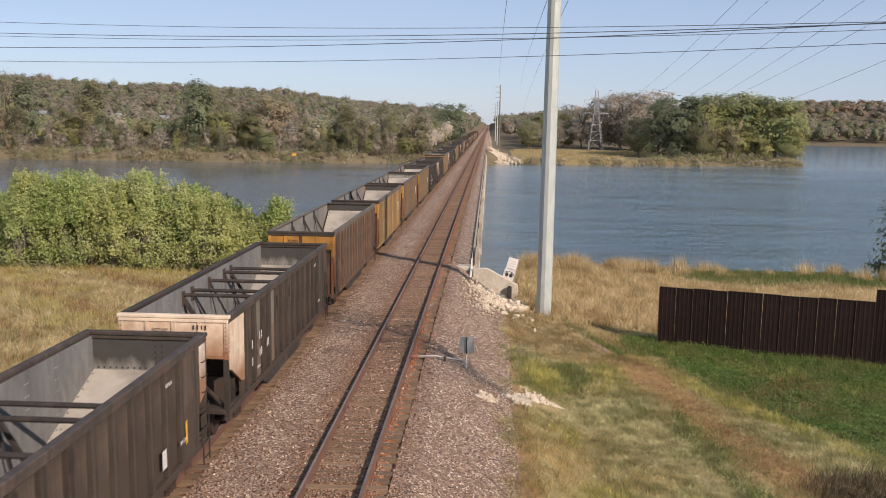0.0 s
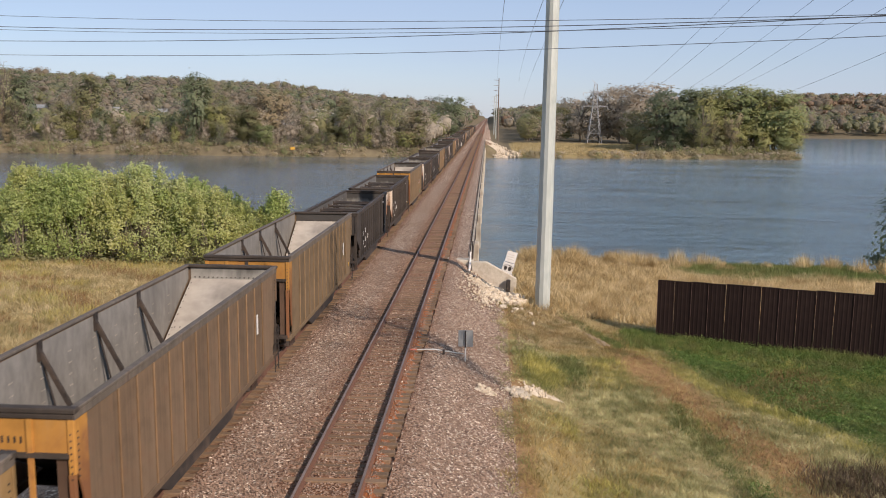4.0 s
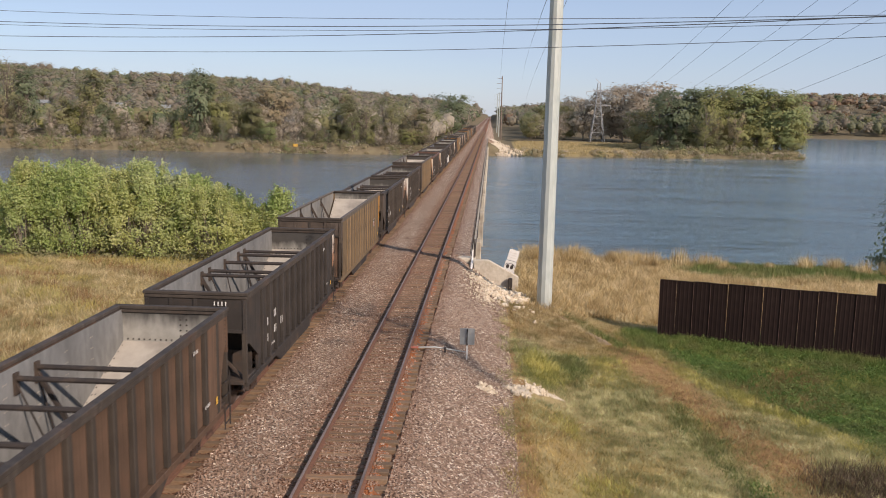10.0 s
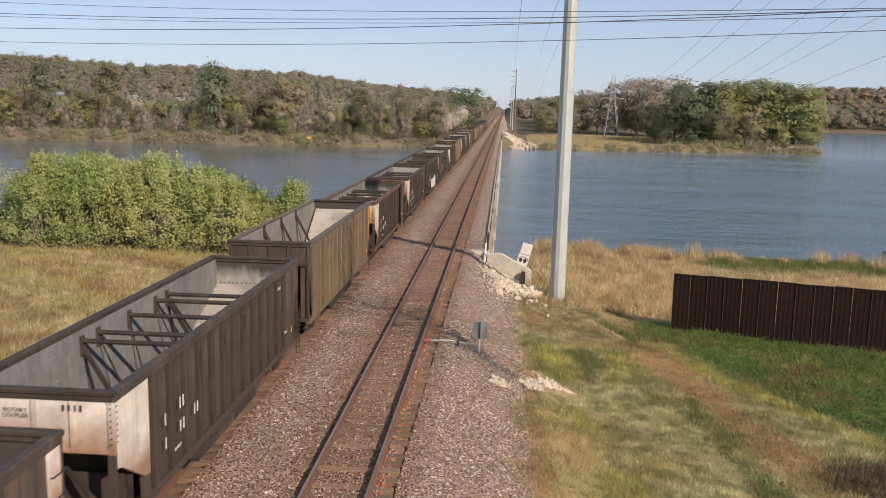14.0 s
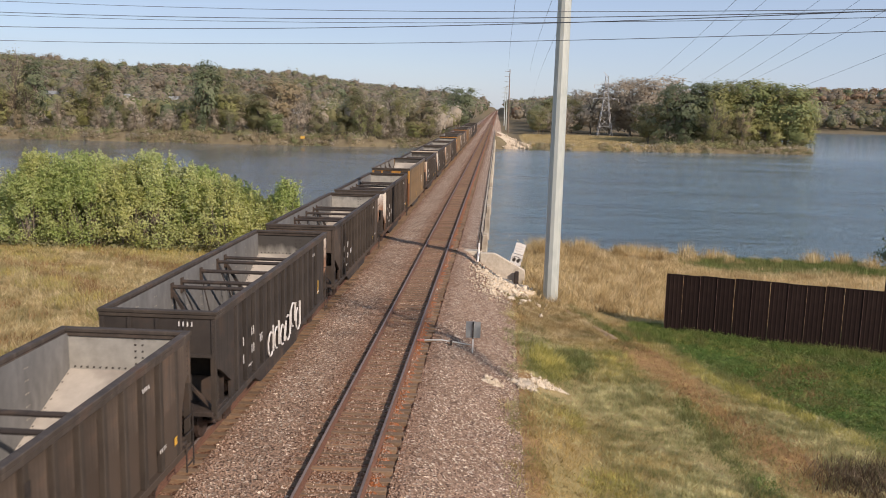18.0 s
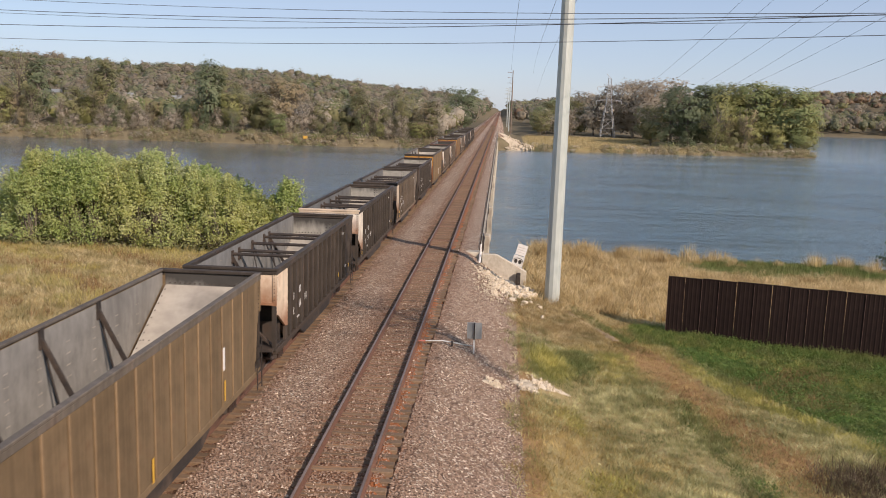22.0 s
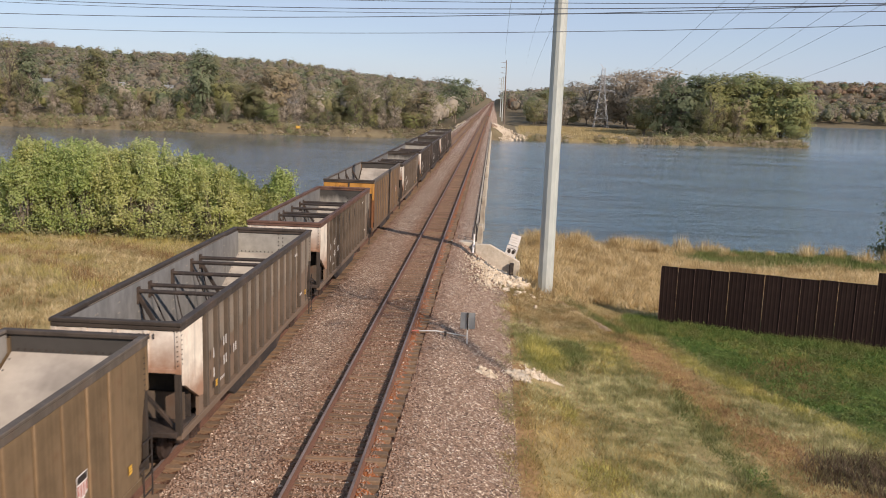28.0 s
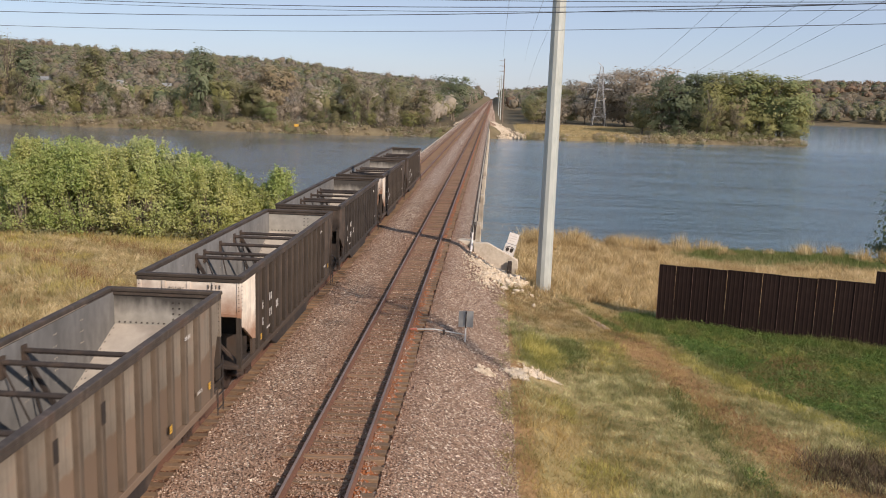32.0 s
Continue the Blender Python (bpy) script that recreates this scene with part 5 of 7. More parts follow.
# ---------------------------------------------------------------- things on the near bank
def ground_z(x, y):
    return float(height(x, y))


def bed_z(x, y=0.0):
    """Top of the near ballast."""
    k = np.clip((np.asarray(y, float) - HOLLOW_0) / (HOLLOW_1 - HOLLOW_0), 0, 1)
    xs = [p[0] for p in BED]
    return (1 - k) * np.interp(x, xs, [p[1] for p in BED]) + k * np.interp(x, xs, [p[1] for p in HOLLOW_BED])


pole = thing("transmission_pole", "tall pale galvanised steel transmission pole", "utility pole", pose(3.28, 48.5, ground_z(3.28, 48.5)))
part("shaft", Shape().tube([(0, 0, -0.4), (0.06, 0, 12.0), (0.16, 0, 30.0)], [0.43, 0.385, 0.30], 12), GALVANISED, pole)
part("base_plate", Shape().tube([(0, 0, -0.35), (0, 0, 0.12)], [0.62, 0.62], 12), CONCRETE, pole, "round concrete footing")
for z in (22.5, 25.5, 28.5):
    part("arm", Shape().beam((-2.1, 0, z + 0.3), (0.1, 0, z), 0.12, 0.16), GALVANISED, pole)
    part("insulator", Shape().tube([(-2.05, 0, z + 0.25), (-2.05, 0, z - 1.1)], [0.09, 0.06], 8), BLACK_STEEL, pole)


def fence_sheet(w, h):
    """One upright sheet with shallow folded ridges."""
    n, prof = 4, []
    for k in range(n):
        x = w * k / n
        prof += [(x, 0.0), (x + w / n * 0.6, 0.0), (x + w / n * 0.7, 0.012), (x + w / n * 0.9, 0.012)]
    prof.append((w, 0.0))
    s = Shape()
    s.plate([(x, -d, 0) for x, d in prof] + [(w, 0.03, 0), (0, 0.03, 0)], (0, 0, h))
    return s


fence = thing("metal_fence", "tall dark brown corrugated sheet metal fence with pale rusted joints", "fence")
fa = math.degrees(math.atan2(40.7 - 43.8, 17.9 - 8.79))
fdir = Vector((17.9 - 8.79, 40.7 - 43.8, 0)).normalized()
rf = random.Random(4)
sheet_w = 0.82
sheets = {}
for i in range(26):
    p = Vector((8.79, 43.8, 0)) + fdir * sheet_w * i
    tall = i >= 12
    h = 3.62 if tall else 2.99 + 0.006 * i
    if tall not in sheets:
        sheets[tall] = fence_sheet(sheet_w - 0.006, 3.65 if tall else 3.05).mesh("sheet", FENCE)
        sheets[(tall, "e")] = Shape().box(-0.006, 0.006, -0.04, -0.02, 0.02, 3.6 if tall else 2.98).mesh("joint_strip", FENCE_EDGE)
    z = -2.25 + rf.uniform(-0.02, 0.02) + (0.006 * i)
    sh = put("sheet", sheets[tall], fence, pose(p.x, p.y, z, 0, rf.uniform(-0.2, 0.2), fa))
    if rf.random() < 0.8:
        put("joint_strip", sheets[(tall, "e")], fence, pose(p.x, p.y, z, 0, rf.uniform(-0.3, 0.3), fa))
for i in range(0, 27, 3):
    p = Vector((8.79, 43.8, 0)) + fdir * (sheet_w * i + 0.05) + Vector((0.1, 0.18, 0))
    part("post", Shape().box(p.x - 0.05, p.x + 0.05, p.y - 0.05, p.y + 0.05, -2.7, 0.6), FENCE, fence)

# grey plate on a post beside the track, seen from behind
mk = thing("track_marker", "square grey metal sign plate on a thin white post", "sign", pose(-0.7, 33.2, float(bed_z(-0.7))))
part("post", Shape().box(-0.03, 0.03, -0.03, 0.03, -0.3, 1.2), WHITE_PAINT, mk, "", 0.005)
part("plate", Shape().box(-0.29, 0.29, 0.035, 0.05, 0.58, 1.24), SIGN_GREY, mk, "dull grey sign back", 0.006)
part("brace", Shape().box(-0.025, 0.025, -0.045, -0.032, 0.56, 1.24), BLACK_STEEL, mk)
rod = thing("switch_rod", "whitish steel rod with a red tip lying across the ballast", "rod")
part("shaft", Shape().tube([(-0.75, 33.1, float(bed_z(-0.75)) + 0.3), (-1.9, 32.7, -0.1), (-2.55, 32.45, -0.06)], [0.026, 0.03, 0.026], 8), SIGN_GREY, rod)
part("tip", Shape().tube([(-2.56, 32.45, -0.06), (-2.82, 32.38, -0.05)], [0.03, 0.028], 8), RED_PAINT, rod, "red painted tip")
part("clamp", Shape().box(-1.58, -1.49, 32.68, 32.8, -0.3, -0.12), BLACK_STEEL, rod, "", 0.01)

# leaning white boards at the abutment
sg = thing("bridge_sign", "two white boards leaning on a post, one with dark emblem", "sign", pose(1.114, 54.78, -1.925, 0, 15, 0) @ Matrix.Diagonal((0.845, 1, 0.95, 1)))
part("post", Shape().box(-0.05, 0.05, 0, 0.1, -1.5, 2.4), OLD_WOOD, sg)
lo = part("lower_board", Shape().box(-0.42, 0.42, -0.04, -0.01, 0.98, 1.72), WHITE_PAINT, sg, "white square board", 0.01)
for dx in (-0.16, 0.16):
    part("emblem", Shape().plate([(dx + 0.13 * math.cos(a), -0.044, 1.33 + 0.15 * math.sin(a)) for a in (math.pi * k / 8 for k in range(16))], (0, -0.006, 0)), BLACK_STEEL, lo, "dark oval emblem")
part("emblem_arc", Shape().tube([(0.36 * math.cos(a), -0.045, 1.36 + 0.2 * math.sin(a)) for a in (math.pi * k / 10 for k in range(11))], [0.022] * 11, 5), BLACK_STEEL, lo, "dark arc over the emblem")
up = part("upper_board", Shape().box(-0.36, 0.4, -0.04, -0.01, 1.76, 2.5), WHITE_PAINT, sg, "white board with faded lines", 0.01)
for k in range(3):
    part("faded_line", Shape().box(-0.24, 0.26, -0.046, -0.042, 1.95 + 0.16 * k, 1.975 + 0.16 * k), CONCRETE, up)
dp = thing("drain_pipe", "white bent pipe beside a short black rail at the bridge end", "pipe")
part("pipe", Shape().tube([(-0.95, 55.2, 0.25), (-0.95, 55.05, -0.35), (-0.98, 54.0, -0.7), (-1.1, 53.3, -1.05)], [0.075, 0.075, 0.075, 0.075], 8), WHITE_PAINT, dp)
for y in (55.4, 56.6):
    part("rail_post", Shape().box(-0.875, -0.785, y - 0.04, y + 0.04, -0.9, 0.75), BLACK_STEEL, dp)
for z in (0.3, 0.72):
    part("guard_bar", Shape().box(-0.85, -0.81, 55.43, 56.57, z - 0.02, z + 0.02), BLACK_STEEL, dp)


# ---------------------------------------------------------------- rocks
def rock_mesh(seed, mat):
    """A broken block: an icosphere pushed about and cut flat."""
    rng = random.Random(seed)
    bm = bmesh.new()
    bmesh.ops.create_icosphere(bm, subdivisions=2, radius=0.5)
    k = [Vector((rng.uniform(-1, 1), rng.uniform(-1, 1), rng.uniform(-1, 1))).normalized() for _ in range(10)]
    lim = [rng.uniform(0.2, 0.38) for _ in k]
    for v in bm.verts:
        for d, l in zip(k, lim):
            o = v.co.dot(d) - l
            if o > 0:
                v.co -= d * o
        v.co *= 1 + rng.uniform(-0.05, 0.05)
    me = bpy.data.meshes.new("rock")
    bm.to_mesh(me)
    bm.free()
    me.materials.append(mat)
    return me


ROCKS = [rock_mesh(i, LIMESTONE) for i in range(6)]
rr = random.Random(11)


def rock(x, y, z, s):
    o = tagged(put("rock", rr.choice(ROCKS)), "pale broken limestone block", "rock", "limestone rocks")
    o.matrix_basis = pose(x, y, z, rr.uniform(0, 360), rr.uniform(0, 360), rr.uniform(0, 360)) @ Matrix.Diagonal((s * rr.uniform(0.8, 1.5), s * rr.uniform(0.7, 1.2), s * rr.uniform(0.5, 0.8), 1))


for i in range(280):
    t = rr.random()
    x = -0.6 + 2.9 * t ** 0.8 + rr.gauss(0, 0.35)
    y = min(51.6 - 3.2 * t + rr.gauss(0, 1.2) - 1.6 * (i % 2), 53.9)
    s = abs(rr.gauss(0.1, 0.11)) + 0.08 + (0.32 if rr.random() < 0.14 and x > 0.5 else 0)
    rock(x, y, max(float(bed_z(x, y)) if x < 1.75 else -9, ground_z(x, y)) + 0.08 * s, s)


def pile(x, y, rx, ry, h, seed):
    """A low ragged splash of pale stone dust."""
    r2, s, n, m = random.Random(seed), Shape(), 40, 6
    reach = [0.78 + 0.16 * math.sin(2 * a + seed) + 0.1 * math.sin(5 * a + 2 * seed) + r2.uniform(-0.1, 0.1) for a in (2 * math.pi * k / n for k in range(n))]
    pts = []
    for q in range(m + 1):
        for k in range(n):
            a, r = 2 * math.pi * k / n, q / m * reach[k]
            px, py = x + rx * r * math.cos(a), y + ry * r * math.sin(a)
            base = max(float(bed_z(px, py)) if px < 1.7 else -9, ground_z(px, py))
            pts.append((px, py, base + (h * (1 - (q / m) ** 2) * r2.uniform(0.8, 1.12) if q < m else -0.04) + 0.02))
    s.add(pts, [(q * n + k, q * n + (k + 1) % n, (q + 1) * n + (k + 1) % n, (q + 1) * n + k) for q in range(m) for k in range(n)])
    return tagged(put("stone_spill", s.mesh("stone_spill", LIMESTONE, 0, True)), "low spill of pale limestone dust on the ballast", "rubble", "stone spills")


pile(-0.3, 51.3, 0.7, 1.5, 0.06, 12)
pile(0.5, 48.4, 0.8, 2.0, 0.07, 14)
pile(1.4, 47.9, 0.75, 1.5, 0.07, 15)
pile(0.0, 46.4, 0.35, 1.4, 0.04, 16)
pile(0.3, 50.7, 1.2, 1.9, 0.1, 7)
pile(1.2, 49.8, 0.9, 1.4, 0.1, 9)
pile(0.1, 30.35, 0.45, 0.4, 0.06, 1)
pile(1.35, 31.45, 0.6, 0.75, 0.11, 3)
pile(2.05, 32.2, 0.65, 0.5, 0.08, 5)
pile(2.7, 32.3, 0.45, 0.3, 0.04, 8)

# rip-rap at the far abutment, both sides
def rubble(places, label):
    vs, fs, o = [], [], 0
    base = [([tuple(v.co) for v in m.vertices], [tuple(f.vertices) for f in m.polygons]) for m in ROCKS]
    for x, y, z, s in places:
        pv, pf = rr.choice(base)
        m = pose(x, y, z, rr.uniform(0, 360), rr.uniform(0, 360), rr.uniform(0, 360)) @ Matrix.Diagonal((s * rr.uniform(0.8, 1.5), s * rr.uniform(0.7, 1.2), s * rr.uniform(0.5, 0.8), 1))
        vs += [tuple(m @ Vector(v)) for v in pv]
        fs += [tuple(o + k for k in f) for f in pf]
        o += len(pv)
    me = bpy.data.meshes.new("riprap")
    me.from_pydata(vs, [], fs)
    me.materials.append(LIMESTONE)
    tagged(put("riprap", me), label, "rubble", kind="stuff")


spots = []
for i in range(300):
    u, v = rr.random(), rr.random()
    spots.append((-0.4 + 13.5 * u, FAR_END - 5.5 + 9.0 * v * (1 - 0.75 * u) + rr.gauss(0, 0.4), -6.6 + 5.6 * v * (1 - 0.8 * u) + rr.gauss(0, 0.12), abs(rr.gauss(0.6, 0.25)) + 0.3))
for i in range(60):
    u, v = rr.random(), rr.random()
    spots.append((-11.8 - 6 * u, FAR_END - 4 + 20 * v, -1.3 - 4.2 * u + 0.5 * v, abs(rr.gauss(0.9, 0.3)) + 0.4))
rubble(spots, "pale broken limestone blocks at the far bridge end")
bits = []
for px, py, rx, ry, k in ((0.1, 30.35, 0.4, 0.35, 40), (1.35, 31.45, 0.6, 0.7, 110), (2.05, 32.2, 0.65, 0.5, 80), (-0.3, 51.2, 1.1, 2.2, 190), (0.2, 47.6, 1.3, 3.4, 170), (1.2, 47.9, 1.4, 2.6, 170), (-0.1, 45.6, 0.9, 2.6, 90), (0.3, 50.7, 1.2, 1.8, 150), (1.0, 48.3, 1.6, 2.0, 70), (2.6, 47.0, 1.2, 2.0, 40), (1.2, 49.8, 0.9, 1.3, 100)):
    for _ in range(k):
        x, y = px + rr.gauss(0, 0.5) * rx, py + rr.gauss(0, 0.5) * ry
        bits.append((x, y, max(float(bed_z(x, y)) if x < 1.7 else -9, ground_z(x, y)) + 0.08, abs(rr.gauss(0.07, 0.04)) + 0.04))
rubble(bits, "small pale limestone pieces on the stone spills")
s = Shape().add([(-0.8, 340.5, -7.4), (13.5, 341.5, -7.4), (9.0, 352, -4.9), (1.5, 353, -1.0), (-0.8, 349.0, -0.6)], [(0, 1, 2, 3, 4)])
tagged(put("rubble_slope", s.mesh("rubble_slope", LIMESTONE)), "pale rubble slope under the far bridge end", "rubble", kind="structure")


# ---------------------------------------------------------------- lattice tower, poles and wires
tower = thing("lattice_tower", "grey steel lattice transmission tower on the far bank", "transmission tower", pose(53.2, 443, ground_z(53.2, 443) - 0.2))


def leg_at(k, z):
    w = np.interp(z, [0, 18, 29.5], [3.6, 1.25, 0.7])
    return (w * (1, -1, -1, 1)[k], w * (1, 1, -1, -1)[k], z)


for k in range(4):
    part("leg", Shape().beam(leg_at(k, 0), leg_at(k, 18), 0.19, 0.19).beam(leg_at(k, 18), leg_at(k, 29.5), 0.15, 0.15), LATTICE, tower)
levels = [0, 5, 9.5, 13, 16, 18, 20, 22, 24, 26, 28, 29.5]
for a, b in zip(levels, levels[1:]):
    for k in range(4):
        k0, k1 = (k, (k + 1) % 4) if levels.index(a) % 2 else ((k + 1) % 4, k)
        part("brace", Shape().beam(leg_at(k0, a), leg_at(k1, b), 0.1, 0.1), LATTICE, tower)
        part("girt", Shape().beam(leg_at(k, b), leg_at((k + 1) % 4, b), 0.085, 0.085), LATTICE, tower)
for z, w in ((18.5, 6.2), (25.2, 6.0)):
    for sx in (-1, 1):
        part("cross_arm", Shape().beam((0, 0.5, z + 0.9), (sx * w, 0, z), 0.13, 0.13).beam((0, -0.5, z), (sx * w, 0, z), 0.13, 0.13).beam((sx * w / 2, 0, z + 0.5), (sx * w / 2, 0, z), 0.1, 0.1), LATTICE, tower)
        part("insulator", Shape().tube([(sx * w, 0, z), (sx * w, 0, z - 1.6)], [0.12, 0.12], 6), LATTICE, tower)
part("peak", Shape().beam((0, 0, 29.5), (-1.8, 0, 31.6), 0.16, 0.16).beam((0.5, 0, 29.5), (-1.8, 0, 31.6), 0.12, 0.12), LATTICE, tower)

for x, y, z1, r, mat, label in ((5.0, 430, 27.3, 0.34, OLD_WOOD, "tall dark rusted steel line pole"), (4.3, 470, 20.5, 0.3, GALVANISED, "pale steel line pole"), (3.9, 560, 21.5, 0.3, GALVANISED, "pale steel line pole"), (7.2, 640, 25.0, 0.34, OLD_WOOD, "dark steel line pole")):
    z0 = ground_z(x, y) - 0.5
    lp = thing("line_pole", label, "utility pole", pose(x, y, z0), "line poles")
    part("shaft", Shape().tube([(0, 0, 0), (0, 0, z1 - z0)], [r, r * 0.6], 8), mat, lp)
    for dz in (1.0, 3.5, 6.0):
        part("arm", Shape().beam((-2.4, 0, z1 - z0 - dz), (0.2, 0, z1 - z0 - dz - 0.2), 0.18, 0.18), mat, lp)


def wire(a, b, c, r, label, group, y_end):
    """A sagging wire through three places, carried on past the nearest one."""
    ys = [p[1] for p in (a, b, c)]
    fx, fz = np.polyfit([ys[0], ys[2]], [a[0], c[0]], 1), np.polyfit(ys, [p[2] for p in (a, b, c)], 2)
    yy = np.linspace(y_end, ys[2], 40)
    s = Shape().tube([(np.polyval(fx, y), y, np.polyval(fz, y)) for y in yy], [r] * 40, 5)
    return tagged(put("power_line", s.mesh("power_line", WIRE)), label, "cable", group)


for a, b, c in (((16.0, 60, 16.9), (23.0, 141, 13.4), (49, 440, 19)), ((18.2, 60, 17.1), (23.7, 125.8, 13.3), (50, 440, 22)), ((21.6, 60, 17.0), (25.3, 105.2, 13.6), (52.6, 440, 24.5)),
                ((24.3, 60, 17.1), (28.8, 113.4, 12.5), (56, 440, 19)), ((25.8, 60, 16.2), (30.1, 113.2, 12.3), (57, 440, 22)), ((26.0, 60, 13.3), (28.4, 86.5, 11.3), (60, 440, 17))):
    wire(a, b, c, 0.0125, "thin power line from the lattice tower", "tower lines", 20)
for a, b, c in (((0.92, 60, 16.24), (1.63, 110, 18.37), (3.98, 430, 21.74)), ((3.43, 60, 16.29), (5.22, 110, 18.44), (14.65, 430, 26.0)), ((4.77, 60, 16.31), (6.8, 110, 16.98), (16.77, 430, 15.83))):
    wire(a, b, c, 0.016, "thin power line along the railway", "railway lines", 40)
for zl, zm, zr_, r in ((14.0, 12.96, 12.42, 0.013), (13.41, 12.69, 12.37, 0.017), (13.25, 12.5, 12.16, 0.012), (12.64, 12.43, 12.39, 0.017), (11.89, 11.70, 11.71, 0.013)):
    fz = np.polyfit([-27.1, 0.26, 13.36], [zl, zm, zr_], 2)
    fy = np.polyfit([-27.1, 0.26, 13.36], [48, 39, 31], 2)
    xx = np.linspace(-45, 26, 60)
    s = Shape().tube([(x, np.polyval(fy, x), np.polyval(fz, x)) for x in xx], [r] * 60, 5)
    tagged(put("overhead_wire", s.mesh("overhead_wire", WIRE)), "dark overhead wire crossing above the railway", "cable", "crossing wires")


# ---------------------------------------------------------------- trees and shrubs
def envelope(z, low, shape):
    """Half width of a crown of unit height at height z: 0 domed, 1 tall oval, 2 spreading above."""
    u = np.clip((z - low) / (1 - low), 0, 1)
    if shape == 1:
        return np.sqrt(np.maximum(1 - (2 * u - 0.9) ** 2 / 1.21, 0.02))
    if shape == 2:
        return np.sqrt(np.maximum(1 - (u - 0.62) ** 2 / 0.40, 0.02))
    return np.sqrt(np.maximum(1 - u ** 2.6, 0.02)) * (0.62 + 0.38 * np.sqrt(u))


TREES = {}


def tree_meshes(palette, variant, sparse):
    """A trunk that forks into limbs and boughs, and sprays of leaves at their ends."""
    key = (palette, variant, sparse)
    if key not in TREES:
        rng = np.random.default_rng(variant * 7 + sparse * 101 + len(palette) * 17 + ord(palette[0]))
        wide, low = ((0.33, 0.10), (0.24, 0.16), (0.36, 0.22), (0.29, 0.12))[variant % 4]
        shape = (0, 1, 2, 0)[variant % 4]
        n = 72 if sparse else 96
        z = low + (1 - low) * (1 - rng.uniform(0, 1, n) ** 1.15) * 0.97
        ang = 2.4 * np.arange(n) + rng.normal(0, 0.5, n)
        reach = envelope(z, low, shape) * wide * rng.uniform(0.35, 1.0, n) ** 0.5 * (1 + 0.22 * np.sin(2 * ang + variant) + 0.16 * np.sin(3 * ang + 9 * z))
        c = np.stack([np.cos(ang) * reach, np.sin(ang) * reach, z], 1)
        per = 22 if sparse else 29
        off = rng.normal(size=(n, per, 3)) * (np.array([0.052, 0.052, 0.032]) if not sparse else np.array([0.045, 0.045, 0.04])) * rng.uniform(0.6, 1.25, (n, 1, 1))
        p = (c[:, None, :] + off).reshape(-1, 3)
        mid = np.array([0, 0, low + 0.4 * (1 - low)])
        way = (c - mid) * np.array([1, 1, 0.8])
        way /= np.linalg.norm(way, axis=1)[:, None]
        out = (way[:, None, :] + 3.5 * off).reshape(-1, 3)
        leaves = faces_mesh("crown", leaf_quads(rng, p, 0.0155 if sparse else 0.021, out, 0.2), 4, FOLIAGE[palette])
        s = Shape()
        bend = rng.normal(0, 0.018, 2)
        s.tube([(0, 0, -0.03), (bend[0], bend[1], 0.25), (bend[0] * 2, -bend[1], 0.55), (bend[0], bend[1], 0.88)], [0.016, 0.0125, 0.008, 0.002], 7)
        for k in range(46 if sparse else 34):
            q = c[k]
            z0 = max(0.12, q[2] * rng.uniform(0.42, 0.7))
            m = (q[0] * 0.45 + bend[0], q[1] * 0.45, z0 + (q[2] - z0) * 0.62)
            s.tube([(bend[0], 0, z0), m, tuple(q)], [0.0065, 0.0042, 0.0012], 4)
            for _ in range(2 if sparse else 1):  # bare twigs past the leaves
                e = q + rng.normal(0, 0.035, 3) + np.array([0, 0, 0.03])
                s.tube([m, tuple((q + e) / 2), tuple(e)], [0.003, 0.002, 0.0008], 3)
        TREES[key] = (s.mesh("trunk", BARK), leaves)
    return TREES[key]


LOOKS = {"hillbrown": "brown", "hillgreen": "olive", "hillorange": "russet", "olive": "olive-green", "green": "green", "yellowgreen": "yellowing green", "orange": "orange autumn", "brown": "brown half-bare", "dark": "dark green"}


def tree(x, y, h, palette, variant=0, sparse=False, wide=1.0, sink=0.0):
    t = thing("tree", LOOKS[palette] + " tree with a branching trunk on the " + ("far river bank" if y > 200 else "near bank"), "tree", None, "trees on the far bank" if y > 200 else "")
    t.matrix_basis = pose(x, y, ground_z(x, y) - 0.1 - sink, 0, 0, (x * 37 + y * 11) % 360) @ Matrix.Diagonal((h * wide, h * wide, h, 1))
    trunk, crown = tree_meshes(palette, variant, sparse)
    put("trunk", trunk, t)
    put("crown", crown, t)
    return t


HOUSES = ((-110, 470, 11, 25), (-367, 700, 22, -10), (-304, 700, 14, 15), (-269, 700, 22, 5))
rt = random.Random(21)
# left bank: a mixed ragged row, the tall dark tree among them
for i in range(96):
    x = -235 + i * 2.2 + rt.uniform(-1.2, 1.2)
    if x > -24:
        continue
    d = rt.choice((4.5, 9, 14, 20))
    yb = 322 + 0.05 * (x + 160) + d
    while float(shore(x, yb)) < 3.5:
        yb += 1
    pal = rt.choices(("brown", "olive", "orange", "yellowgreen", "green", "dark"), (7, 6, 2, 4, 2, 1))[0]
    h = rt.uniform(5, 10) if d < 10 else rt.uniform(10, 17)
    if min(abs(x - hx * yb / hy) for hx, hy, *_ in HOUSES) < 6:
        h *= 0.82
    tree(x, yb, h, pal, rt.randrange(4), pal == "brown" or rt.random() < 0.3, rt.uniform(0.9, 1.25))
tree(-113.3, 337, 27.5, "dark", 1, False, 0.82)
tree(-112, 349, 24, "olive", 2, False, 0.9)
tree(-160, 348, 27, "olive", 1)
tree(-168, 352, 26, "brown", 0, True)
tree(-193, 340, 31, "olive", 3, True, 0.85)
tree(-186, 343, 26, "dark", 1, False, 0.8)
tree(-90, 352, 22, "orange", 2, False, 1.25)
tree(-84, 350, 20, "orange", 0, True, 1.2)
tree(-58, 356, 19, "olive", 1)
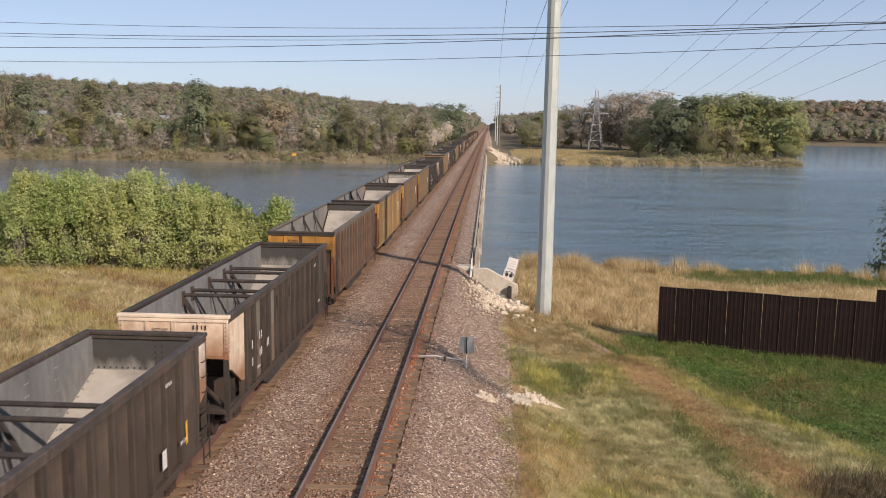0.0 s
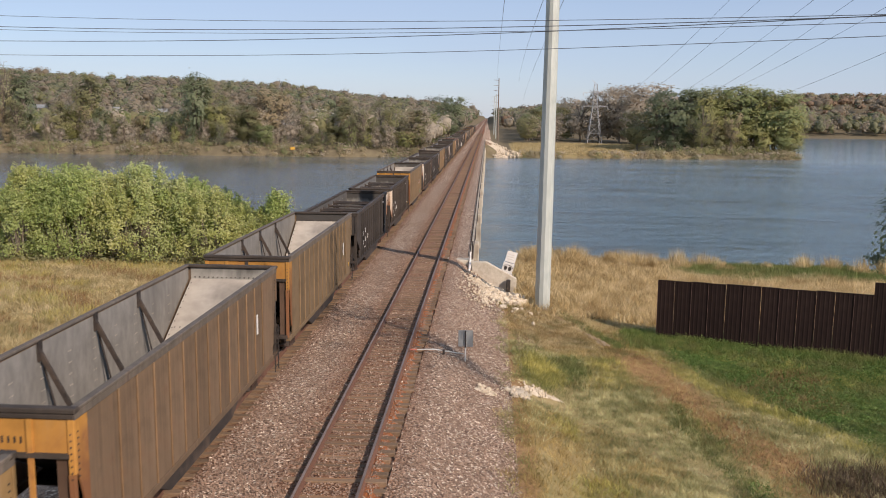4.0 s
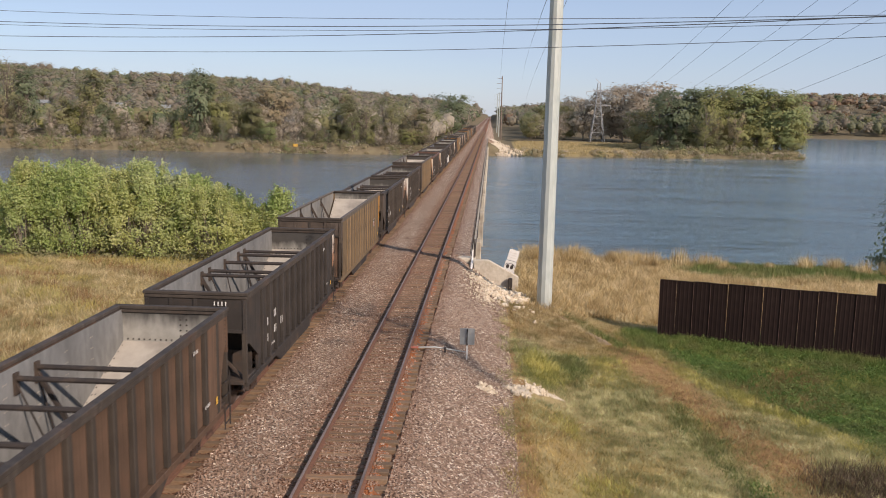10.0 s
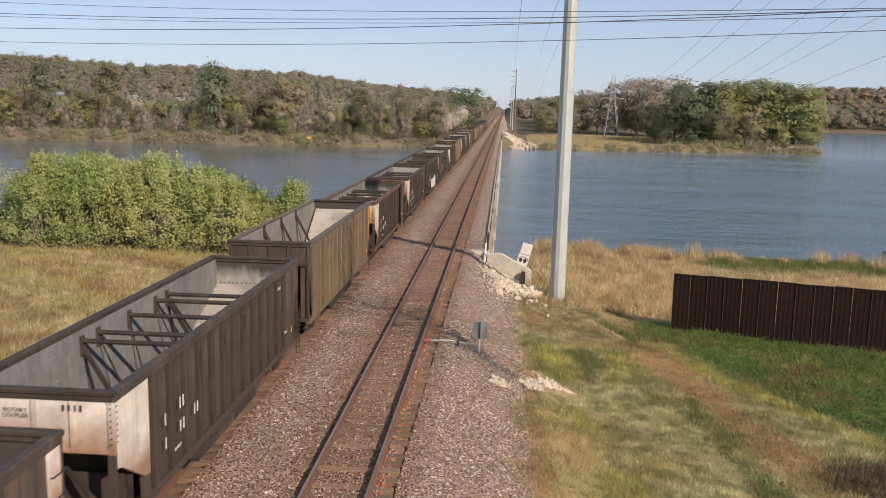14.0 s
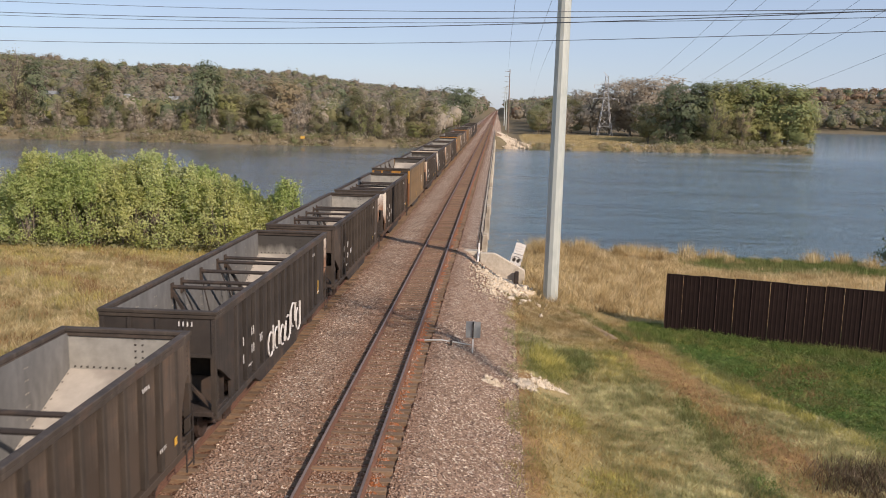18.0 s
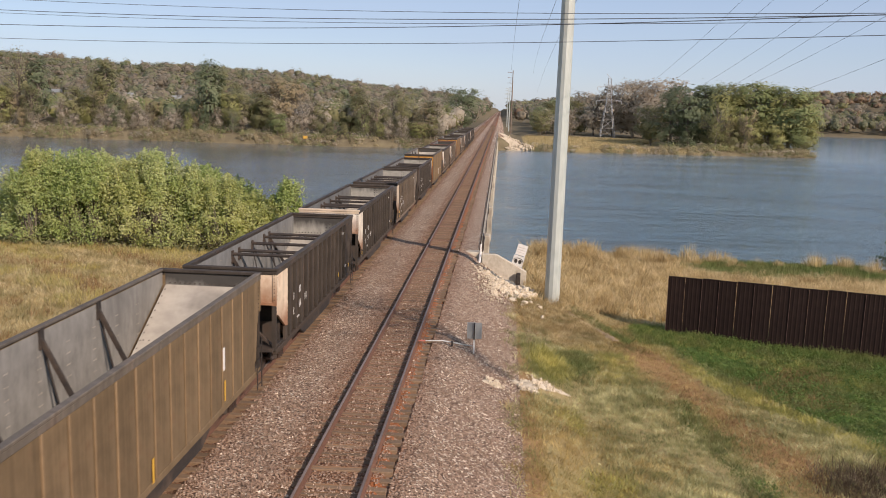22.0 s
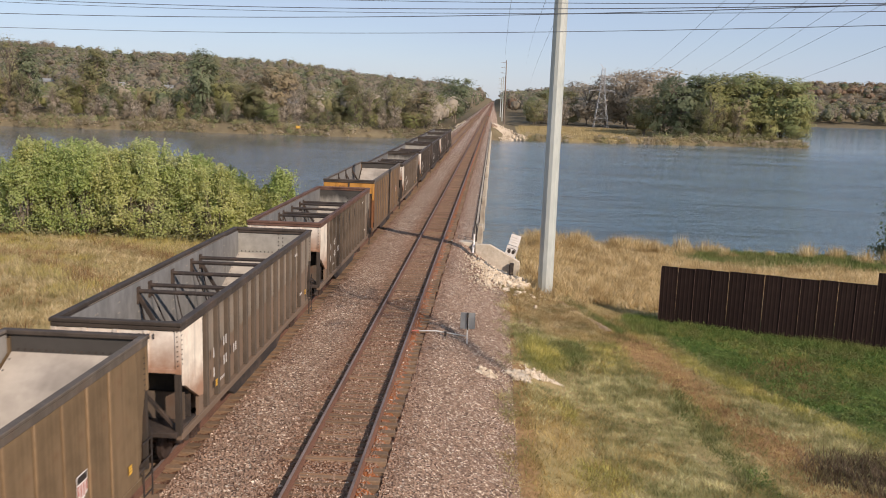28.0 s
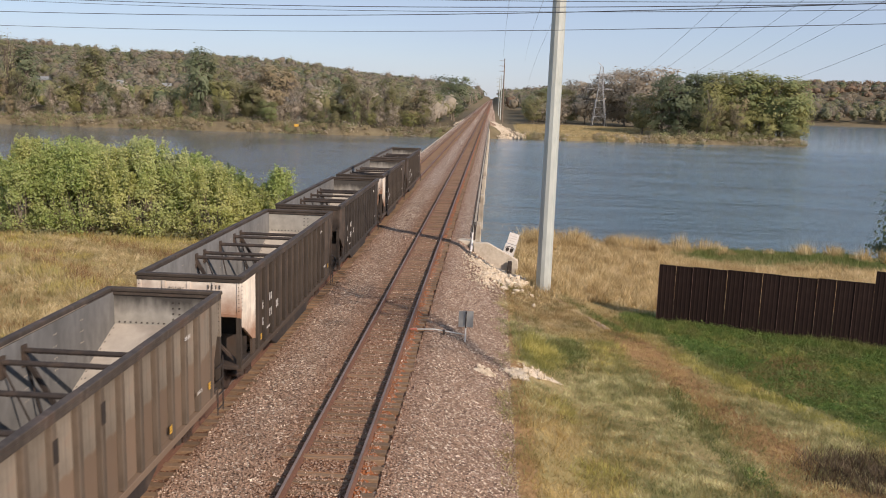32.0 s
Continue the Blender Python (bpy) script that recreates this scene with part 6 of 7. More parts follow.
tree(-42, 372, 19, "olive", 2)
tree(-32, 382, 16, "olive", 0, True)
tree(-19, 440, 22, "dark", 2, False, 1.2)
tree(-22, 470, 22, "dark", 0, False, 1.1)
tree(-25, 400, 14, "green", 1)
# right: the wooded point, and the trees behind the meadow
POINT = ((122, 370, 23, "yellowgreen", 0, 1.1), (118, 369, 26, "green", 2, 1.1), (111, 370, 26, "yellowgreen", 0, 1.05), (104, 372, 27, "green", 2, 1.05), (97, 369, 23, "yellowgreen", 1, 0.95), (91, 370, 26, "yellowgreen", 3, 1.0), (86, 373, 26, "dark", 0, 1.05), (79, 374, 25, "dark", 2, 1.1), (72, 378, 23, "dark", 0, 1.1), (65, 384, 17, "olive", 2, 1.2),
         (122, 380, 25, "olive", 2, 1.1), (125, 377, 19, "yellowgreen", 2, 1.15), (114, 382, 27, "green", 0, 1.1), (103, 384, 27, "olive", 2, 1.1), (93, 386, 27, "green", 0, 1.1), (83, 388, 26, "dark", 2, 1.2), (124, 365, 12, "yellowgreen", 0, 1.3), (121, 364, 10, "green", 2, 1.4), (102, 364, 12, "yellowgreen", 2, 1.2), (93, 364, 11, "olive", 0, 1.3), (85, 366, 13, "olive", 2, 1.2), (77, 367, 10, "dark", 0, 1.4), (112, 363, 9, "yellowgreen", 0, 1.4),
         (76, 450, 27, "brown", 0, 1.2), (68, 459, 28, "brown", 2, 1.2), (59, 466, 28, "brown", 0, 1.2), (80, 455, 30, "brown", 2, 1.2), (70, 470, 30, "brown", 0, 1.25), (49, 470, 23, "brown", 2, 1.2), (84, 420, 26, "brown", 0, 1.3), (66, 392, 10, "olive", 2, 1.4), (40, 480, 18, "olive", 0, 1.3))
for x, y, h, pal, var, w in POINT:
    tree(x, y, h, pal, var, False, w)
for x, y, h, pal, var in ((87, 361, 21, "yellowgreen", 2), (99, 362, 17, "orange", 2), (92, 363, 14, "orange", 3)):  # pale stems at the front
    tree(x, y, h, pal, var, True, 0.75)
for i in range(34):
    y = rt.uniform(430, 640)
    x = rt.uniform(14, 34) + (y - 430) * 0.09
    pal = rt.choices(("dark", "olive", "green", "orange", "yellowgreen", "brown"), (4, 5, 3, 1, 1, 2))[0]
    tree(x, y, rt.uniform(11, 18), pal, rt.randrange(4), pal == "brown", rt.uniform(1.0, 1.4))

# tall thin tree added out of view for the ragged shadow across the tracks
st = thing("tree", "unseen slender half-bare tree added to cast a shadow on the tracks", "tree", pose(15.5, 17.2, ground_z(15.5, 17.2)))
srng = np.random.default_rng(5)
sc = np.stack([srng.normal(0, 1.5, 46), srng.normal(0, 1.5, 46), srng.uniform(14.5, 23.5, 46)], 1)
sh = Shape()
for k in range(3):  # three slender stems from one stool, thin to keep their own shadow faint
    sa, sb = math.cos(2.1 * k), math.sin(2.1 * k)
    sh.tube([(0.12 * sa, 0.12 * sb, -0.2), (0.5 * sa, 0.5 * sb, 9), (0.35 * sa, 0.35 * sb, 17), (0, 0, 23.5)], [0.034, 0.03, 0.026, 0.012], 7)
for q in sc[:40]:
    sh.tube([(0, 0, q[2] - 1.6), tuple(q * np.array([0.5, 0.5, 1.0]) - np.array([0, 0, 0.4])), tuple(q), tuple(q + srng.normal(0, 0.7, 3))], [0.045, 0.035, 0.025, 0.01], 5)
part("trunk", sh, BARK, st)
sp = np.repeat(sc, 8, 0) + srng.normal(0, 0.45, (46 * 8, 3))
put("crown", faces_mesh("crown", leaf_quads(srng, sp, 0.15), 4, FOLIAGE["brown"]), st)
tree(34.0, 71.0, 8.2, "dark", 0, False, 1.1, 1.0)

# the dense young willows on the near bank
WILLOW_LOOKS = {"willow": "dense yellow-green", "willow_gold": "golden yellowing", "willow_green": "dense bright green", "willow_grey": "dense grey-green"}


def willow(x, y, h, w, seed, pal="willow", full=1.0):
    """Many stems from the ground, each ending in leafy puffs, and upright shoots that feather the outline."""
    rng = np.random.default_rng(seed)
    t = thing("willow_shrub", ("straggling half-bare" if full < 0.8 else WILLOW_LOOKS[pal]) + " young willow shrub with many thin stems", "shrub", pose(x, y, ground_z(x, y)), "willow thicket")
    n = int(20 + 8.5 * w * h / 2.4)
    d = rng.normal(size=(n, 3))
    d /= np.linalg.norm(d, axis=1)[:, None]
    d[:, 2] = np.where(rng.random(n) < 0.85, np.abs(d[:, 2]), d[:, 2])
    c = d * np.array([w, w, 0.56 * h]) * rng.uniform(0.45, 0.97, (n, 1)) ** 0.6 + np.array([0, 0, 0.40 * h])
    foot = max(6, n // 4)  # low leafy stems round the outside
    fa_ = rng.uniform(0, 2 * np.pi, foot)
    c[:foot] = np.stack([np.cos(fa_) * w * 0.95, np.sin(fa_) * w * 0.95, rng.uniform(0.6, 0.34 * h, foot)], 1)
    c[:, 2] = np.maximum(c[:, 2], 0.6 + 0.5 * rng.random(n))
    rad = rng.uniform(0.3, 0.66, n)
    off = rng.normal(size=(n, 108, 3)) * rad[:, None, None] * np.array([0.72, 0.72, 0.66])
    pts = [(c[:, None, :] + off).reshape(-1, 3)]
    way = [(d[:, None, :] * 1.0 + 0.9 * off / rad[:, None, None]).reshape(-1, 3)]
    s = Shape()
    for q in c:
        f = q * np.array([0.3, 0.3, 0]) - np.array([0, 0, 0.1])
        s.tube([tuple(f), tuple(q * np.array([0.6, 0.6, 0.5])), tuple(q)], [0.035, 0.024, 0.01], 5)
        if q[2] > 0.5 * h:
            for k in range(3):
                tip = q + np.array([rng.normal(0, 0.35), rng.normal(0, 0.35), rng.uniform(0.5, 1.15)]) + q * np.array([0.12, 0.12, 0])
                s.tube([tuple(q), tuple(tip)], [0.012, 0.004], 4)
                u = rng.uniform(0, 1, 36)
                pts.append(q + (tip - q) * u[:, None] + rng.normal(0, 1, (36, 3)) * (0.2 * (1.15 - u))[:, None])
                way.append(rng.normal(0, 0.6, (36, 3)) + np.array([0, 0, 0.4]))
    part("branchwork", s, BARK, t)
    pts, way = np.concatenate(pts), np.concatenate(way)
    ok = (pts[:, 2] > 0.3 + 1.1 * rng.random(len(pts)) ** 2) & (rng.random(len(pts)) < full)
    put("foliage", faces_mesh("foliage", leaf_quads(rng, pts[ok], 0.095, way[ok], 0.9), 4, FOLIAGE[pal]), t)


rw = random.Random(8)
WILLOW_ROW = ["willow", "willow_gold", "willow_gold", "willow", "willow_green", "willow_gold", "willow_green", "willow", "willow_green", "willow_gold", "willow_grey",
              "willow_grey", "willow", "willow_grey", "willow_gold", "willow", "willow_green", "willow_grey", "willow_gold", "willow", "willow_gold", "willow_gold"]
for i in range(22):
    u = i / 21
    x = -38.6 + 18.9 * u + rw.uniform(-0.5, 0.5)
    dome = np.interp(x, [-43, -41, -38, -34, -30, -27, -24, -21.5, -19.5], [6.4, 7.6, 8.4, 8.6, 8.7, 8.4, 7.5, 6.0, 4.3])
    willow(x, 70.0 + 3.2 * (i % 3) / 2 + rw.uniform(-0.6, 0.8) + 0.07 * (x + 33), float(dome) * rw.uniform(0.86, 1.03), rw.uniform(1.7, 2.7), 100 + i, WILLOW_ROW[i])
# low dark undergrowth at the foot of the thicket
urng = np.random.default_rng(61)
ux, uy = urng.uniform(-42.0, -19.5, 260), urng.uniform(68.6, 74.5, 260)
uc = np.stack([ux, uy, height(ux, uy)], 1)
ud = np.abs(urng.normal(size=(260, 70, 3))) * urng.choice([-1, 1], (260, 70, 3)) * np.array([0.42, 0.42, 0.34])
ud[:, :, 2] = np.abs(ud[:, :, 2]) * 1.5
tagged(put("undergrowth", faces_mesh("undergrowth", leaf_quads(urng, (uc[:, None, :] + ud).reshape(-1, 3), 0.15, ud.reshape(-1, 3), 0.5), 4, FOLIAGE["olive"])), "dark green undergrowth at the foot of the willows", "undergrowth", kind="stuff")
willow(-17.6, 72.4, 6.6, 1.0, 150, "willow_green")
willow(-19.4, 72.0, 4.2, 1.3, 151, "willow_gold")
willow(-25.0, 74.4, 7.3, 2.4, 152)
willow(-33.5, 74.8, 8.2, 2.8, 153)
# straggling lower shrubs where the thicket thins out
willow(-41.2, 70.9, 4.6, 1.0, 154)
willow(-43.4, 71.0, 3.0, 1.0, 155)
willow(-41.8, 72.4, 6.2, 1.3, 156, "willow_grey", 0.4)
willow(-43.9, 73.0, 7.4, 1.5, 157, "willow_grey", 0.16)
willow(-46.0, 73.0, 8.0, 1.6, 158, "willow_grey", 0.12)


# ---------------------------------------------------------------- far woods
def woods(name, n, region, palettes, label, hgt, leaf, per, seed, keep, wide=0.36, lobes=6):
    """Crowns of a few rounded boughs each, dense within and ragged without."""
    rng = np.random.default_rng(seed)
    (x0, x1), (y0, y1) = region
    x, y = rng.uniform(x0, x1, n * 4), rng.uniform(y0, y1, n * 4)
    ok = keep(x, y)
    x, y = x[ok][:n], y[ok][:n]
    z, h = height(x, y), hgt * rng.uniform(0.65, 1.3, len(x)) * (1 + 0.25 * lumps(x, y, 45.0, 2.0))
    pick = rng.choice(len(palettes), len(x), p=np.array([w for _, w in palettes], float) / sum(w for _, w in palettes))
    for k, (pal, _) in enumerate(palettes):
        m = pick == k
        hh = h[m]
        c = np.stack([x[m], y[m], z[m] + 0.55 * hh], 1)
        if not len(c):
            continue
        lob = rng.normal(size=(len(c), lobes, 3))
        lob /= np.linalg.norm(lob, axis=2)[:, :, None]
        lob[:, :, 2] = np.abs(lob[:, :, 2]) * rng.choice([1, 1, 1, -0.6], (len(c), lobes))
        own = rng.integers(0, lobes, (len(c), per))
        q = rng.normal(size=(len(c), per, 3))
        q /= np.linalg.norm(q, axis=2)[:, :, None]
        d = np.take_along_axis(lob, own[:, :, None], 1) * 0.58 + q * 0.46 * rng.uniform(0.75, 1.1, (len(c), per, 1))
        p = c[:, None, :] + d * (hh[:, None, None] * np.array([wide, wide, 0.45]))
        core = hh[:, None] * np.array([0.58 * wide, 0.58 * wide, 0.28])
        tagged(put(name, leafy_mesh(name, leaf_quads(rng, p.reshape(-1, 3), leaf, (d + 0.15 * q).reshape(-1, 3), 0.14), c, core, rng, FOLIAGE[pal])), LOOKS[pal] + " " + label, "woodland", kind="stuff")


def in_view(x, y):
    return (x > -0.62 * y - 20) & (x < 0.60 * y + 20)


def clear(x, y):
    gap = np.zeros(x.shape, bool)
    for hx, hy, *_ in HOUSES:
        gap |= (np.abs(x - hx * y / hy) < 9) & (y < hy + 14) & (y > hy - 200)
    return (shore(x, y) > 8) & ~((x > -17) & (x < 11)) & in_view(x, y) & ~gap


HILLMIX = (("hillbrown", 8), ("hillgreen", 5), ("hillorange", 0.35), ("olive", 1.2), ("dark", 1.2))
MIX = (("brown", 7), ("olive", 6), ("orange", 2.2), ("yellowgreen", 1.8), ("green", 1.5), ("dark", 1.5))
woods("bank_woods", 430, ((-270, -20), (342, 440)), MIX, "trees of the wood behind the bank", 11.5, 0.56, 120, 1, lambda x, y: clear(x, y) & (shore(x, y) > 16), 0.4, 8)
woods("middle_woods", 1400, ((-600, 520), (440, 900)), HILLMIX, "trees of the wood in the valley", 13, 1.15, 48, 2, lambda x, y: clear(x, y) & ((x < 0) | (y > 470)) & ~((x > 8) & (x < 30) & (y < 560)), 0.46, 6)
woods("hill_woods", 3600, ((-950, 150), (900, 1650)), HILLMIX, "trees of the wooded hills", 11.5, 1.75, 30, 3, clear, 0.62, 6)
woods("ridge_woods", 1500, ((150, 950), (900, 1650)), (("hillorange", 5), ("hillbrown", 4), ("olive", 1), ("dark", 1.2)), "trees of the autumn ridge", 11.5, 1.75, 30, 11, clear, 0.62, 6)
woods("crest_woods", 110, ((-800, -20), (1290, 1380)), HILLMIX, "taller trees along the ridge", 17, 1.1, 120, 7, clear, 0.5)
woods("shore_woods", 420, ((170, 560), (806, 905)), (("hillgreen", 6), ("hillbrown", 3), ("olive", 2)), "trees along the distant shore", 12, 1.3, 46, 4, clear)


# low growth along the far waterline
def bank_growth(n, x0, x1, seed, palettes, big=1.0, back=0.0):
    rng = np.random.default_rng(seed)
    x = rng.uniform(x0, x1, 3 * n)
    x = x[np.sin(x / 3.1) + np.sin(x / 7.7 + seed) + 0.8 * np.sin(x / 1.3) > rng.normal(-0.3, 0.7, 3 * n)][:n]
    n = len(x)
    y = np.interp(x, [-400, -160, -55, -13, 14, 52, 119, 128], [312, 320, 326, 338, 341, 344, 357, 362]) + rng.gamma(2.0, 2.2, n) - 1.2 + back
    for k, pal in enumerate(palettes):
        m = np.arange(n) % len(palettes) == k
        c = np.stack([x[m], y[m], height(x[m], y[m])], 1)
        s = big * rng.uniform(0.5, 1.9, m.sum())
        off = rng.normal(size=(m.sum(), 38, 3)) * (s[:, None, None] * np.array([0.75, 0.6, 0.45]))
        p = c[:, None, :] + off + np.array([0, 0, 0.5 * big])
        tagged(put("bank_growth", faces_mesh("bank_growth", leaf_quads(rng, p.reshape(-1, 3), 0.3, off.reshape(-1, 3) + np.array([0, -0.6, 0.6]), 0.25), 4, FOLIAGE[pal])), "low shrubs and weeds along the waterline", "shrubs", kind="stuff")


bank_growth(1100, -260, -16, 5, ("scrub", "scrub", "olive", "brown", "scrub", "scrub", "green"))
bank_growth(380, 12, 128, 6, ("scrub", "scrub", "brown", "olive"))
bank_growth(110, 64, 130, 8, ("yellowgreen", "olive", "green", "scrub"), 2.2, 5.0)
bank_growth(160, -250, -20, 9, ("olive", "scrub", "green", "yellowgreen", "brown"), 1.9, 4.0)
for hx, hy, w, turn in HOUSES:
    hz = ground_z(hx, hy) - (2.0 if hy > 600 else 0.5)
    ho = thing("house", "small pale house with a grey gabled roof among the trees", "house", pose(hx, hy, hz, 0, 0, turn), "houses across the river")
    part("wall", Shape().plate([(-w / 2, -3.5, -2), (w / 2, -3.5, 0), (w / 2, -3.5, 6), (-w / 2, -3.5, 6)], (0, 7, 0)), CONCRETE, ho)
    part("roof", Shape().plate([(-w / 2 - 0.4, -4, 5.9), (-w / 2 - 0.4, 0, 8.6), (-w / 2 - 0.4, 4, 5.9), (-w / 2 - 0.4, 3.9, 5.7), (-w / 2 - 0.4, 0, 8.3), (-w / 2 - 0.4, -3.9, 5.7)], (w + 0.8, 0, 0)), SIGN_GREY, ho)
    for k in (-1, 1):
        for z in (1.2, 3.9):
            part("window", Shape().box(k * w / 4 - 0.6, k * w / 4 + 0.6, -3.56, -3.49, z, z + 1.3), BLACK_STEEL, ho)

# driftwood and pale stones at the waterline
for x0, y0, x1, y1, dz, r in ((113, 360.5, 121, 358.5, 0.9, 0.22), (116, 361, 122, 357.5, 0.3, 0.18), (112, 359.5, 117.5, 358, 1.6, 0.14), (118, 360, 120.5, 358, 1.9, 0.12), (-181, 329, -172, 326, 4.5, 0.28), (-52, 330, -50, 328.5, 2.6, 0.16), (-61, 330, -58.5, 328, 2.2, 0.14)):
    z0 = max(ground_z(x0, y0), WATER_Z) + 0.1
    lg = Shape().tube([(x0, y0, z0), ((x0 + x1) / 2, (y0 + y1) / 2, z0 + dz * 0.6 + 0.15), (x1, y1, max(ground_z(x1, y1), WATER_Z) + dz + 0.1)], [r, r * 0.8, r * 0.3], 7)
    tagged(part("driftwood_log", lg, LIMESTONE if x0 > 0 else BARK, None), "bleached driftwood log on the river bank", "log", "driftwood")
for i in range(16):
    x = -132 + rr.uniform(-6, 8)
    rock(x, 321.5 + 0.05 * (x + 160) + rr.uniform(-0.8, 1.2), -6.75, abs(rr.gauss(0.9, 0.3)) + 0.4)
yb = thing("warning_board", "small yellow board on the far river bank", "sign", pose(-73.4, 327.0, ground_z(-73.4, 327.0)))
part("board", Shape().box(-0.85, 0.85, -0.05, 0.05, 1.6, 2.6), YELLOW_PAINT, yb, "", 0.02)
part("post", Shape().box(-0.1, 0.1, 0.05, 0.2, -0.3, 2.5), OLD_WOOD, yb)


# ---------------------------------------------------------------- grass
def grass(name, n, region, pal, h, w, label, seed, keep=None, tuft=0.25, lean=0.35, tall=None):
    rng = np.random.default_rng(seed)
    (x0, x1), (y0, y1) = region
    m = n // 9
    x, y = rng.uniform(x0, x1, m * 3), rng.uniform(y0, y1, m * 3)
    if keep is not None:
        ok = keep(x, y, rng)
        x, y = x[ok], y[ok]
    x, y = x[:m], y[:m]
    hs = h * rng.uniform(0.6, 1.3, len(x)) * (1 + 0.35 * lumps(x, y, 1.7, 3.0))
    if tall is not None:
        hs = hs * tall(x, y)
    x, y, hs = np.repeat(x, 9) + rng.normal(0, tuft, len(x) * 9), np.repeat(y, 9) + rng.normal(0, tuft, len(y) * 9), np.repeat(hs, 9)
    at = np.stack([x, y, np.where((x > -14) & (x < 1.25), bed_z(x, y), height(x, y)) - 0.03], 1)
    tagged(put(name, faces_mesh(name, blade_tris(rng, at, hs, w, lean), 3, FOLIAGE[pal])), label, "grass", kind="stuff")


def off_fence(x, y):
    """Distance in front (+) of the fence line, over its length."""
    return (43.8 - 0.34 * (x - 8.79)) - y


def edge_noise(x, y):
    return 0.25 * lumps(x, y, 1.1, 2.0) + 0.2 * lumps(x, y, 3.1, 5.0)


grass("dry_meadow_grass", 150000, ((-48, -13.2), (22, 74)), "straw", 0.55, 0.022, "tall dry golden meadow grass", 31, lambda x, y, r: x < -13.2 - 0.4 * r.random(len(x)), 0.2, 0.8, lambda x, y: 0.8 + 0.5 * lumps(x, y, 0.7, 3.0))
grass("meadow_green_tufts", 60000, ((-48, -14), (22, 74)), "mixed", 0.5, 0.025, "half-green tufts among dry meadow grass", 32, lambda x, y, r: lumps(x, y, 1.3, 1.0) + 0.8 * smooth(62, 69, y) > 0.3)
grass("meadow_weeds", 60000, ((-48, -14), (22, 74)), "weeds", 0.55, 0.02, "brown weeds among dry meadow grass", 45, lambda x, y, r: lumps(x, y, 1.0, 5.0) > 0.35, 0.25, 0.5)
grass("bank_grass", 135000, ((2.2, 46), (46.5, 77)), "pale", 0.75, 0.025, "tall dry golden grass on the river bank", 33, lambda x, y, r: (off_fence(x, y) < -0.4) & (lawn(x, y) < 0.4 + 0.3 * r.random(len(x))), 0.3, 0.65, lambda x, y: 0.65 + 0.55 * smooth(67, 72, y) * (0.2 + 0.9 * (lumps(x, y, 1.0) > 0.3)))
grass("bank_green_grass", 60000, ((9, 30), (58, 77)), "rank", 0.4, 0.025, "green grass on the river bank", 34, lambda x, y, r: lawn(x, y) > 0.25 + 0.5 * r.random(len(x)))
# dry tussocks along the edge of the river bank
trng = np.random.default_rng(88)
tx, ty = 3.5 + 30 * trng.uniform(0, 1, 60) ** 1.8, trng.uniform(68.5, 73.6, 60)
at, tip = [], []
for x0, y0, g in zip(tx, ty, trng.uniform(0.5, 1.6, 60)):
    k = 260
    a, lean = trng.uniform(0, 2 * np.pi, k), trng.uniform(0, 1.1, k) ** 0.8
    f = np.stack([x0 + trng.normal(0, 0.22 * g, k), y0 + trng.normal(0, 0.22 * g, k), np.full(k, float(height(x0, y0)) - 0.05)], 1)
    at.append(f)
    tip.append(f + np.stack([np.cos(a) * lean * 0.8, np.sin(a) * lean * 0.8, 1.15 - 0.45 * lean], 1) * (g * trng.uniform(0.6, 1.15, k))[:, None])
at, tip = np.concatenate(at), np.concatenate(tip)
side = trng.normal(0, 1, at.shape) * np.array([0.018, 0.018, 0])
tagged(put("tussocks", faces_mesh("tussocks", np.stack([at - side, at + side, tip], 1), 3, FOLIAGE["pale"])), "pale dry grass tussocks along the river bank", "grass", kind="stuff")


def slope_keep(x, y, r, lim):
    spill = (x > 0.7) & (x < 3.0) & (y > 30.6 + 0.3 * (x - 0.7)) & (y < 32.8)
    worn = np.exp(-((x - path_x(y)) / 1.35) ** 2) * (0.75 + 0.5 * lumps(x, y, 1.3))
    return (lawn(x, y) + edge_noise(x, y) < lim) & (1.25 * worn < r.random(len(x))) & ~spill & (x > 0.75 + 1.3 * r.random(len(x)) ** 2 + 0.3 * np.sin(y * 1.3) + 0.2 * np.sin(y * 3.7))


def ledge_x(y):
    """Line of the low earth ledge that runs from the pole towards the path."""
    return np.interp(y, [41.4, 42.84, 45.17, 47.2], [6.0, 5.47, 4.43, 3.75])


ly_ = np.linspace(41.2, 47.3, 30)
lr = random.Random(31)
lv = [(float(ledge_x(y)) + dx + lr.uniform(-0.05, 0.05), float(y), ground_z(float(ledge_x(y)), float(y)) + dz * lr.uniform(0.75, 1.2)) for y in ly_ for dx, dz in ((-0.35, -0.05), (-0.08, 0.07), (0.1, 0.08), (0.25, -0.1))]
ledge = Shape().add(lv, [(4 * k + j, 4 * k + j + 1, 4 * k + j + 5, 4 * k + j + 4) for k in range(29) for j in range(3)])
tagged(put("earth_ledge", ledge.mesh("earth_ledge", EARTH, 0, True)), "low worn ledge of bare tan earth in the grass", "ground", kind="structure")


def pole_foot(x, y):
    """Thin brown weeds between the ballast and the pole."""
    return np.exp(-((x - 3.2) / 2.3) ** 4 - ((y - 43.6) / 4.2) ** 4)


def near_spot(x, y, cx, cy, rx, ry):
    return np.exp(-((x - cx) / rx) ** 2 - ((y - cy) / ry) ** 2)


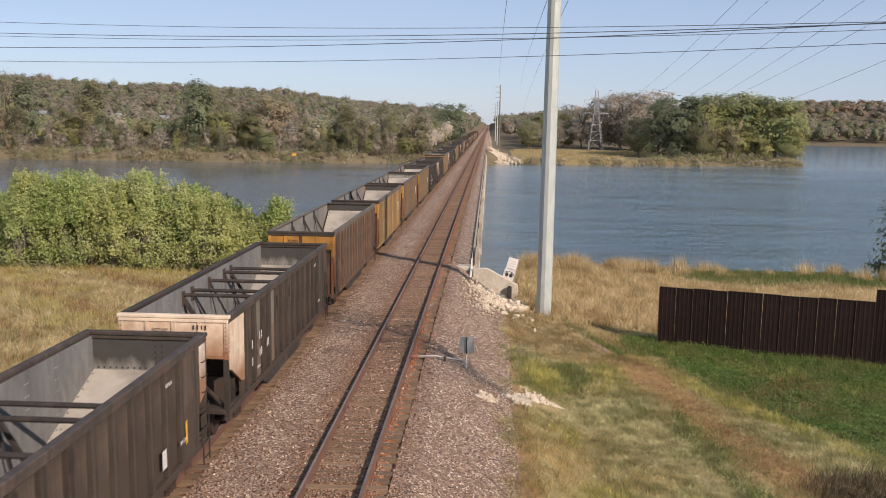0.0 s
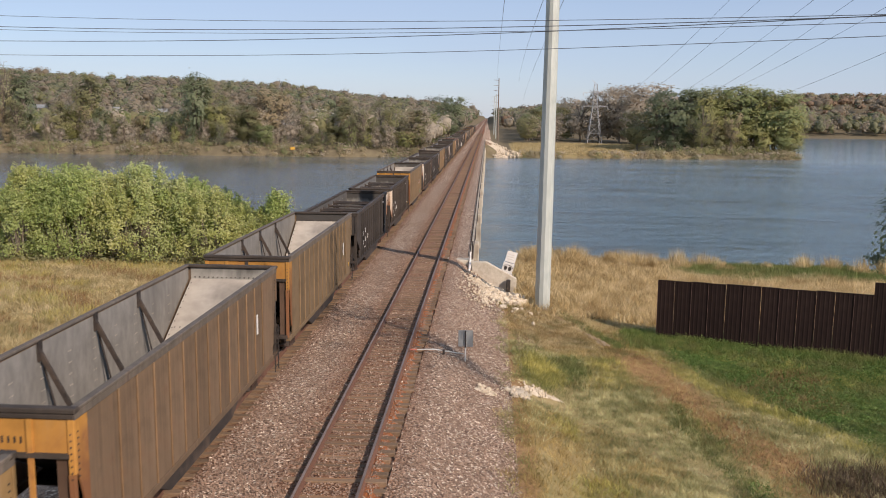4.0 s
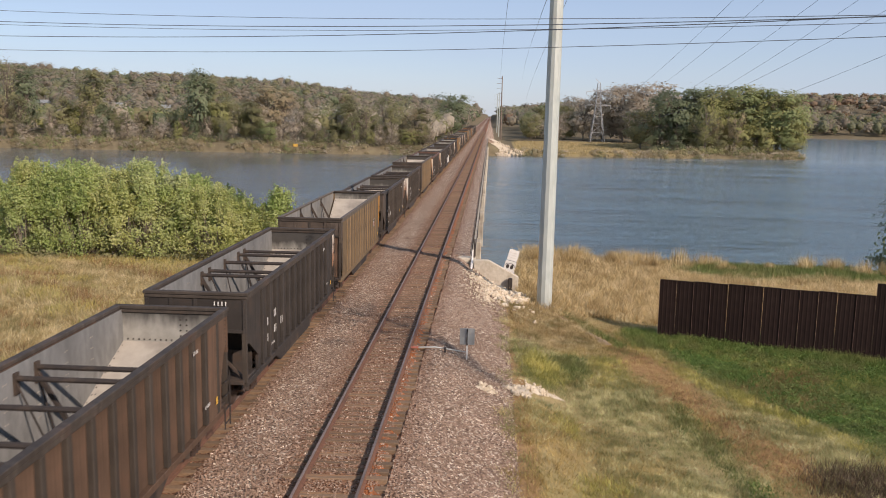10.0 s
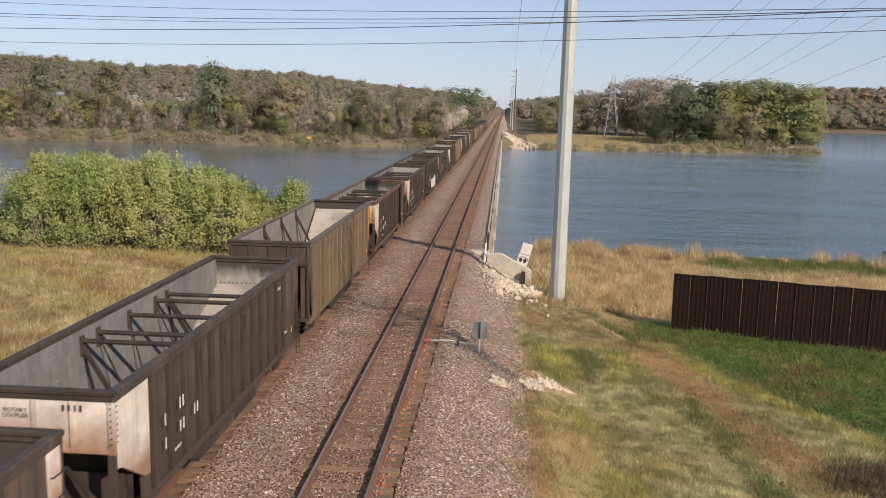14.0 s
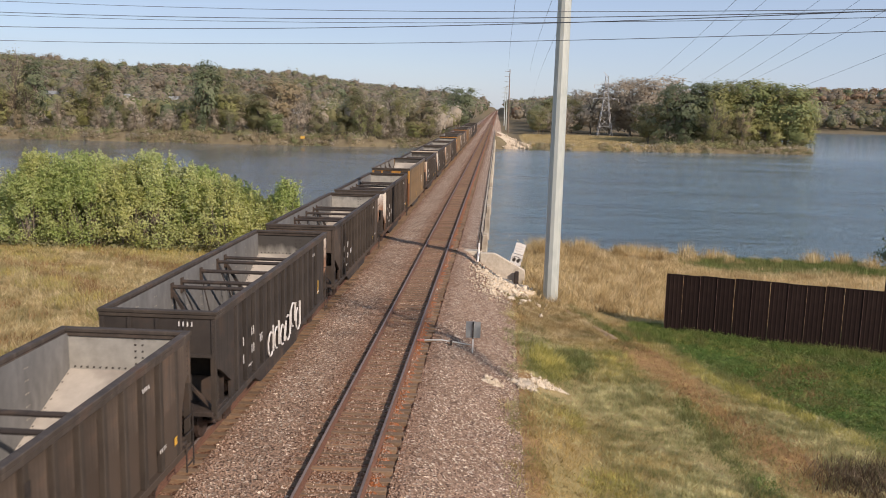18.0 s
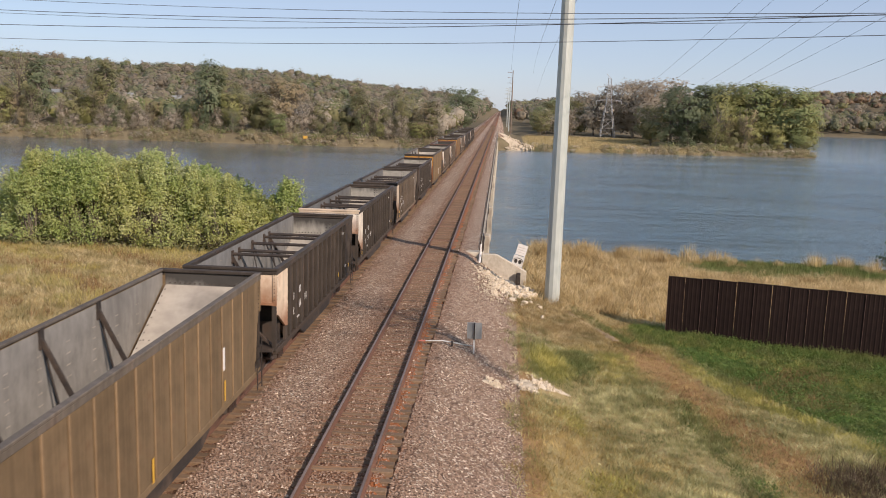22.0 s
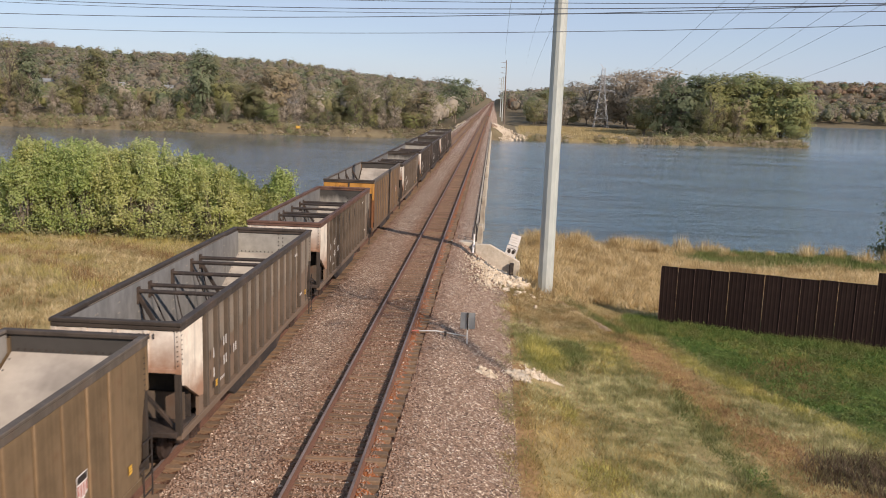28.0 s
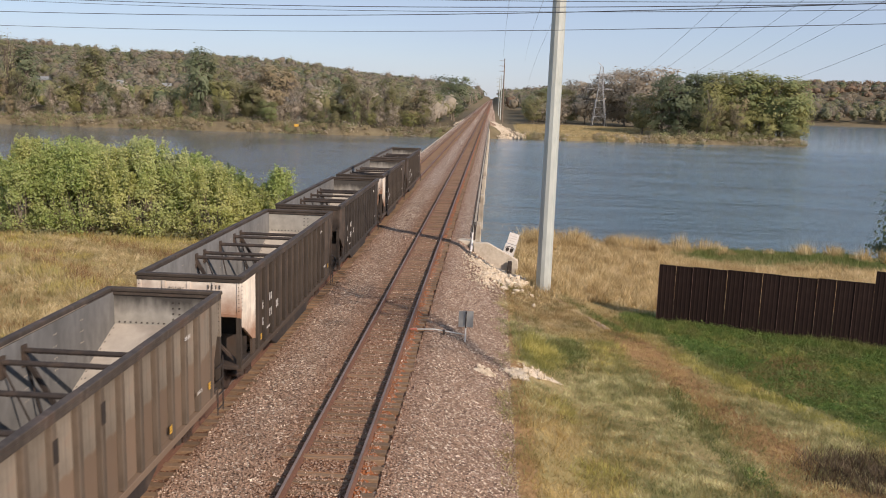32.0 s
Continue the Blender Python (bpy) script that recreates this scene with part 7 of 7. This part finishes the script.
grass("slope_sage_grass", 175000, ((0.6, 24), (13, 49)), "sage", 0.17, 0.013, "grey-green fine grass on the embankment slope", 35, lambda x, y, r: slope_keep(x, y, r, 0.6) & (off_fence(x, y) > -0.3) & (1.2 * pole_foot(x, y) + near_spot(x, y, 2.4, 24, 2.2, 7) + near_spot(x, y, 5.8, 42, 1.8, 4.5) < 0.35 + 0.5 * r.random(len(x))), 0.16, 0.8, lambda x, y: 0.95 + 0.3 * lumps(x, y, 0.9))
grass("slope_grass", 120000, ((0.6, 17), (13, 49)), "bright", 0.24, 0.015, "bright yellow-green grass on the embankment slope and along the lawn", 42, lambda x, y, r: slope_keep(x, y, r, 0.75) & (1.2 * near_spot(x, y, 5.4, 36.8, 1.1, 2.6) + 0.8 * near_spot(x, y, 2.4, 36, 0.9, 3.2) + 0.9 * near_spot(x, y, 2.9, 29.4, 0.6, 1.3) + near_spot(x, y, 3.7, 24, 1.0, 1.6) + 0.9 * np.exp(-((x - lawn_edge(y) + 0.5) / 0.7) ** 2) + 0.25 * lumps(x, y, 1.2, 4.0) - 0.8 * pole_foot(x, y) > 0.3 + 0.45 * r.random(len(x))) & (off_fence(x, y) > -0.3), 0.15, 0.6, lambda x, y: 0.8 + 0.35 * near_spot(x, y, 2.4, 36, 1.2, 3.0) + 0.3 * lumps(x, y, 0.7))
grass("slope_dry_grass", 95000, ((0.6, 24), (13, 49)), "golden", 0.18, 0.013, "dry grass on the embankment slope", 36, lambda x, y, r: slope_keep(x, y, r, 0.45) & (lumps(x, y, 1.5, 4.0) + 0.5 * pole_foot(x, y) + 1.6 * near_spot(x, y, 2.2, 24, 2.0, 6) + 1.6 * near_spot(x, y, 5.8, 42, 2.0, 5) > 0.15 + 0.3 * r.random(len(x))) & (off_fence(x, y) > -0.3), 0.18, 0.75)
grass("slope_green_grass", 100000, ((0.6, 16), (13, 46)), "rank", 0.2, 0.014, "green tufts and a green hollow on the embankment slope", 40, lambda x, y, r: slope_keep(x, y, r, 0.8) & (0.45 * lumps(x, y, 1.9, 7.0) - pole_foot(x, y) + 1.1 * near_spot(x, y, 3.8, 37.3, 0.9, 1.9) + np.exp(-((x - green_strip(y)) / 0.6) ** 2) * (y < 32.5) > 0.42 + 0.35 * r.random(len(x))), 0.16, 0.7, lambda x, y: 0.85 + 0.9 * near_spot(x, y, 3.8, 37.3, 0.9, 1.9) + 0.3 * lumps(x, y, 0.6))
grass("pole_foot_weeds", 9000, ((0.8, 6.5), (38, 49)), "weeds", 0.2, 0.013, "thin brown weeds at the foot of the pole", 48, lambda x, y, r: (pole_foot(x, y) > 0.4 + 0.6 * r.random(len(x))) & (x > 1.1 + 0.5 * r.random(len(x))), 0.22, 0.6)
grass("pole_foot_grass", 42000, ((0.8, 7), (37, 49)), "straw", 0.2, 0.014, "dry tan grass at the foot of the pole", 49, lambda x, y, r: (pole_foot(x, y) > 0.3 + 0.6 * r.random(len(x))) & (x > 1.3 + 0.7 * r.random(len(x))), 0.2, 0.8)
grass("ledge_grass", 9000, ((4, 7.2), (41, 47.5)), "rank", 0.22, 0.016, "green grass in the hollow behind the earth ledge", 50, lambda x, y, r: np.abs(x - ledge_x(y) - 0.55) < 0.4 * r.random(len(x)), 0.12, 0.6)
grass("corner_weeds", 14000, ((9.5, 18), (21, 28)), "deadweeds", 0.24, 0.014, "rank dark brown weeds beside the path", 47, lambda x, y, r: near_spot(x, y, 12.0, 26.0, 1.9, 1.6) > 0.25 + 0.5 * r.random(len(x)), 0.2, 0.5)
grass("path_weeds", 72000, ((5, 20), (13, 46)), "weeds", 0.1, 0.014, "low reddish brown weeds on the worn path", 41, lambda x, y, r: (np.abs(x - path_x(y)) < 1.7 * r.random(len(x))) | (near_spot(x, y, 12.2, 25.5, 2.2, 2.2) > 0.3 + 0.5 * r.random(len(x))), 0.2, 0.8)
grass("path_straw", 45000, ((3, 20), (13, 47)), "golden", 0.13, 0.013, "flattened dead grass along the worn path", 46, lambda x, y, r: np.abs(x - path_x(y) + 0.3) < 2.3 * r.random(len(x)) ** 0.7, 0.22, 1.1)
grass("lawn_weeds", 34000, ((8, 24), (20, 44)), "weeds", 0.22, 0.014, "brown seed heads standing in the lawn", 43, lambda x, y, r: (lawn(x, y) > 0.3) & (lumps(x, y, 1.4, 9.0) + 1.3 * near_spot(x, y, 13.6, 37.3, 1.6, 1.6) > 0.4 + 0.4 * r.random(len(x))) & (off_fence(x, y) > 0.4), 0.25, 0.6)
grass("lawn_straw", 26000, ((8, 24), (20, 44)), "bright", 0.2, 0.013, "dry stalks in the lawn", 44, lambda x, y, r: (lawn(x, y) > 0.2) & (lumps(x, y, 1.1, 2.0) > 0.3) & (off_fence(x, y) > 0.4), 0.25, 0.7)
grass("lawn_grass", 150000, ((6.5, 26), (14, 45)), "lawn", 0.17, 0.014, "rank green lawn grass", 37, lambda x, y, r: (lawn(x, y) + edge_noise(x, y) > 0.4) & (off_fence(x, y) > -0.1), 0.13, 0.55, lambda x, y: 0.85 + 0.6 * lumps(x, y, 0.6, 2.0))
grass("fence_foot_grass", 45000, ((7.0, 26), (34, 45)), "lawn", 0.3, 0.015, "rank green grass along the fence foot", 38, lambda x, y, r: (off_fence(x, y) > 0.05) & (off_fence(x, y) < 0.4 + 2.2 * r.random(len(x)) ** 2) | ((x < 8.8) & (x > 7.2) & (y > 41) & (y < 45)), 0.15, 0.45)
grass("far_meadow_grass", 40000, ((12, 100), (343, 430)), "straw", 0.6, 0.12, "dry grass of the meadow across the river", 39, lambda x, y, r: (shore(x, y) > 1.5) & (x < 40 + (y - 343) * 0.5 + 40 * (y < 366)) & (x < 66 + 10 * r.random(len(x))), 0.6)

# broad-leaved weeds that fill the lawn
lrng = np.random.default_rng(53)
lx, ly = lrng.uniform(6.5, 25, 24000), lrng.uniform(14, 45, 24000)
ok = (lawn(lx, ly) + edge_noise(lx, ly) + 0.5 * lumps(lx, ly, 1.1, 4.0) > 0.5) & (off_fence(lx, ly) > 0.05)
lx, ly = np.repeat(lx[ok], 5) + lrng.normal(0, 0.09, ok.sum() * 5), np.repeat(ly[ok], 5) + lrng.normal(0, 0.09, ok.sum() * 5)
lp = np.stack([lx, ly, height(lx, ly) + 0.06 + np.abs(lrng.normal(0, 0.07, len(lx))) * (1 + 0.7 * lumps(lx, ly, 0.9, 1.0))], 1)
tagged(put("lawn_leaves", faces_mesh("lawn_leaves", leaf_quads(lrng, lp, 0.04, lrng.normal(0, 0.5, lp.shape) + np.array([0, 0, 1.0]), 0.7), 4, FOLIAGE["clover"])), "bright green low broad-leaved weeds in the lawn", "weeds", kind="stuff")

# loose ballast stones, each with its own facets
rng = np.random.default_rng(77)
n = 32000
x = rng.uniform(-7.2, 1.3, n)
y = 17 + 46 * rng.uniform(0, 1, n) ** 1.6
free = (np.abs(np.abs(x - TRACK_R) - 0.75) > 0.1) & (y < NEAR_END)
x, y = x[free], y[free]
ex, ey = 1.3 + np.abs(rng.normal(0, 0.9, 1800)), rng.uniform(36, 49.5, 1800)  # strewn past the edge, towards the pole
x, y = np.concatenate([x, ex]), np.concatenate([y, ey])
c = np.stack([x, y, np.where(x < 1.5, bed_z(x, y) + 0.012, height(x, y) + 0.03)], 1)
axes = np.array([(1, 0, 0), (0, 1, 0), (-1, 0, 0), (0, -1, 0), (0, 0, 1), (0, 0, -1)], float)
pts = axes[None] * rng.uniform(0.016, 0.046, (len(c), 6, 1)) + rng.normal(0, 0.006, (len(c), 6, 3))
ang = rng.uniform(0, 2 * np.pi, len(c))
ca, sa = np.cos(ang)[:, None], np.sin(ang)[:, None]
pts = np.stack([pts[:, :, 0] * ca - pts[:, :, 1] * sa, pts[:, :, 0] * sa + pts[:, :, 1] * ca, pts[:, :, 2]], -1) + c[:, None, :]
tri = pts[:, [(0, 1, 4), (1, 2, 4), (2, 3, 4), (3, 0, 4)], :].reshape(-1, 3, 3)
STONE = rough_surface("ballast_stone", (0.115, 0.069, 0.047), (0.42, 0.29, 0.20), (0.78, 0.65, 0.50), 9, 4, 0.9, 0, space="world", wear=(0.58, 0.70), vary=0)
tagged(put("loose_stones", faces_mesh("loose_stones", tri, 3, STONE)), "loose brownish crushed stones on the ballast", "gravel", kind="stuff")


motions()
